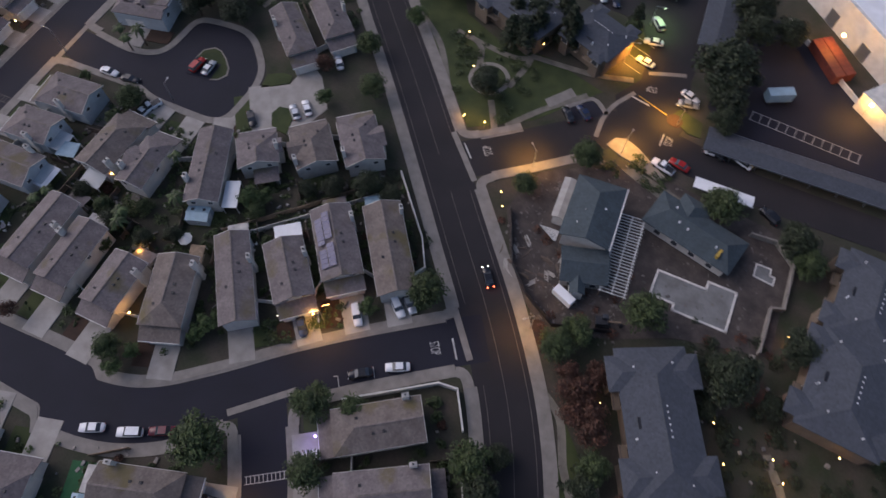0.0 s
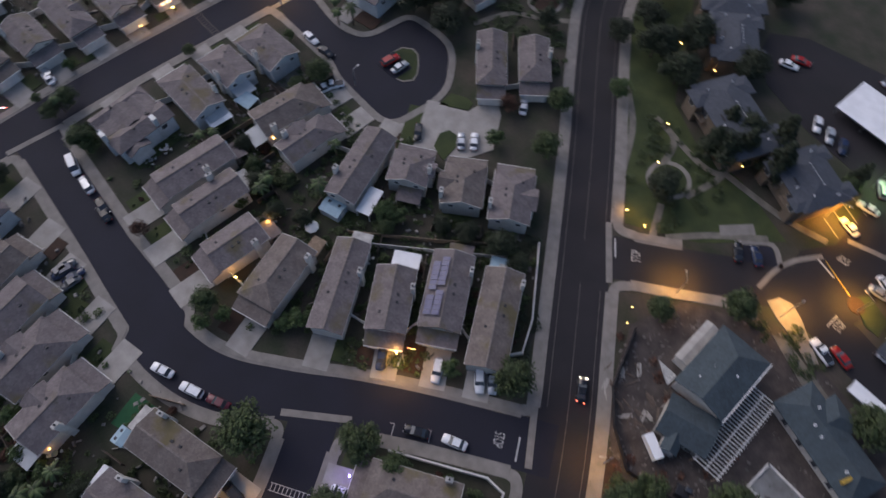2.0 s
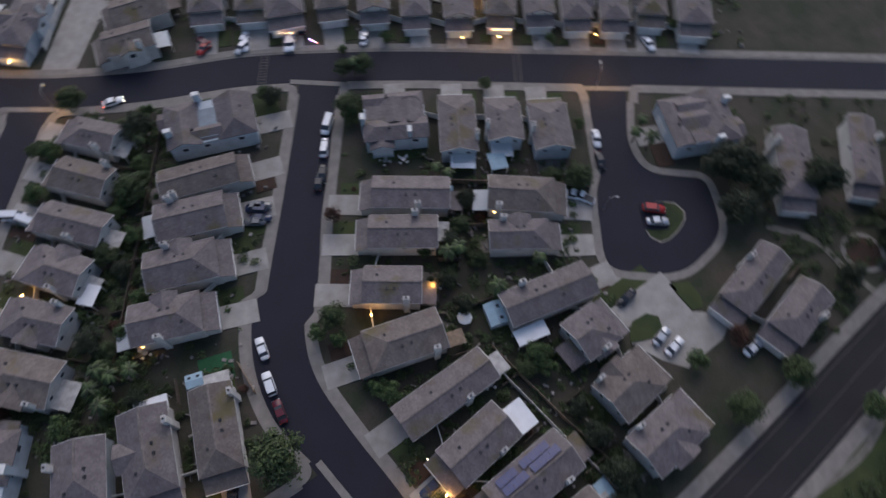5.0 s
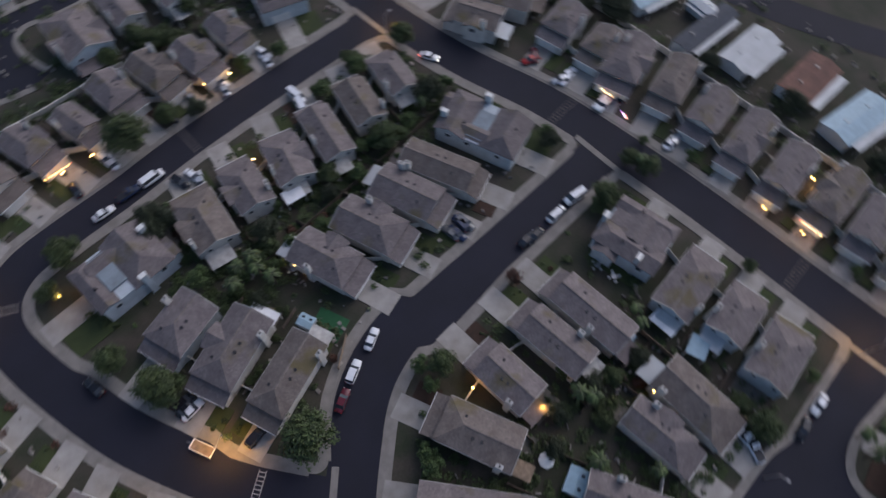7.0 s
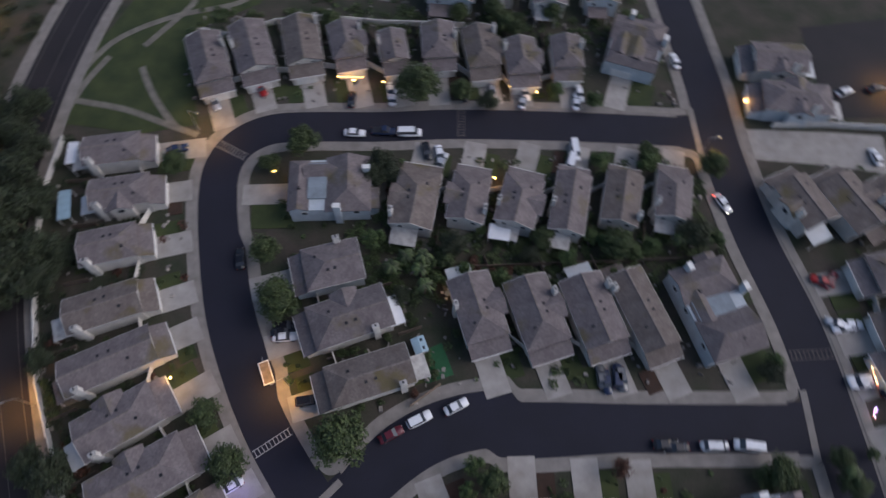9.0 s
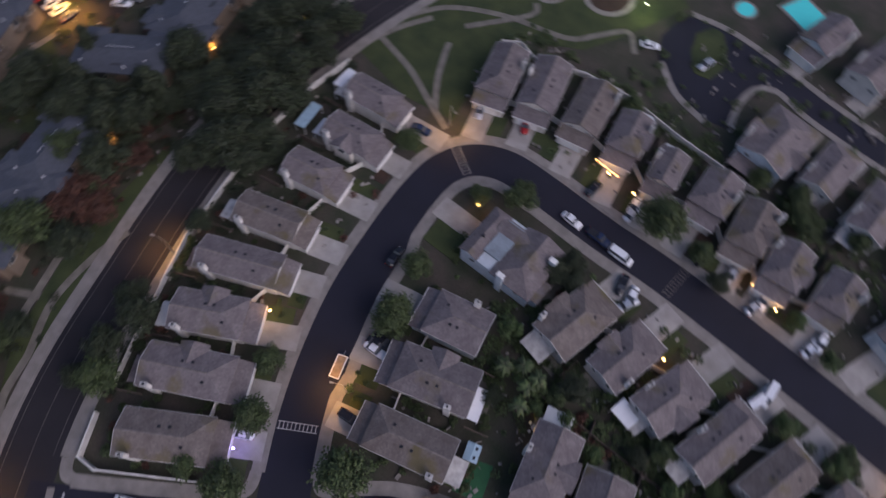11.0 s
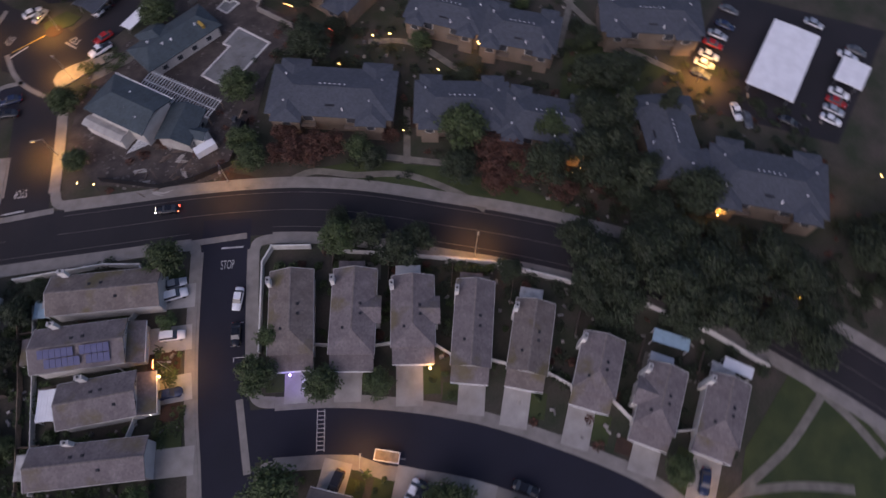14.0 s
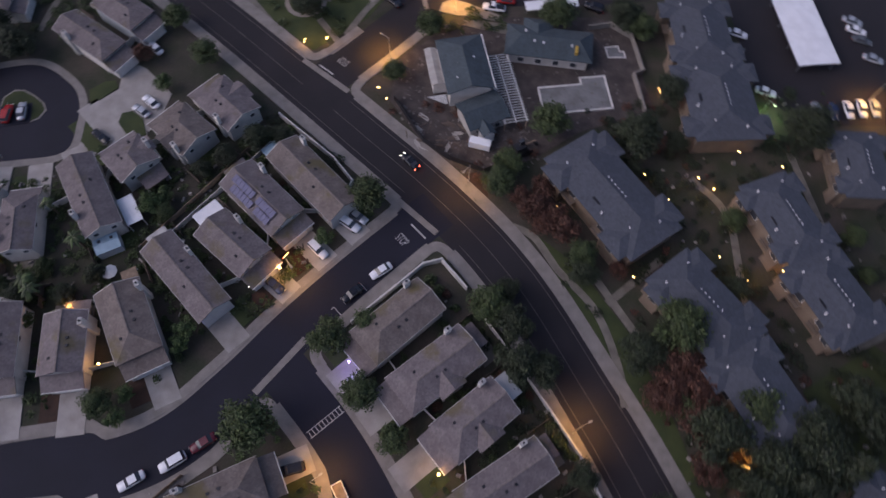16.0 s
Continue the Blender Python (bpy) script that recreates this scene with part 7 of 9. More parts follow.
def palm(name, height, seed, label):
    rng = random.Random(seed)
    ob = thing(name, label, "tree", Matrix.Identity(4), "trees")
    bm = bmesh.new()
    limb(bm, Vector((0, 0, -0.2)), Vector((0.1, 0.05, height)), 0.26, 0.17, 9)
    part("trunk", bm, BARK, ob)
    crown = bmesh.new()
    for i in range(22):
        a, lift, reach = rng.random() * 6.28, rng.uniform(-0.2, 1.0), rng.uniform(1.7, 2.5)
        prev = None
        side = Vector((-math.sin(a), math.cos(a), 0))
        for k in range(7):
            u = k / 6
            c = Vector((reach * u * math.cos(a), reach * u * math.sin(a), height + lift * u * 1.3 - 1.7 * u * u))
            wd = 0.34 * math.sin(math.pi * min(0.98, u * 0.85 + 0.12))
            row = [crown.verts.new(c + side * wd - Vector((0, 0, 0.12))), crown.verts.new(c), crown.verts.new(c - side * wd - Vector((0, 0, 0.12)))]
            if prev:
                crown.faces.new((prev[0], prev[1], row[1], row[0])), crown.faces.new((prev[1], prev[2], row[2], row[1]))
            prev = row
    part("fronds", crown, LEAF, ob)
    return ob


OAK = [tree("tree", 7.5, 4.0, LEAF, 11 + i, "broad green street tree with a dense round crown", clumps=58, leaves=76, size=0.28) for i in range(3)]
FRESH = [tree("tree", 5.2, 2.6, LEAF_BRIGHT, 31 + i, "small fresh green garden tree beside the houses", clumps=34, leaves=56, size=0.22) for i in range(2)]
PINE = [tree("tree", 13.0, 3.6, LEAF_PINE, 51 + i, "tall dark conifer with a ragged crown", True, 60, 52, 0.40, 0.14) for i in range(3)]
RED = [tree("tree", 7.0, 3.9, LEAF_RED, 71 + i, "tree with thin rust-red autumn leaves", clumps=40, leaves=40, size=0.30) for i in range(2)]
DARK = [tree("tree", 9.5, 5.2, LEAF_PINE, 91 + i, "large dark evergreen tree with an uneven crown", clumps=62, leaves=80, size=0.33) for i in range(3)]
PALMS = [palm("palm", 6.5, 101 + i, "fan palm with drooping dark fronds in a backyard") for i in range(2)]
BUSH = [bush("shrub", 1.2, LEAF, 111 + i, "rounded dark green shrub in a garden bed") for i in range(3)]
BUSH_RED = [bush("shrub", 1.1, LEAF_RED, 121 + i, "low rust-brown shrub in a planting bed") for i in range(2)]
USED = {}


def plant(kinds, x, y, size=1.0, z=0.0):
    """Sets a tree or shrub: the first of a kind is moved there, later ones are copies of it."""
    k = kinds[int(abs(x * 7.3 + y * 3.1)) % len(kinds)]
    turn = (x * 37.0 + y * 91.0) % 360
    m = pose(x, y, z, 0, 0, turn) @ Matrix.Diagonal((size, size, size * (0.9 + 0.2 * ((x * 1.7 + y) % 1.0)), 1))
    if k.name not in USED:
        USED[k.name] = True
        k.matrix_basis = m
        return k
    k_scale = Matrix.Diagonal((1 / k.scale[0], 1 / k.scale[1], 1 / k.scale[2], 1))
    return copy_thing(k, m @ k_scale)


plant(OAK, -22.9, 40.9, 1.00)
plant(OAK, -46.0, -1.5, 1.25)
plant(OAK, -32.1, 12.7, 0.95)
plant(OAK, -27.0, 2.1, 0.90)
plant(OAK, -63.3, 92.4, 0.80)
plant(OAK, -56.4, 81.2, 0.85)
plant(OAK, -5.5, 84.6, 0.90)
plant(OAK, -15.0, 72.6, 0.70)
plant(OAK, 24.1, 84.1, 1.10)
plant(OAK, 16.6, 54.4, 1.10)
plant(OAK, 3.8, 41.8, 0.90)
plant(OAK, -2.2, 15.4, 1.00)
plant(OAK, 17.5, 23.9, 0.80)
plant(OAK, 42.9, 78.5, 0.90)
plant(FRESH, -65.5, 74.6, 0.90)
plant(FRESH, -66.1, 44.1, 1.00)
plant(FRESH, -63.6, 46.4, 0.80)
plant(FRESH, -32.2, 33.8, 0.80)
plant(FRESH, -59.1, 14.6, 0.80)
plant(RED, -70.4, 83.2, 0.70)
plant(RED, 11.0, 35.8, 0.90)
plant(RED, 10.6, 31.2, 0.80)
plant(RED, 14.9, 29.4, 0.90)
plant(RED, 7.6, 37.9, 0.70)
plant(DARK, -51.4, 54.2, 0.51)
plant(DARK, -44.9, 57.3, 0.60)
plant(DARK, 14.9, 118.0, 1.40)
plant(DARK, 18.0, 111.5, 1.00)
plant(DARK, 34.8, 50.3, 0.90)
plant(DARK, 39.6, 82.2, 0.80)
plant(DARK, 45.2, 60.2, 0.80)
plant(DARK, 16.3, 141.0, 0.90)
plant(DARK, -39.8, 57.7, 0.50)
plant(DARK, -33.2, 92.9, 0.70)
plant(DARK, -56.2, 51.5, 0.42)
plant(DARK, 18.9, 142.8, 0.80)
plant(PINE, -33.6, 108.7, 0.80)
plant(PINE, -28.4, 113.5, 0.90)
plant(PINE, -21.0, 114.4, 1.00)
plant(PINE, -24.9, 121.3, 0.90)
plant(PINE, -35.2, 116.1, 0.80)
plant(PINE, -8.1, 128.3, 0.60)
plant(OAK, -21.9, -6.5, 0.75)
plant(OAK, 6.4, 45.8, 0.80)
plant(DARK, 1.9, 11.5, 0.75)
plant(DARK, 5.6, 2.1, 0.70)
plant(DARK, 9.2, -16.1, 0.55)
plant(DARK, 17.8, -30.5, 1.10)
plant(DARK, 24.1, -36.0, 1.00)
plant(DARK, 20.7, -44.2, 1.10)
plant(DARK, 14.0, -37.7, 0.90)
plant(DARK, 28.3, -48.0, 1.10)
plant(DARK, 28.6, -54.8, 1.00)
plant(DARK, 37.0, -57.5, 1.00)
plant(DARK, 21.6, -54.0, 1.00)
plant(DARK, 16.8, -48.5, 0.80)
plant(DARK, 12.2, -31.1, 0.80)
plant(DARK, 25.2, -63.9, 0.90)
plant(DARK, 35.3, -63.6, 1.00)
plant(DARK, 47.5, -74.9, 1.00)
plant(DARK, 30.1, -36.0, 0.90)
plant(DARK, 21.8, -24.2, 0.80)
plant(DARK, 2.1, 18.5, 0.50)
plant(DARK, 29.8, -69.1, 0.80)
plant(DARK, 21.2, -61.1, 0.80)
plant(RED, 13.3, 32.5, 0.90)
plant(RED, 31.2, 1.2, 1.00)
plant(RED, 32.1, -4.4, 1.00)
plant(RED, 30.2, -8.7, 0.90)
plant(RED, 36.7, -22.5, 0.70)
plant(RED, 24.0, 20.5, 0.60)
plant(PINE, 52.1, -19.8, 1.00)
plant(PINE, 43.4, -21.3, 0.90)
plant(PINE, 38.1, -29.5, 1.10)
plant(PINE, 58.9, -27.5, 0.90)
plant(RED, 9.2, 34.7, 0.90)
plant(RED, 28.1, -2.7, 1.00)
plant(RED, 32.1, -7.0, 0.90)
plant(RED, 12.6, 40.0, 0.70)
plant(RED, 24.8, -4.1, 0.80)
plant(OAK, 31.6, 7.2, 1.30)
plant(OAK, 41.6, -8.6, 1.20)
plant(OAK, -24.8, 14.4, 0.80)
plant(DARK, 34.1, 47.6, 0.90)
plant(DARK, 70.3, 46.4, 1.00)
plant(DARK, 33.0, -12.2, 1.00)
plant(DARK, 40.8, -18.5, 1.00)
plant(DARK, 62.4, -14.8, 1.00)
plant(DARK, 48.8, -18.2, 1.00)
plant(DARK, 42.9, -40.8, 1.10)
plant(DARK, 26.0, -37.8, 1.10)
plant(DARK, 26.7, -54.3, 1.00)
plant(DARK, 17.1, -34.7, 1.00)
plant(DARK, 21.5, -46.4, 1.00)
plant(DARK, 19.6, -29.0, 0.90)
plant(DARK, 34.1, -66.2, 0.90)
plant(DARK, 24.0, -70.9, 0.90)
plant(OAK, -58.9, -77.5, 1.30)
plant(OAK, -8.2, -58.2, 0.70)
plant(OAK, -33.1, -26.2, 0.90)
plant(OAK, -29.1, -38.2, 0.80)
plant(OAK, -34.4, -63.1, 0.90)
plant(OAK, -27.7, -58.6, 0.60)
plant(OAK, -68.7, -77.8, 0.70)
plant(FRESH, -50.5, -40.7, 1.00)
plant(FRESH, -90.0, -78.3, 0.80)
plant(FRESH, -98.4, -75.5, 0.90)
plant(FRESH, -97.7, -59.8, 0.90)
plant(FRESH, -108.0, -58.8, 1.00)
plant(DARK, -49.4, -55.1, 0.60)
plant(DARK, -51.1, -58.3, 0.60)
plant(PALMS, -54.1, -33.9, 0.90)
plant(PALMS, -59.7, -33.4, 0.90)
plant(DARK, -55.8, -28.7, 0.42)
plant(DARK, 1.3, 3.7, 0.80)
plant(DARK, -74.5, -75.0, 0.50)
plant(OAK, -121.9, -58.0, 0.80)
plant(OAK, -32.1, -28.6, 0.90)
plant(OAK, -122.0, 4.1, 0.80)
plant(OAK, -134.6, 6.3, 0.70)
plant(OAK, -99.2, -38.9, 0.90)
plant(FRESH, -106.3, -39.2, 0.84)
plant(FRESH, -119.9, -41.0, 0.84)
plant(OAK, -84.4, -41.0, 0.63)
plant(PALMS, -56.9, -36.2, 0.90)
plant(DARK, -53.5, -55.7, 0.60)
plant(FRESH, -94.3, -41.6, 0.72)
plant(OAK, -64.8, -36.3, 0.54)
plant(DARK, -124.8, -13.5, 0.50)
plant(FRESH, -71.9, -43.4, 0.48)
plant(PALMS, -111.6, -40.0, 0.80)
plant(PALMS, -60.3, -35.7, 0.90)
plant(PALMS, -60.6, -29.9, 0.90)
plant(PALMS, -119.8, 70.0, 0.80)
plant(PALMS, -116.4, 68.3, 0.80)
plant(PALMS, -133.9, 4.5, 0.80)
plant(PALMS, -85.5, 27.0, 0.90)
plant(OAK, -92.8, 29.7, 0.54)
plant(PALMS, -86.9, 29.2, 0.90)
plant(DARK, -80.6, 26.8, 0.42)
plant(DARK, -114.6, -41.4, 0.68)
plant(DARK, -107.9, 89.0, 1.00)
plant(DARK, -108.1, 85.3, 0.80)
plant(OAK, -98.8, -41.5, 0.54)
plant(DARK, -124.4, 8.1, 0.40)
plant(DARK, -103.6, 92.8, 0.90)
plant(DARK, -81.4, -37.2, 0.42)
plant(DARK, -99.4, 30.7, 0.42)
plant(OAK, -104.8, 54.8, 0.80)
plant(OAK, -108.8, -61.9, 0.60)
plant(OAK, -120.0, 5.0, 0.50)
plant(OAK, -133.8, 2.0, 0.60)
plant(OAK, -130.8, 35.2, 0.40)
plant(RED, -94.8, 3.0, 0.55)
plant(RED, -100.6, 47.7, 0.40)
plant(FRESH, -69.3, 2.5, 0.80)
plant(FRESH, -58.2, 17.4, 0.90)
plant(FRESH, -119.8, 56.3, 0.60)
plant(FRESH, -68.0, 6.5, 0.70)
plant(FRESH, -117.4, 40.0, 0.40)
plant(FRESH, -140.4, 1.1, 0.50)
plant(FRESH, -144.2, 11.1, 0.60)
plant(FRESH, -149.9, 42.5, 0.50)
plant(FRESH, -145.4, 51.3, 0.60)
plant(FRESH, -151.1, 82.2, 0.60)
plant(OAK, -72.2, 5.5, 0.70)
plant(DARK, -164.7, -26.6, 0.90)
plant(DARK, -97.2, 124.2, 1.10)
plant(DARK, -97.4, 87.6, 0.90)
plant(FRESH, -87.1, 22.3, 0.72)
plant(DARK, -89.0, 27.9, 0.51)
plant(DARK, -75.4, 30.1, 0.42)
plant(DARK, -69.2, 117.9, 0.70)
plant(DARK, -73.2, 137.2, 1.00)
plant(DARK, -67.9, 127.5, 0.80)
plant(DARK, -30.9, 109.5, 0.90)
plant(DARK, -31.1, 118.0, 0.90)
plant(DARK, -76.8, 149.9, 1.00)
plant(DARK, -34.1, 95.3, 0.60)
plant(FRESH, -89.1, -36.7, 0.84)
plant(DARK, -66.2, -39.1, 0.59)
plant(FRESH, -63.1, -32.1, 0.72)
plant(PALMS, -114.4, 71.2, 0.90)
plant(FRESH, -57.2, 105.7, 1.10)
plant(FRESH, -125.8, -15.3, 0.80)
plant(DARK, 43.9, -29.9, 0.75)
plant(DARK, 45.7, -23.1, 0.82)
plant(DARK, 46.1, -17.7, 0.89)
plant(DARK, 49.4, -13.6, 0.96)
plant(DARK, 35.7, -30.3, 0.75)
plant(DARK, 34.7, -36.3, 0.82)
plant(DARK, 24.0, -35.1, 0.89)
plant(DARK, 32.3, -40.6, 0.96)
plant(DARK, 24.1, -43.0, 0.75)
plant(DARK, 35.2, -48.6, 0.82)
plant(DARK, 28.2, -50.7, 0.89)
plant(DARK, 37.4, -22.7, 0.96)
plant(DARK, 30.8, 6.2, 0.75)
plant(DARK, 24.0, 3.3, 0.82)
plant(DARK, 59.0, -9.7, 0.89)
plant(RED, 33.4, -6.7, 0.85)
plant(RED, 32.4, -12.1, 0.85)
plant(RED, 33.4, -1.4, 0.85)
plant(RED, 30.8, -17.3, 0.85)
plant(RED, 26.5, -5.1, 0.85)
plant(DARK, -42.0, 133.0, 0.85)
plant(OAK, -8.2, 124.6, 0.60)
# ---- shrubs ----
plant(BUSH, -49.0, -7.6, 0.80)
plant(BUSH, -31.6, 10.3, 0.35)
plant(BUSH, -47.2, 19.5, 0.37)
plant(BUSH, -52.7, -8.8, 0.60)
plant(BUSH, -55.8, 17.3, 0.55)
plant(BUSH, -48.4, 21.0, 0.56)
plant(BUSH, -59.5, 12.9, 0.89)
plant(BUSH, -43.8, 23.0, 0.31)
plant(BUSH, -47.2, 23.4, 0.62)
plant(BUSH, -37.4, -12.0, 0.37)
plant(BUSH, -38.0, -12.6, 0.59)
plant(BUSH, -24.9, 4.2, 0.82)
plant(BUSH_RED, -58.7, -10.3, 0.79)
plant(BUSH, -61.9, 18.5, 0.71)
plant(BUSH, -37.0, -15.4, 0.52)
plant(BUSH, -61.9, 19.1, 0.79)
plant(BUSH, -48.4, -16.8, 0.82)
plant(BUSH, -67.3, 6.9, 0.31)
plant(BUSH, -59.3, 22.3, 0.63)
plant(BUSH, -44.9, -18.0, 0.87)
plant(BUSH, -45.8, -18.0, 0.62)
plant(BUSH, -50.7, 27.4, 0.70)
plant(BUSH, -34.8, -15.9, 0.52)
plant(BUSH, -62.6, 20.6, 0.62)
plant(BUSH, -47.3, -18.6, 0.83)
plant(BUSH, -53.0, 27.7, 0.74)
plant(BUSH, -37.2, 27.9, 0.33)
plant(BUSH, -52.9, -18.3, 0.73)
plant(BUSH, -20.3, 5.6, 0.66)
plant(BUSH, -21.7, -4.3, 0.45)
plant(BUSH, -21.3, -3.8, 0.49)
plant(BUSH, -62.5, -13.7, 0.89)
plant(BUSH_RED, -60.6, -15.7, 0.98)
plant(BUSH, -19.1, 6.4, 0.73)
plant(BUSH_RED, -36.1, 29.5, 0.50)
plant(BUSH, -18.9, 8.4, 0.68)
plant(BUSH, -61.1, -16.6, 0.54)
plant(BUSH, -53.7, -20.9, 0.84)
plant(BUSH, -60.5, -17.9, 1.22)
plant(BUSH, -42.7, 32.9, 0.77)
plant(BUSH, -62.7, 26.8, 0.65)
plant(BUSH_RED, -19.0, 20.1, 0.68)
plant(BUSH, -56.8, 32.8, 0.81)
plant(BUSH, -44.1, 35.2, 0.83)
plant(BUSH, -65.4, 27.6, 0.58)
plant(BUSH, -44.3, 35.4, 0.72)
plant(BUSH, -45.2, 35.7, 0.76)
plant(BUSH, -17.6, 21.1, 0.76)
plant(BUSH, -46.4, 36.8, 0.84)
plant(BUSH, -58.2, -24.0, 0.84)
plant(BUSH_RED, -13.7, -1.4, 0.87)
plant(BUSH, -13.5, -3.1, 0.67)
plant(BUSH, -57.4, -25.2, 0.84)
plant(BUSH, -41.6, -27.7, 0.89)
plant(BUSH, -73.7, 21.6, 0.55)
plant(BUSH, -11.0, 0.2, 0.83)
plant(BUSH, -71.0, 27.5, 1.10)
plant(BUSH, -48.6, 39.2, 0.85)
plant(BUSH, -66.5, -21.9, 0.74)
plant(BUSH, -15.9, -13.6, 0.38)
plant(BUSH, -11.0, 11.2, 0.88)
plant(BUSH, -55.6, -27.9, 1.24)
plant(BUSH, -66.7, -22.0, 0.59)
plant(BUSH, -67.8, 31.2, 0.94)
plant(BUSH, -45.9, -29.9, 0.77)
plant(BUSH, -15.8, -14.3, 0.51)
plant(BUSH, -10.8, 13.7, 0.75)
plant(BUSH, -10.1, -0.6, 0.64)
plant(BUSH, -58.5, 37.7, 0.83)
plant(BUSH, -68.8, 31.3, 1.19)
plant(BUSH, -58.5, 37.9, 0.99)
plant(BUSH, -48.1, -30.7, 0.69)
plant(BUSH, -33.6, -29.4, 0.63)
plant(BUSH, -55.1, -29.9, 0.74)
plant(BUSH, -34.5, -29.8, 0.50)
plant(BUSH, -16.8, -18.3, 0.35)
plant(BUSH, -8.5, 0.3, 0.86)
plant(BUSH_RED, -63.2, 37.2, 0.67)
plant(BUSH, -12.5, 22.6, 1.23)
plant(BUSH, -16.3, -18.6, 0.69)
plant(BUSH, -82.3, 6.4, 0.41)
plant(BUSH, -54.0, 41.2, 0.69)
plant(BUSH, -13.8, -15.5, 0.60)
plant(BUSH, -76.5, 25.1, 0.50)
plant(BUSH, -63.2, 37.8, 1.27)
plant(BUSH, -10.8, 20.6, 1.07)
plant(BUSH, -7.6, 0.6, 0.68)
plant(BUSH, -76.1, -16.2, 0.65)
plant(BUSH, -36.1, 41.7, 0.87)
plant(BUSH_RED, -52.2, 42.2, 0.92)
plant(BUSH, -82.9, 7.4, 0.45)
plant(BUSH, -82.9, 10.6, 0.75)
plant(BUSH, -8.3, 16.6, 0.86)
plant(BUSH, -74.8, 29.4, 0.70)
plant(BUSH_RED, -9.4, 19.7, 0.89)
plant(BUSH, -77.8, -15.2, 0.39)
plant(BUSH, -78.4, 24.4, 0.84)
plant(BUSH_RED, -65.0, 38.4, 0.58)
plant(BUSH, -63.1, 39.4, 1.04)
plant(BUSH, -37.9, 43.3, 0.77)
plant(BUSH_RED, -10.5, -13.7, 0.58)
plant(BUSH, -23.6, 38.0, 0.55)
plant(BUSH, -69.0, 36.8, 0.52)
plant(BUSH, -5.2, 2.3, 0.60)
plant(BUSH, -6.0, 13.1, 1.17)
plant(BUSH, -83.1, 17.3, 0.71)
plant(BUSH, -77.9, -18.4, 0.71)
plant(BUSH, -53.2, -34.5, 1.09)
plant(BUSH, -5.0, 11.0, 0.50)
plant(BUSH, -83.4, 18.7, 0.69)
plant(BUSH, -85.3, 11.9, 0.52)
plant(BUSH, -81.6, 23.7, 0.60)
plant(BUSH, -39.9, 45.7, 0.73)
plant(BUSH, -85.5, 12.5, 0.88)
plant(BUSH_RED, -83.4, 19.8, 0.87)
plant(BUSH, -77.3, -20.8, 0.66)
plant(BUSH, -85.3, 15.1, 0.65)
plant(BUSH, -70.8, 37.8, 0.53)
plant(BUSH, -3.6, 11.7, 0.52)
plant(BUSH, -77.2, -22.6, 0.58)
plant(BUSH_RED, -76.1, -23.9, 0.81)
plant(BUSH, -50.7, -37.2, 0.71)
plant(BUSH, -64.7, -32.8, 0.85)
plant(BUSH_RED, -40.5, 47.5, 0.87)
plant(BUSH, -85.8, 18.0, 0.50)
plant(BUSH, -74.1, 36.5, 1.22)
plant(BUSH, -82.2, 26.3, 0.72)
plant(BUSH, -5.1, -11.5, 0.82)
plant(BUSH, -76.0, 35.1, 0.88)
plant(BUSH, -34.3, -37.3, 0.88)
plant(BUSH_RED, -1.4, 2.7, 1.20)
plant(BUSH, -65.6, -33.5, 1.20)
plant(BUSH_RED, -34.4, -37.7, 0.71)
plant(BUSH, -0.8, 8.0, 1.23)
plant(BUSH, -50.3, -39.2, 0.68)
plant(BUSH_RED, -28.6, 46.6, 0.51)
plant(BUSH_RED, -75.4, -28.2, 0.85)
plant(BUSH, -51.7, -39.7, 0.96)
plant(BUSH, -44.6, -40.4, 0.55)
plant(BUSH, -52.1, 50.1, 0.55)
plant(BUSH, -57.5, -39.0, 0.69)
plant(BUSH, -77.8, 36.9, 0.90)
plant(BUSH, -29.4, 48.1, 0.66)
plant(BUSH, -1.4, -9.2, 0.79)
plant(BUSH, -53.2, -40.1, 1.08)
plant(BUSH, -8.1, -22.6, 0.53)
plant(BUSH, -87.2, -14.3, 0.67)
plant(BUSH, -58.0, -39.7, 1.28)
plant(BUSH_RED, -51.8, 51.3, 0.62)
plant(BUSH, 1.2, -2.6, 0.75)
plant(BUSH, -78.4, 37.9, 0.89)
plant(BUSH, -48.4, 51.9, 1.20)
plant(BUSH, -67.6, 46.4, 0.57)
plant(BUSH_RED, -70.8, -34.6, 1.25)
plant(BUSH, -66.6, 47.4, 0.76)
plant(BUSH, -87.0, 27.4, 0.95)
plant(BUSH, -67.8, 46.9, 0.55)
plant(BUSH, -87.7, -16.1, 0.34)
plant(BUSH, -92.7, 5.0, 0.34)
plant(BUSH, 2.2, -2.3, 0.69)
plant(BUSH, -59.8, -40.7, 0.63)
plant(BUSH, -56.6, 52.0, 0.58)
plant(BUSH, -79.0, 39.6, 0.55)
plant(BUSH_RED, 3.2, -1.3, 0.80)
plant(BUSH, -44.3, 53.6, 1.12)
plant(BUSH, -62.5, 50.8, 0.87)
plant(BUSH, -33.0, 52.5, 0.90)
plant(BUSH_RED, -70.5, -36.9, 1.09)
plant(BUSH, -94.1, 5.6, 0.36)
plant(BUSH, -56.8, 52.7, 1.04)
plant(BUSH_RED, -74.7, -34.3, 1.20)
plant(BUSH, -48.1, 54.5, 0.57)
plant(BUSH, -87.1, 31.6, 0.87)
plant(BUSH, -65.5, -40.5, 0.52)
plant(BUSH, -89.8, 27.1, 1.14)
plant(BUSH, -51.8, 54.7, 0.59)
plant(BUSH, -39.9, -44.9, 0.52)
plant(BUSH, -94.5, 14.4, 0.65)
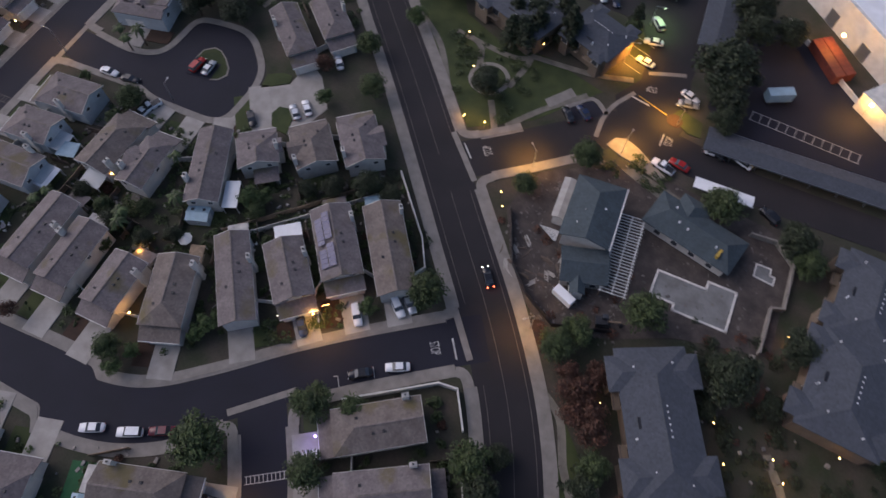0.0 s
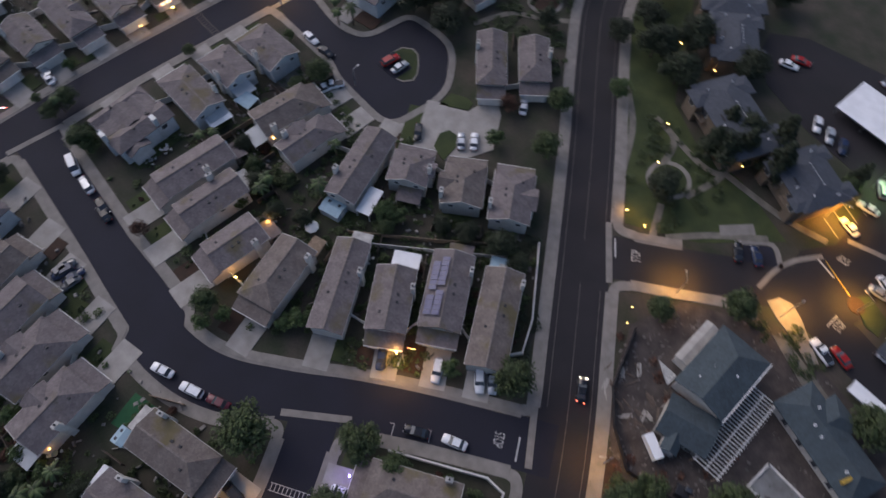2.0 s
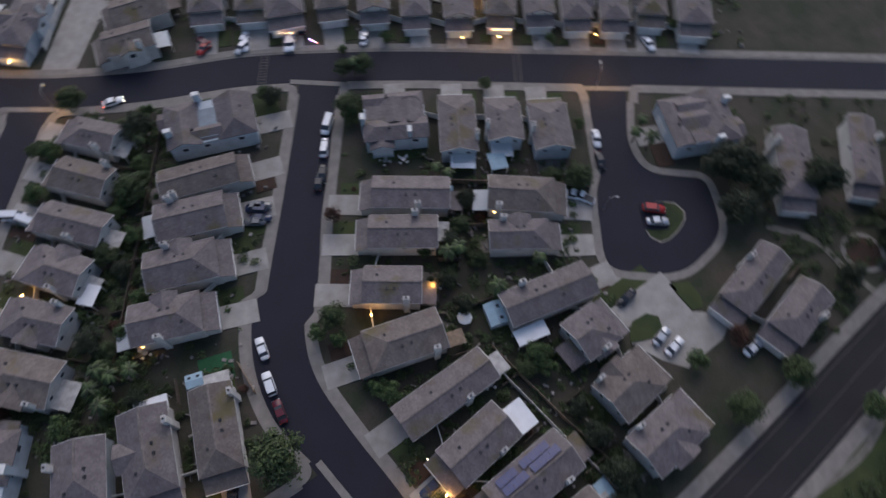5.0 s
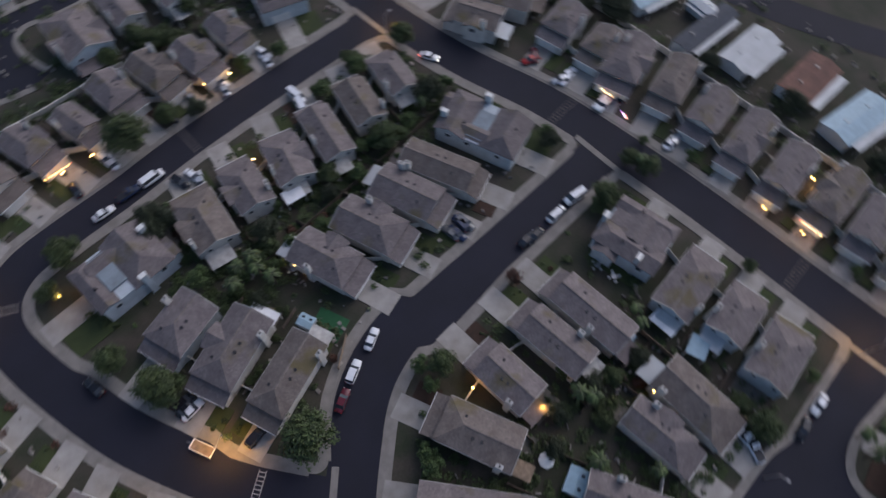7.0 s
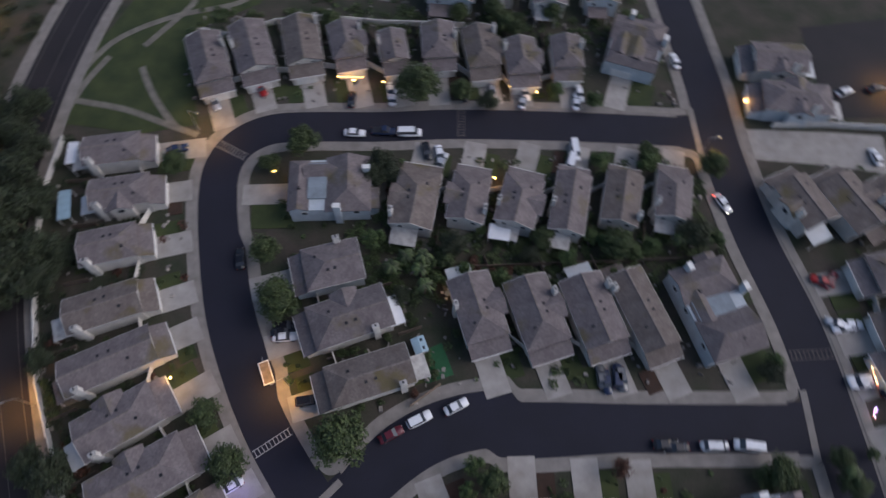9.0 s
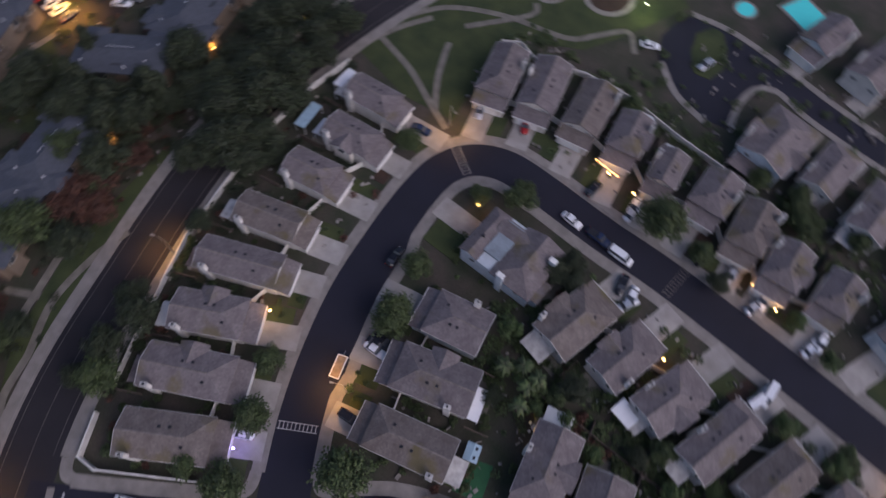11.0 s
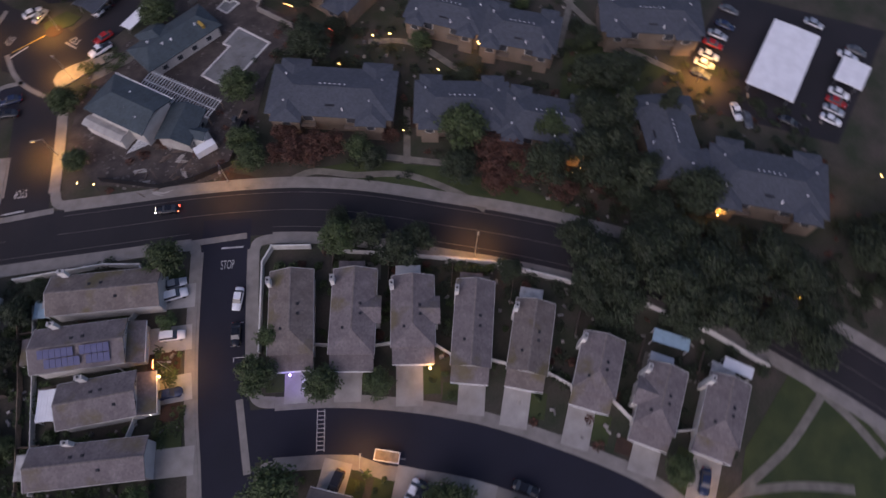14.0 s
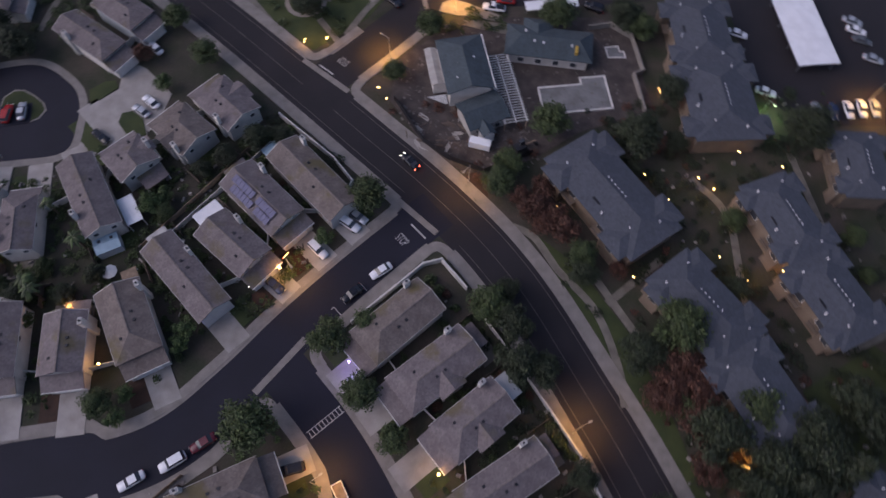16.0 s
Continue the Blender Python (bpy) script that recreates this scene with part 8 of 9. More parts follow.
plant(BUSH_RED, -62.7, -42.2, 0.50)
plant(BUSH, -87.4, 32.8, 0.52)
plant(BUSH_RED, -77.0, -34.5, 1.18)
plant(BUSH, -94.6, 16.5, 0.51)
plant(BUSH, -33.3, -44.7, 0.62)
plant(BUSH, -87.4, -23.5, 0.78)
plant(BUSH, -11.6, -33.7, 0.36)
plant(BUSH, -67.9, -40.8, 0.51)
plant(BUSH, -87.4, 33.8, 0.89)
plant(BUSH, -92.9, -13.4, 0.35)
plant(BUSH, -87.7, 33.5, 0.64)
plant(BUSH, -55.2, 55.4, 1.03)
plant(BUSH, -87.6, -23.8, 0.62)
plant(BUSH, -0.5, -20.9, 0.57)
plant(BUSH, -93.7, -12.1, 0.67)
plant(BUSH, -8.8, -32.0, 0.62)
plant(BUSH_RED, -87.4, -24.6, 0.72)
plant(BUSH, 6.0, -7.0, 0.86)
plant(BUSH, -86.7, -26.7, 0.58)
plant(BUSH, -80.2, -33.9, 1.10)
plant(BUSH, -67.1, -42.6, 0.55)
plant(BUSH, -48.5, 57.8, 1.09)
plant(BUSH, -38.0, 57.5, 0.53)
plant(BUSH, -93.3, 26.9, 0.52)
plant(BUSH, -53.1, -47.4, 0.50)
plant(BUSH, -85.4, -29.4, 0.62)
plant(BUSH, -46.9, 58.1, 1.18)
plant(BUSH, -47.5, 58.3, 0.67)
plant(BUSH, -31.6, -46.6, 0.65)
plant(BUSH, -71.3, -41.5, 1.14)
plant(BUSH_RED, -95.1, 24.0, 0.84)
plant(BUSH, -73.9, 50.1, 0.62)
plant(BUSH, 6.8, -8.9, 0.74)
plant(BUSH, -40.1, 58.5, 0.72)
plant(BUSH, -39.1, 58.5, 0.81)
plant(BUSH, 6.8, -9.8, 1.30)
plant(BUSH, -94.1, 27.5, 0.67)
plant(BUSH, -75.2, -39.8, 0.66)
plant(BUSH, -74.0, 50.8, 0.70)
plant(BUSH, -95.1, 26.6, 0.54)
plant(BUSH, -84.6, -32.5, 0.50)
plant(BUSH, -82.4, -34.7, 1.01)
plant(BUSH, -52.7, -49.3, 1.24)
plant(BUSH, -75.5, -41.0, 1.08)
plant(BUSH, -45.6, 60.2, 0.70)
plant(BUSH, -3.1, -31.3, 0.56)
plant(BUSH, -86.4, -32.0, 0.50)
plant(BUSH, -3.0, -31.6, 0.63)
plant(BUSH, -31.5, -49.4, 0.33)
plant(BUSH, 8.4, -12.4, 1.07)
plant(BUSH_RED, -1.8, -30.9, 0.78)
plant(BUSH, -77.8, -40.7, 1.01)
plant(BUSH, -75.2, 52.4, 0.66)
plant(BUSH, -102.0, 4.6, 0.36)
plant(BUSH, -53.9, -51.3, 0.89)
plant(BUSH_RED, -102.3, 6.7, 0.53)
plant(BUSH, -79.7, -40.9, 0.88)
plant(BUSH, -54.3, 62.1, 0.67)
plant(BUSH, -96.1, 32.2, 0.77)
plant(BUSH, -86.8, -35.1, 0.85)
plant(BUSH, -54.7, 62.1, 0.56)
plant(BUSH, -2.7, -35.0, 0.50)
plant(BUSH_RED, -53.2, -52.6, 1.09)
plant(BUSH, -73.5, -45.9, 0.62)
plant(BUSH, -95.0, 35.4, 0.70)
plant(BUSH, -95.0, 35.6, 0.76)
plant(BUSH, -55.3, 62.9, 0.74)
plant(BUSH, -98.5, 29.4, 1.10)
plant(BUSH, -84.6, -38.7, 0.58)
plant(BUSH_RED, -96.5, 33.8, 1.30)
plant(BUSH, -93.7, 38.3, 0.58)
plant(BUSH, -89.9, -33.4, 0.76)
plant(BUSH, -83.8, 49.7, 0.70)
plant(BUSH, -94.8, 37.3, 0.75)
plant(BUSH_RED, 8.7, -20.4, 1.28)
plant(BUSH, -98.7, -20.9, 0.68)
plant(BUSH, -53.1, -54.1, 0.53)
plant(BUSH, -54.3, -53.9, 0.50)
plant(BUSH, -98.6, -21.2, 0.55)
plant(BUSH, 7.5, -23.4, 1.12)
plant(BUSH_RED, 0.1, -34.3, 0.83)
plant(BUSH, -67.0, 60.7, 0.58)

# ---- dense undergrowth in yards, verges and apartment grounds ----
ROAD_POINTS = np.array([(p.x, p.y, w) for line, w in ((MAIN, 5.6), (STREET_A, 4.8), (STREET_B, 4.5), (STREET_C, 5.0), (STREET_D, 4.3), (STREET_E, 4.9), (RING, 3.0)) for p in line])
FEET = np.array(FOOTPRINTS)


def free(x, y, margin, verge=2.3):
    if (np.hypot(ROAD_POINTS[:, 0] - x, ROAD_POINTS[:, 1] - y) - ROAD_POINTS[:, 2]).min() < verge:
        return False
    dx, dy = x - FEET[:, 0], y - FEET[:, 1]
    c, s = np.cos(FEET[:, 2]), np.sin(FEET[:, 2])
    return not ((np.abs(c * dx + s * dy) < FEET[:, 3] / 2 + margin) & (np.abs(c * dy - s * dx) < FEET[:, 4] / 2 + margin)).any()


def thicket(name, regions, leaf, seed, label, rmin=0.5, rmax=1.5, per=42, size=0.24):
    """Countless small shrubs as one mesh; regions: x0, x1, y0, y1 and how many."""
    rng = np.random.default_rng(seed)
    verts, faces, n = [], [], 0
    for x0, x1, y0, y1, count in regions:
        for _ in range(count):
            x, y, r = rng.uniform(x0, x1), rng.uniform(y0, y1), rng.uniform(rmin, rmax)
            if not free(x, y, 0.15 + 0.35 * r):
                continue
            k = int(per * r * r) + 12
            d = rng.normal(size=(k, 3))
            d = d / np.linalg.norm(d, axis=1)[:, None] * rng.random((k, 1)) ** 0.4 * r
            d[:, 2] = np.abs(d[:, 2]) * 0.9
            c = d + (x, y, 0.1)
            u = rng.normal(size=(k, 3)) * (1, 1, 0.45)
            u /= np.linalg.norm(u, axis=1)[:, None]
            v = np.cross(u, rng.normal(size=(k, 3)) * 0.5 + (0, 0, 1))
            v /= np.linalg.norm(v, axis=1)[:, None]
            s = size * rng.uniform(0.6, 1.4, (k, 1))
            q = np.stack([c - u * s, c - v * s * 0.55, c + u * s, c + v * s * 0.55], 1).reshape(-1, 3)
            verts.append(q)
            faces.append(np.arange(n, n + 4 * k).reshape(-1, 4))
            n += 4 * k
    me = bpy.data.meshes.new(name)
    me.from_pydata(np.concatenate(verts).tolist(), [], np.concatenate(faces).tolist())
    me.materials.append(leaf)
    return tagged(new(name, me), label, "undergrowth", "", "stuff")


thicket("undergrowth", [(-112, -35, 20, 62, 560), (-118, -45, -48, -28, 440), (-128, -60, -62, -28, 160), (-120, -5, -104, -92, 260), (-172, -158, -60, 100, 170), (-110, -28, -136, -100, 150), (-200, -168, -60, 110, 90), (-128, -30, -110, 60, 260)], LEAF, 4, "dark garden shrubs crowding the backyards", 0.5, 1.5)
thicket("undergrowth", [(-112, -35, 20, 62, 150), (-118, -45, -48, -28, 120), (-120, -5, -104, -92, 60), (-166, -146, -60, 100, 90), (-128, -30, -110, 60, 160)], LEAF_BRIGHT, 9, "fresh green low shrubs and ground cover in the gardens", 0.3, 0.9)
thicket("undergrowth", [(-8, 20, -66, 26, 260), (-45, -24, 42, 80, 60), (26, 44, -80, 60, 360), (44, 82, -60, 60, 420), (28, 60, -110, -60, 160)], LEAF_PINE, 5, "dark shrubs and hedges between apartment blocks", 0.6, 1.8)
thicket("undergrowth", [(24, 70, -80, 60, 120), (-14, 18, -60, 20, 30), (-20, 14, 44, 66, 40)], LEAF_RED, 6, "rust-coloured low shrubs along the paths", 0.5, 1.3)
thicket("undergrowth", [(-48, -24, 84, 112, 60), (-100, -70, 96, 130, 110), (-130, -88, 88, 130, 120), (-5, 14, 84, 92, 20)], LEAF, 7, "dark shrubs in the park and behind the houses", 0.5, 1.6)


def clutter(name, regions, seed, label, smin=0.15, smax=0.6, tall=0.7, material=MIXED):
    """Countless small loose boxes, boards and pots as one mesh."""
    rng = np.random.default_rng(seed)
    verts, faces, n = [], [], 0
    shape = np.array([(-1, -1, 0), (1, -1, 0), (1, 1, 0), (-1, 1, 0), (-0.85, -0.85, 1), (0.85, -0.85, 1), (0.85, 0.85, 1), (-0.85, 0.85, 1)])
    sides = np.array([(4, 5, 6, 7), (0, 1, 5, 4), (1, 2, 6, 5), (2, 3, 7, 6), (3, 0, 4, 7)])
    for x0, x1, y0, y1, count in regions:
        for _ in range(count):
            x, y, a = rng.uniform(x0, x1), rng.uniform(y0, y1), rng.uniform(0, 3.14)
            if not free(x, y, 0.2):
                continue
            q = shape * (rng.uniform(smin, smax), rng.uniform(smin, smax) * 0.6, rng.uniform(0.08, tall))
            c, s = math.cos(a), math.sin(a)
            verts.append(np.stack([x + c * q[:, 0] - s * q[:, 1], y + s * q[:, 0] + c * q[:, 1], q[:, 2] + 0.02], 1))
            faces.append(sides + n)
            n += 8
    me = bpy.data.meshes.new(name)
    me.from_pydata(np.concatenate(verts).tolist(), [], np.concatenate(faces).tolist())
    me.materials.append(material)
    return tagged(new(name, me), label, "clutter", "", "stuff")


clutter("yard_clutter", [(-112, -35, 20, 64, 330), (-120, -40, -62, -6, 420), (-120, -5, -104, -76, 260), (-172, -146, -60, 100, 260), (-12, 18, -66, 24, 130), (26, 80, -60, 60, 220), (-200, -168, -60, 110, 260), (-110, -40, -140, -100, 120)], 12, "scattered pots, bins and garden clutter in the yards")
clutter("site_rubble", [(-14, 14, 46, 60, 300), (-15, -8, 56, 78, 90), (8, 38, 54, 84, 110), (-4, 16, 80, 88, 40)], 13, "loose boards, blocks and rubble on the building site", 0.05, 0.5, 0.2, RUBBLE)
GROVE = random.Random(8)
for kinds, x0, x1, y0, y1, count, lo, hi in ((DARK, 24, 70, -20, 55, 7, 0.4, 0.7), (OAK, 24, 75, -30, 60, 8, 0.4, 0.7), (DARK, 26, 60, -85, -20, 7, 0.5, 0.8), (DARK, 24, 34, -60, 10, 7, 0.5, 0.8), (PALMS, -110, -50, 24, 60, 9, 0.7, 1.0),
                                             (OAK, -112, -45, 24, 50, 12, 0.35, 0.6), (FRESH, -118, -50, -44, -32, 12, 0.5, 0.9), (OAK, -118, -20, -104, -94, 12, 0.4, 0.7), (DARK, -172, -160, -50, 100, 14, 0.4, 0.7), (DARK, 0, 18, -64, 20, 9, 0.4, 0.6),
                                             (PINE, -45, -8, 108, 114, 8, 0.5, 0.9), (DARK, -62, -45, 112, 160, 12, 0.6, 1.1), (DARK, 14, 30, 104, 150, 4, 0.6, 1.0), (DARK, -110, -80, 100, 140, 10, 0.5, 1.0)):
    for _ in range(count):
        px, py, size = GROVE.uniform(x0, x1), GROVE.uniform(y0, y1), GROVE.uniform(lo, hi)
        if free(px, py, 0.8, 4.0):
            plant(kinds, px, py, size)

# ---- cars ----
def car(paint, label, kind="sedan", lit=False):
    """A parked car about its middle on the ground; +x is its front."""
    ob = thing("car" if kind != "van" else "van", label, "car", Matrix.Identity(4), "parked cars")
    l, w, hood, roof_z = {"sedan": (4.7, 1.82, 0.92, 1.45), "suv": (4.8, 1.92, 1.05, 1.72), "van": (5.3, 2.0, 1.15, 2.05), "truck": (5.5, 1.98, 1.08, 1.8)}[kind]
    bm = bmesh.new()
    # lower body as lofted sections along the length
    secs = [(-l / 2, 0.76, 0.45, hood * 0.86), (-l / 2 + 0.25, 0.92, 0.30, hood * 0.98), (-l * 0.2, 1.0, 0.26, hood), (l * 0.15, 1.0, 0.26, hood), (l / 2 - 0.55, 0.95, 0.28, hood * 0.93), (l / 2 - 0.12, 0.86, 0.32, hood * 0.80), (l / 2, 0.72, 0.42, hood * 0.70)]
    rows = []
    for sx, k, za, zb in secs:
        h = w / 2 * k
        rows.append([bm.verts.new(q) for q in ((sx, -h * 0.92, za), (sx, -h, (za + zb) / 2), (sx, -h * 0.88, zb), (sx, 0, zb + 0.04), (sx, h * 0.88, zb), (sx, h, (za + zb) / 2), (sx, h * 0.92, za))])
    for a, b in zip(rows, rows[1:]):
        for i in range(6):
            bm.faces.new((a[i], a[i + 1], b[i + 1], b[i]))
        bm.faces.new((a[6], a[0], b[0], b[6]))
    bm.faces.new(rows[0]), bm.faces.new(rows[-1][::-1])
    part("body", bm, paint, ob, "", True)
    c0, c1, r0, r1 = {"sedan": (-l * 0.36, l * 0.22, -l * 0.22, l * 0.06), "suv": (-l * 0.47, l * 0.22, -l * 0.40, l * 0.08), "van": (-l * 0.48, l * 0.34, -l * 0.46, l * 0.20), "truck": (-l * 0.08, l * 0.24, -l * 0.04, l * 0.12)}[kind]
    bm = bmesh.new()
    lo = [bm.verts.new((sx, s * w * 0.44, hood - 0.02)) for sx, s in ((c0, -1), (c1, -1), (c1, 1), (c0, 1))]
    hi = [bm.verts.new((sx, s * w * 0.36, roof_z - 0.05)) for sx, s in ((r0, -1), (r1, -1), (r1, 1), (r0, 1))]
    for i in range(4):
        bm.faces.new((lo[i], lo[(i + 1) % 4], hi[(i + 1) % 4], hi[i]))
    bm.faces.new(hi), bm.faces.new(lo[::-1])
    part("glasshouse", bm, GLASS, ob, "dark tinted window glass")
    part("roof", box(bmesh.new(), r0 - 0.05, r1 + 0.05, -w * 0.375, w * 0.375, roof_z - 0.06, roof_z, 0.025), paint, ob)
    if kind == "truck":
        boxed("bed", DARK_METAL, ob, -l * 0.46, -l * 0.10, -w * 0.38, w * 0.38, hood - 0.03, hood + 0.06)
    for sx in (-l * 0.29, l * 0.31):
        for s in (-1, 1):
            bm = cyl(bmesh.new(), 0, 0, -0.11, 0.11, 0.33, None, 14)
            bmesh.ops.rotate(bm, verts=bm.verts, cent=(0, 0, 0), matrix=Matrix.Rotation(radians(90), 3, "X"))
            bmesh.ops.translate(bm, verts=bm.verts, vec=(sx, s * (w / 2 - 0.1), 0.33))
            part("wheel", bm, RUBBER, ob)
    for s in (-1, 1):
        boxed("headlight", LAMP_WHITE if lit else WHITE, ob, l / 2 - 0.2, l / 2 - 0.02, s * w * 0.3 - 0.18, s * w * 0.3 + 0.18, hood * 0.62, hood * 0.76)
        boxed("taillight", LAMP_RED if lit else RED_PAINT, ob, -l / 2 - 0.01, -l / 2 + 0.16, s * w * 0.33 - 0.16, s * w * 0.33 + 0.16, hood * 0.68, hood * 0.86)
    return ob


PAINTS = {"white": plain("white_car_paint", (0.72, 0.73, 0.76), 0.2), "silver": plain("silver_car_paint", (0.45, 0.47, 0.50), 0.25, 0.4), "black": plain("black_car_paint", (0.012, 0.012, 0.016), 0.2),
          "blue": plain("dark_blue_car_paint", (0.02, 0.03, 0.07), 0.22), "red": RED_PAINT, "grey": plain("grey_car_paint", (0.12, 0.125, 0.135), 0.25, 0.3), "maroon": plain("maroon_car_paint", (0.10, 0.015, 0.025), 0.25)}
GARAGE = {}


def park(x, y, yaw, colour="white", kind="sedan", lit=False, z=0.04):
    key = (colour, kind, lit)
    m = pose(x, y, paved_height(x, y, z), 0, 0, yaw)
    word = {"sedan": "saloon car", "suv": "tall estate car", "van": "delivery van", "truck": "pickup truck"}[kind]
    if key not in GARAGE:
        GARAGE[key] = car(PAINTS[colour], f"{colour} {word} " + ("with its lights on" if lit else "parked with its lights off"), kind, lit)
        GARAGE[key].matrix_basis = m
        return GARAGE[key]
    return copy_thing(GARAGE[key], m)


park(-21.6, 25.8, -152)
park(-27.4, 21.7, -145, 'black')
park(-27.1, 36.5, -41, 'white', 'suv')
park(-25.4, 38.2, -43, 'silver')
park(-33.6, 31.6, -51, 'white', 'suv')
park(-42.1, 25.0, -47, 'blue')
park(-66.3, -7.9, -154)
park(-59.6, -5.6, -154, 'white', 'suv')
park(-54.6, -3.0, -153, 'maroon')
park(-98.9, 70.9, 85, 'red', 'suv')
park(-95.9, 71.3, 92, 'silver')
park(-116.8, 60.2, 3)
park(-110.9, 60.5, 8, 'black')
park(-101.5, 55.9, -117, 'white', 'truck')
park(-70.5, 68.9, 138, 'silver')
park(-68.6, 71.1, 134)
park(-68.7, 86.3, 129)
park(-27.3, 5.5, 31)
park(10.4, 90.9, 164, 'white', 'truck')
park(13.5, 92.9, 166, 'red')
park(10.5, 112.4, -23)
park(10.7, 110.1, 9, 'silver')
park(-2.3, 125.2, -170)
park(-2.2, 118.2, 167)
park(-3.0, 131.6, 127, 'silver', 'suv')
park(-13.4, 95.3, 130, 'black')
park(-10.4, 97.5, 141, 'blue')
park(19.7, 99.5, 6)
park(20.2, 99.4, 161, 'black')
park(25.9, 99.6, 158)
park(34.4, 88.6, 148, 'black', 'suv')
park(-118.7, -0.6, -9, 'white', 'van')
park(-112.2, -0.7, 180, 'silver')
park(-103.7, -1.0, 180, 'black')
park(-96.5, -13.3, -94, 'blue', 'suv')
park(-93.5, -13.3, -87, 'grey')
park(-142.4, -11.6, 3)
park(-142.1, -22.6, 6)
park(-145.2, 6.1, 0, 'silver')
park(-123.7, -50.2, 116, 'white', 'sedan', True)
park(-23.2, -79.4, 121, 'red')
park(-13.3, -75.5, 117, 'silver')
park(-52.6, -79.2, 97)
park(-75.8, -79.3, 94, 'silver')
park(-83.4, -78.9, 97)
park(-95.9, -78.6, 94)
park(-45.0, -67.6, 177)
park(-51.4, -68.1, 179, 'blue', 'truck')
park(-57.1, -67.7, -179, 'white', 'van')
park(-60.9, -62.8, 103, 'black')
park(-63.7, -62.1, 100)
park(-93.3, -63.1, 93, 'white', 'van')
park(-34.1, -21.0, -175)
park(-34.0, -23.2, -175, 'black', 'suv')
park(-112.7, -0.6, 3, 'silver')
park(-105.6, -0.4, 2, 'black')
park(-94.4, -12.2, 95, 'blue')
park(-97.2, -12.7, 95, 'grey', 'suv')
park(-142.2, -12.3, -2)
park(-144.9, 5.6, -177)
park(-140.3, -32.4, -20, 'red')
park(-141.0, -23.4, -23, 'silver')
park(-160.2, -61.9, -83)
park(-119.7, -88.6, -85)
park(-69.4, -78.6, 94, 'black')
park(-53.2, -77.3, -93)
park(-75.7, -77.4, -100)
park(-82.7, -76.4, -105, 'silver')
park(-94.9, -76.3, -99)
park(-64.1, -60.4, -112, 'silver')
park(-92.5, -60.9, -108, 'white', 'van')
park(-43.9, -76.6, -92, 'black')
park(-30.6, -117.3, -150)
park(-43.6, -121.4, 78, 'silver', 'sedan', False, 0.16)
park(-7.1, -63.1, -165, 'blue')
park(-23.7, -37.2, -81, 'black')
park(-13.7, 50.1, 127, 'black', 'sedan', True)
park(-145.4, 75.4, 24)
park(-143.9, -12.4, -176)
park(-147.0, 5.9, -176, 'silver')
park(-101.9, 54.0, -99, 'white', 'truck')
park(-78.4, 62.9, -44, 'black')
park(-142.0, -32.6, -135, 'maroon')
park(-143.8, -23.3, 177)
park(-147.4, -10.9, -132, 'black')
park(-39.5, -9.1, -171, 'black', 'suv')
park(-33.7, -22.0, -171, 'black')
park(-158.1, -79.9, -156, 'silver')
park(-166.0, -80.9, -165, 'black')
park(-172.7, -77.4, -157)
park(-177.1, -73.2, -168)
park(-201.8, -16.9, -157)
park(-205.0, -11.4, -158)
park(98.2, -29.3, -89, 'grey')
park(93.0, -30.2, -89, 'blue')
park(89.2, -29.8, -89, 'silver')
park(86.0, -29.8, -88, 'red')
park(82.3, -30.2, -88)
park(79.3, -30.2, -88)
park(76.2, -30.5, -88, 'grey')
park(104.7, -48.4, -92, 'silver')
park(101.6, -59.5, -92, 'grey')
park(98.9, -58.2, -91)
park(87.2, -59.5, -90)
park(84.5, -59.6, -90, 'red')
park(81.9, -59.8, -90, 'silver')
park(79.0, -60.0, -90)
park(73.6, -52.0, -89, 'black')
park(70.1, -41.2, -144)
park(69.3, -44.0, -144, 'grey')
park(66.6, 77.2, -29)
park(64.6, 73.1, -29, 'grey')
park(67.8, 60.0, -28)
park(95.5, 78.2, -30, 'silver')
park(95.3, 75.3, -30)
park(95.5, 72.3, -30, 'grey')
park(96.0, 66.6, -30, 'silver')
park(77.5, 53.7, -97, 'silver')
park(81.2, 53.2, -98, 'blue')
park(84.8, 53.3, -98)
park(87.9, 53.3, -99)
park(90.9, 53.1, -99, 'silver')
for x, y, yaw, colour in ((-22.5, 135.2, -62, "white"), (-18.8, 134.8, -62, "silver"), (-15.2, 134.6, -62, "blue"), (-37.6, 144.5, 22, "white"), (-36.4, 147.8, 22, "red"), (-19.0, 159.0, 72, "silver"), (-12.6, 158.6, 72, "blue"), (-6.4, 157.6, 72, "white")):
    park(x, y, yaw, colour, "sedan", False, 0.055)

# ---- lamps that are lit at dusk ----
street_lamp(-15.5, 79.0, 135, 6, 2600)
street_lamp(1.0, 91.0, 80, 6, 3000)
street_lamp(-1.6, 161.0, 200, 6, 2200)
street_lamp(10.0, 103.8, 160, 5.5, 3200)
street_lamp(-7.0, 117.0, 20, 6, 5200)
street_lamp(-4.8, 131.0, 10, 6, 1200, 1.8, LAMP_GREEN, (0.65, 1.0, 0.3))
street_lamp(-38.8, 27.8, -60, 6.5, 800)
street_lamp(-2.0, 44.0, -135, 7, 1100)
street_lamp(9.6, -8.5, 20, 6.5, 1300)
street_lamp(-35.6, -12.0, 30, 6, 1300)
street_lamp(-10.6, -68.6, 160, 7, 1000)
street_lamp(-131.0, 61.0, 180, 7.5, 900)
street_lamp(-120.5, -62.0, 190, 7.5, 800)
street_lamp(74.0, -30.5, -20, 6.5, 6500)
street_lamp(90.8, 55.5, -90, 6, 2500)
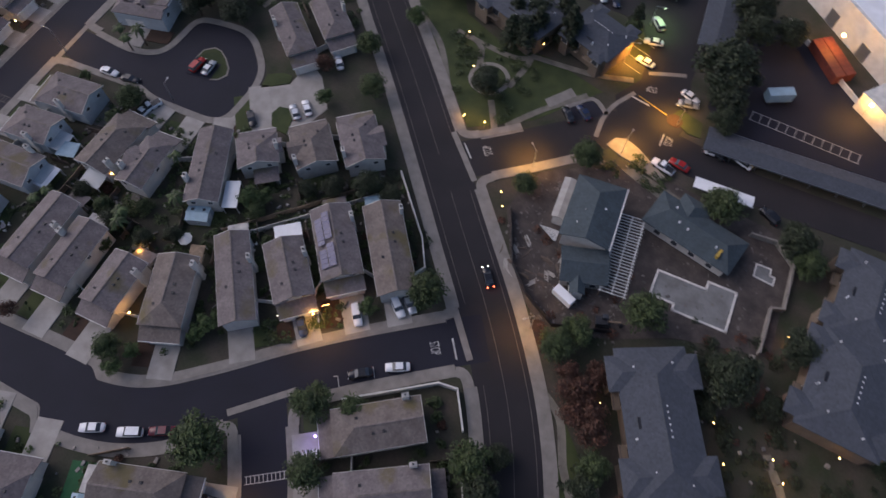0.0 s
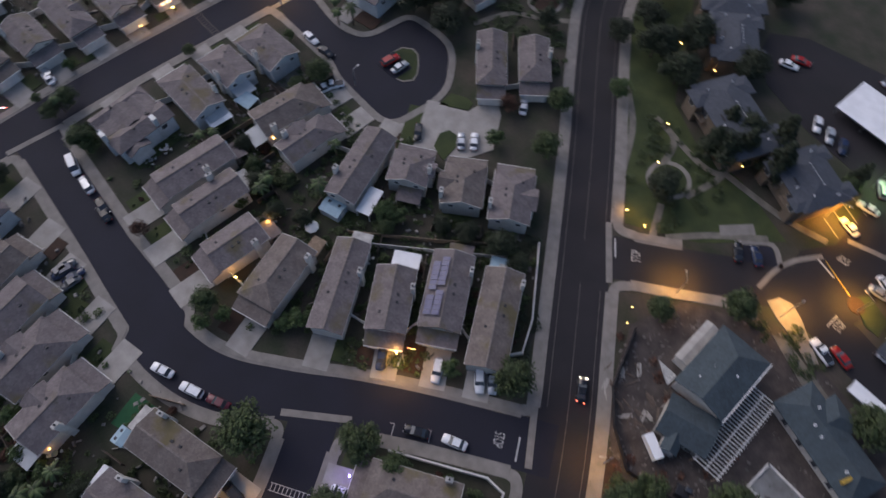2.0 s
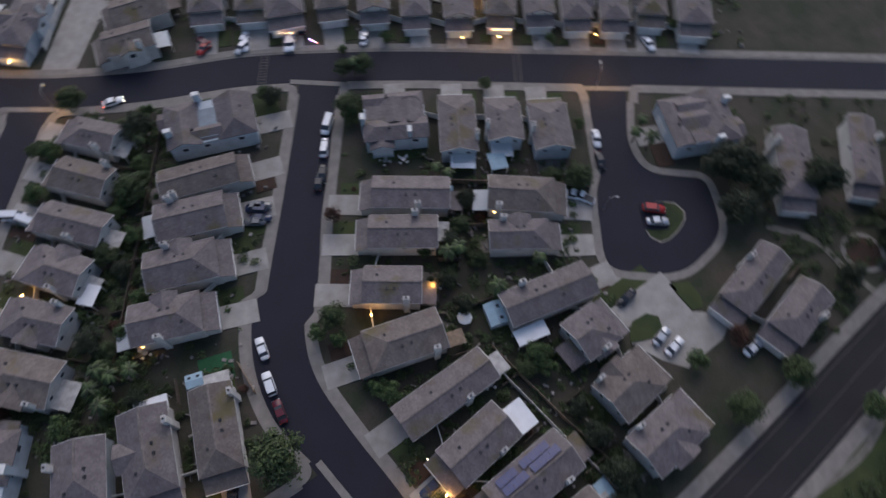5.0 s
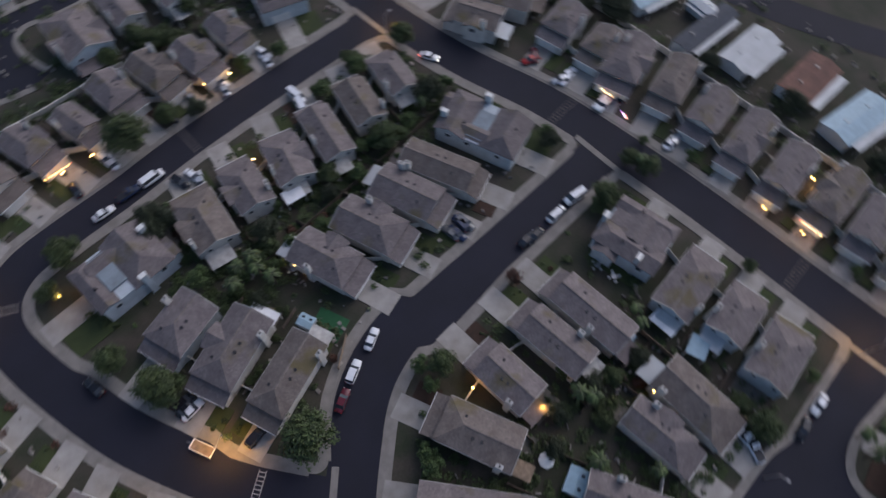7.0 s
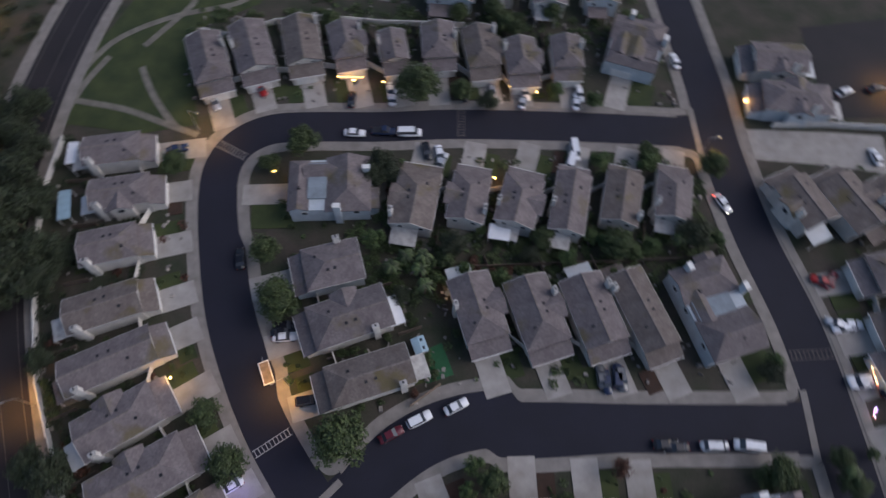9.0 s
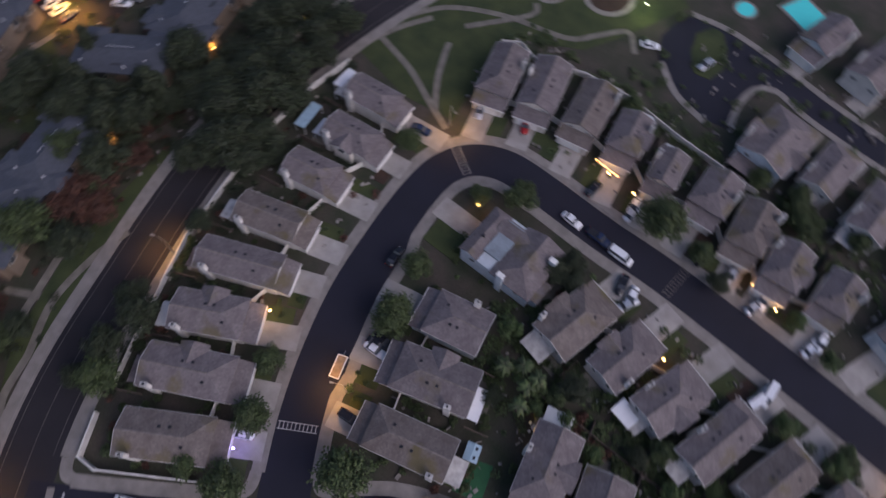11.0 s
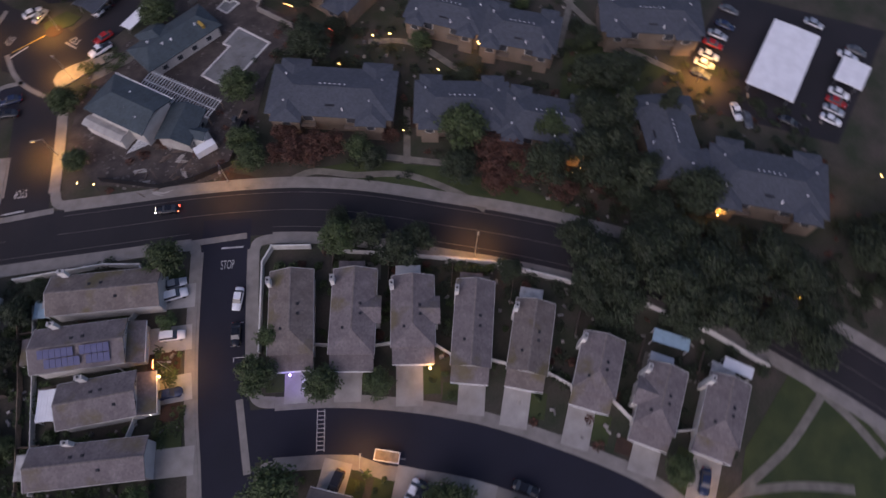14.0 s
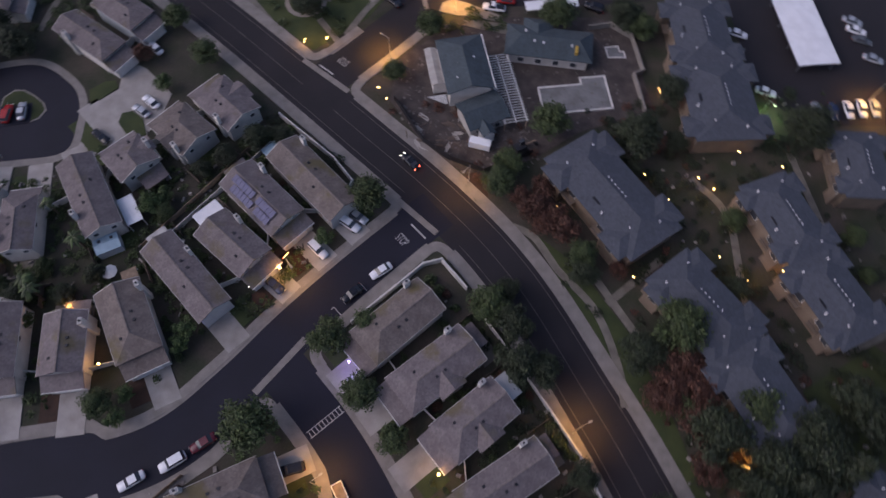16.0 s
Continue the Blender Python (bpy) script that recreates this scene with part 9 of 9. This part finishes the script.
street_lamp(64.8, 54.5, -60, 5, 900, 1.2, LAMP_GREEN, (0.65, 1.0, 0.35))
street_lamp(34.0, -65.5, 180, 5, 500)
for x, y, z, watts in ((47.3, 123.4, 4.6, 1300), (37.6, 141.0, 5.5, 700)):
    wall_lamp(x, y, z, LAMP_AMBER, 0.45)
    lamp_light(x - 0.9, y - 0.9, z + 0.3, watts)
# porch and garden lamps of the houses
for x, y, z, watts in ((-96.2, 36.6, 2.5, 160), (-73.0, 12.6, 2.2, 55), (-79.4, 24.2, 2.2, 110), (-65.6, -29.6, 2.2, 200), (-44.3, -80.6, 2.4, 60), (-51.0, -80.2, 2.4, 45), (-144.0, 29.7, 2.4, 50), (-144.6, 38.7, 2.4, 70),
                       (-146.1, 62.2, 2.4, 60), (-14.7, -12.9, 2.4, 200), (-40.7, 27.6, 2.6, 150), (-28.9, -56.5, 2.2, 120), (-75.2, -55.0, 2.4, 110), (-79.8, -79.2, 2.4, 50), (-85.8, -77.6, 2.4, 50), (-133.0, -75.5, 2.4, 130),
                       (-12.8, 109.9, 2.8, 260), (44.6, -100.5, 2.5, 500), (-158.0, 33.2, 2.2, 120)):
    wall_lamp(x, y, z)
    lamp_light(x, y, z + 0.6, watts, (1.0, 0.47, 0.10), 0.2)
for x, y in ((-34.9, 84.6), (-29.9, 85.0), (37.1, -17.4)):
    garden_lamp(x, y, 0.0, LAMP_AMBER, 0.8)
    lamp_light(x, y, 1.5, 90)
wall_lamp(-28.6, 8.0, 2.4, LAMP_VIOLET)
lamp_light(-29.2, 7.4, 2.8, 70, (0.30, 0.22, 1.0), 0.2)
light_string(-46.7, 24.2, -40.6, 29.4, 2.95, (LAMP_WHITE, LAMP_VIOLET, LAMP_WHITE, LAMP_AMBER), 18)
light_string(-40.2, 29.8, -39.0, 30.9, 2.3, (LAMP_RED, LAMP_AMBER), 8)
light_string(-143.9, -14.5, -143.9, -10.5, 2.9, (LAMP_WHITE, LAMP_AMBER, LAMP_RED), 9)
light_string(-144.0, -7.4, -142.9, -5.4, 0.9, (LAMP_VIOLET, LAMP_WHITE, LAMP_RED), 9)
light_string(-146.6, 36.5, -146.6, 42.0, 2.9, (LAMP_RED, LAMP_WHITE, LAMP_AMBER), 12)
light_string(-40.5, -81.4, -46.5, -81.2, 2.9, (LAMP_AMBER, LAMP_AMBER, LAMP_AMBER, LAMP_RED), 20)
light_string(43.5, 63.4, 43.6, 60.8, 1.4, (LAMP_RED, LAMP_AMBER), 10)
light_string(42.6, 50.6, 42.4, 47.0, 1.4, (LAMP_RED,), 12)
light_string(35.6, -16.8, 38.4, -17.8, 1.6, (LAMP_AMBER,), 12)
for x, y in ((-13.8, -132.9), (-23.7, -124.9)):
    garden_lamp(x, y, 0.0, LAMP_WHITE, 3.2)
    lamp_light(x, y, 4.2, 420, (0.9, 1.0, 0.45), 0.2)
street_lamp(-172, -80.7, 0, 6.5, 2200)
# brighter entrance lamps of the apartment blocks
for x, y in [(55.7, 16.1), (48.4, 15.4), (42.0, -46.5), (58.4, -63.6), (47.7, 35.7), (44.1, -94.9), (42.5, -46.3), (56.2, 17.1)]:
    garden_lamp(x, y)
    lamp_light(x, y, 3.1, 130)
# small amber lamps along the apartment paths
garden_lamp(34.3, 40.7)
garden_lamp(45.3, 38.8)
garden_lamp(44.5, 20.8)
garden_lamp(47.8, 14.7)
garden_lamp(55.9, 16.6)
garden_lamp(59.3, 2.0)
garden_lamp(73.1, -8.7)
garden_lamp(41.9, -46.5)
garden_lamp(31.8, -58.2)
garden_lamp(58.1, -63.2)
garden_lamp(37.7, 34.5)
garden_lamp(14.9, 35.3)
garden_lamp(49.6, 68.0)
garden_lamp(55.7, 44.1)
garden_lamp(63.7, 39.5)
garden_lamp(73.9, 33.0)
garden_lamp(26.6, 18.6)
garden_lamp(53.9, -11.7)
garden_lamp(61.0, 64.4)
garden_lamp(-43.8, 107.2)
garden_lamp(-31.2, 110.5)
garden_lamp(-38.3, 97.8)
garden_lamp(-12.8, 111.9)
garden_lamp(-10.1, 111.6)
garden_lamp(-34.5, 83.9)
garden_lamp(-29.5, 83.8)
garden_lamp(78.2, 33.5)
garden_lamp(76.2, 13.4)
garden_lamp(21.0, 32.8)
garden_lamp(36.8, -17.3)
garden_lamp(36.0, -66.4)
garden_lamp(61.0, 18.7)
garden_lamp(-77.7, 130.3)
garden_lamp(-71.0, 138.0)
garden_lamp(-57.7, 127.7)
garden_lamp(-47.3, 127.4)
garden_lamp(-47.5, 132.8)
garden_lamp(-25.9, 111.2)
garden_lamp(-18.9, 68.6)
garden_lamp(-17.3, 65.5)
garden_lamp(68.5, -72.8)
garden_lamp(77.3, -84.9)
garden_lamp(49.3, -86.7)
garden_lamp(40.4, -91.6)
garden_lamp(58.0, 67.3)
street_lamp(-98.6, 60.2, 100, 5.5, 0, 1.4, WHITE)
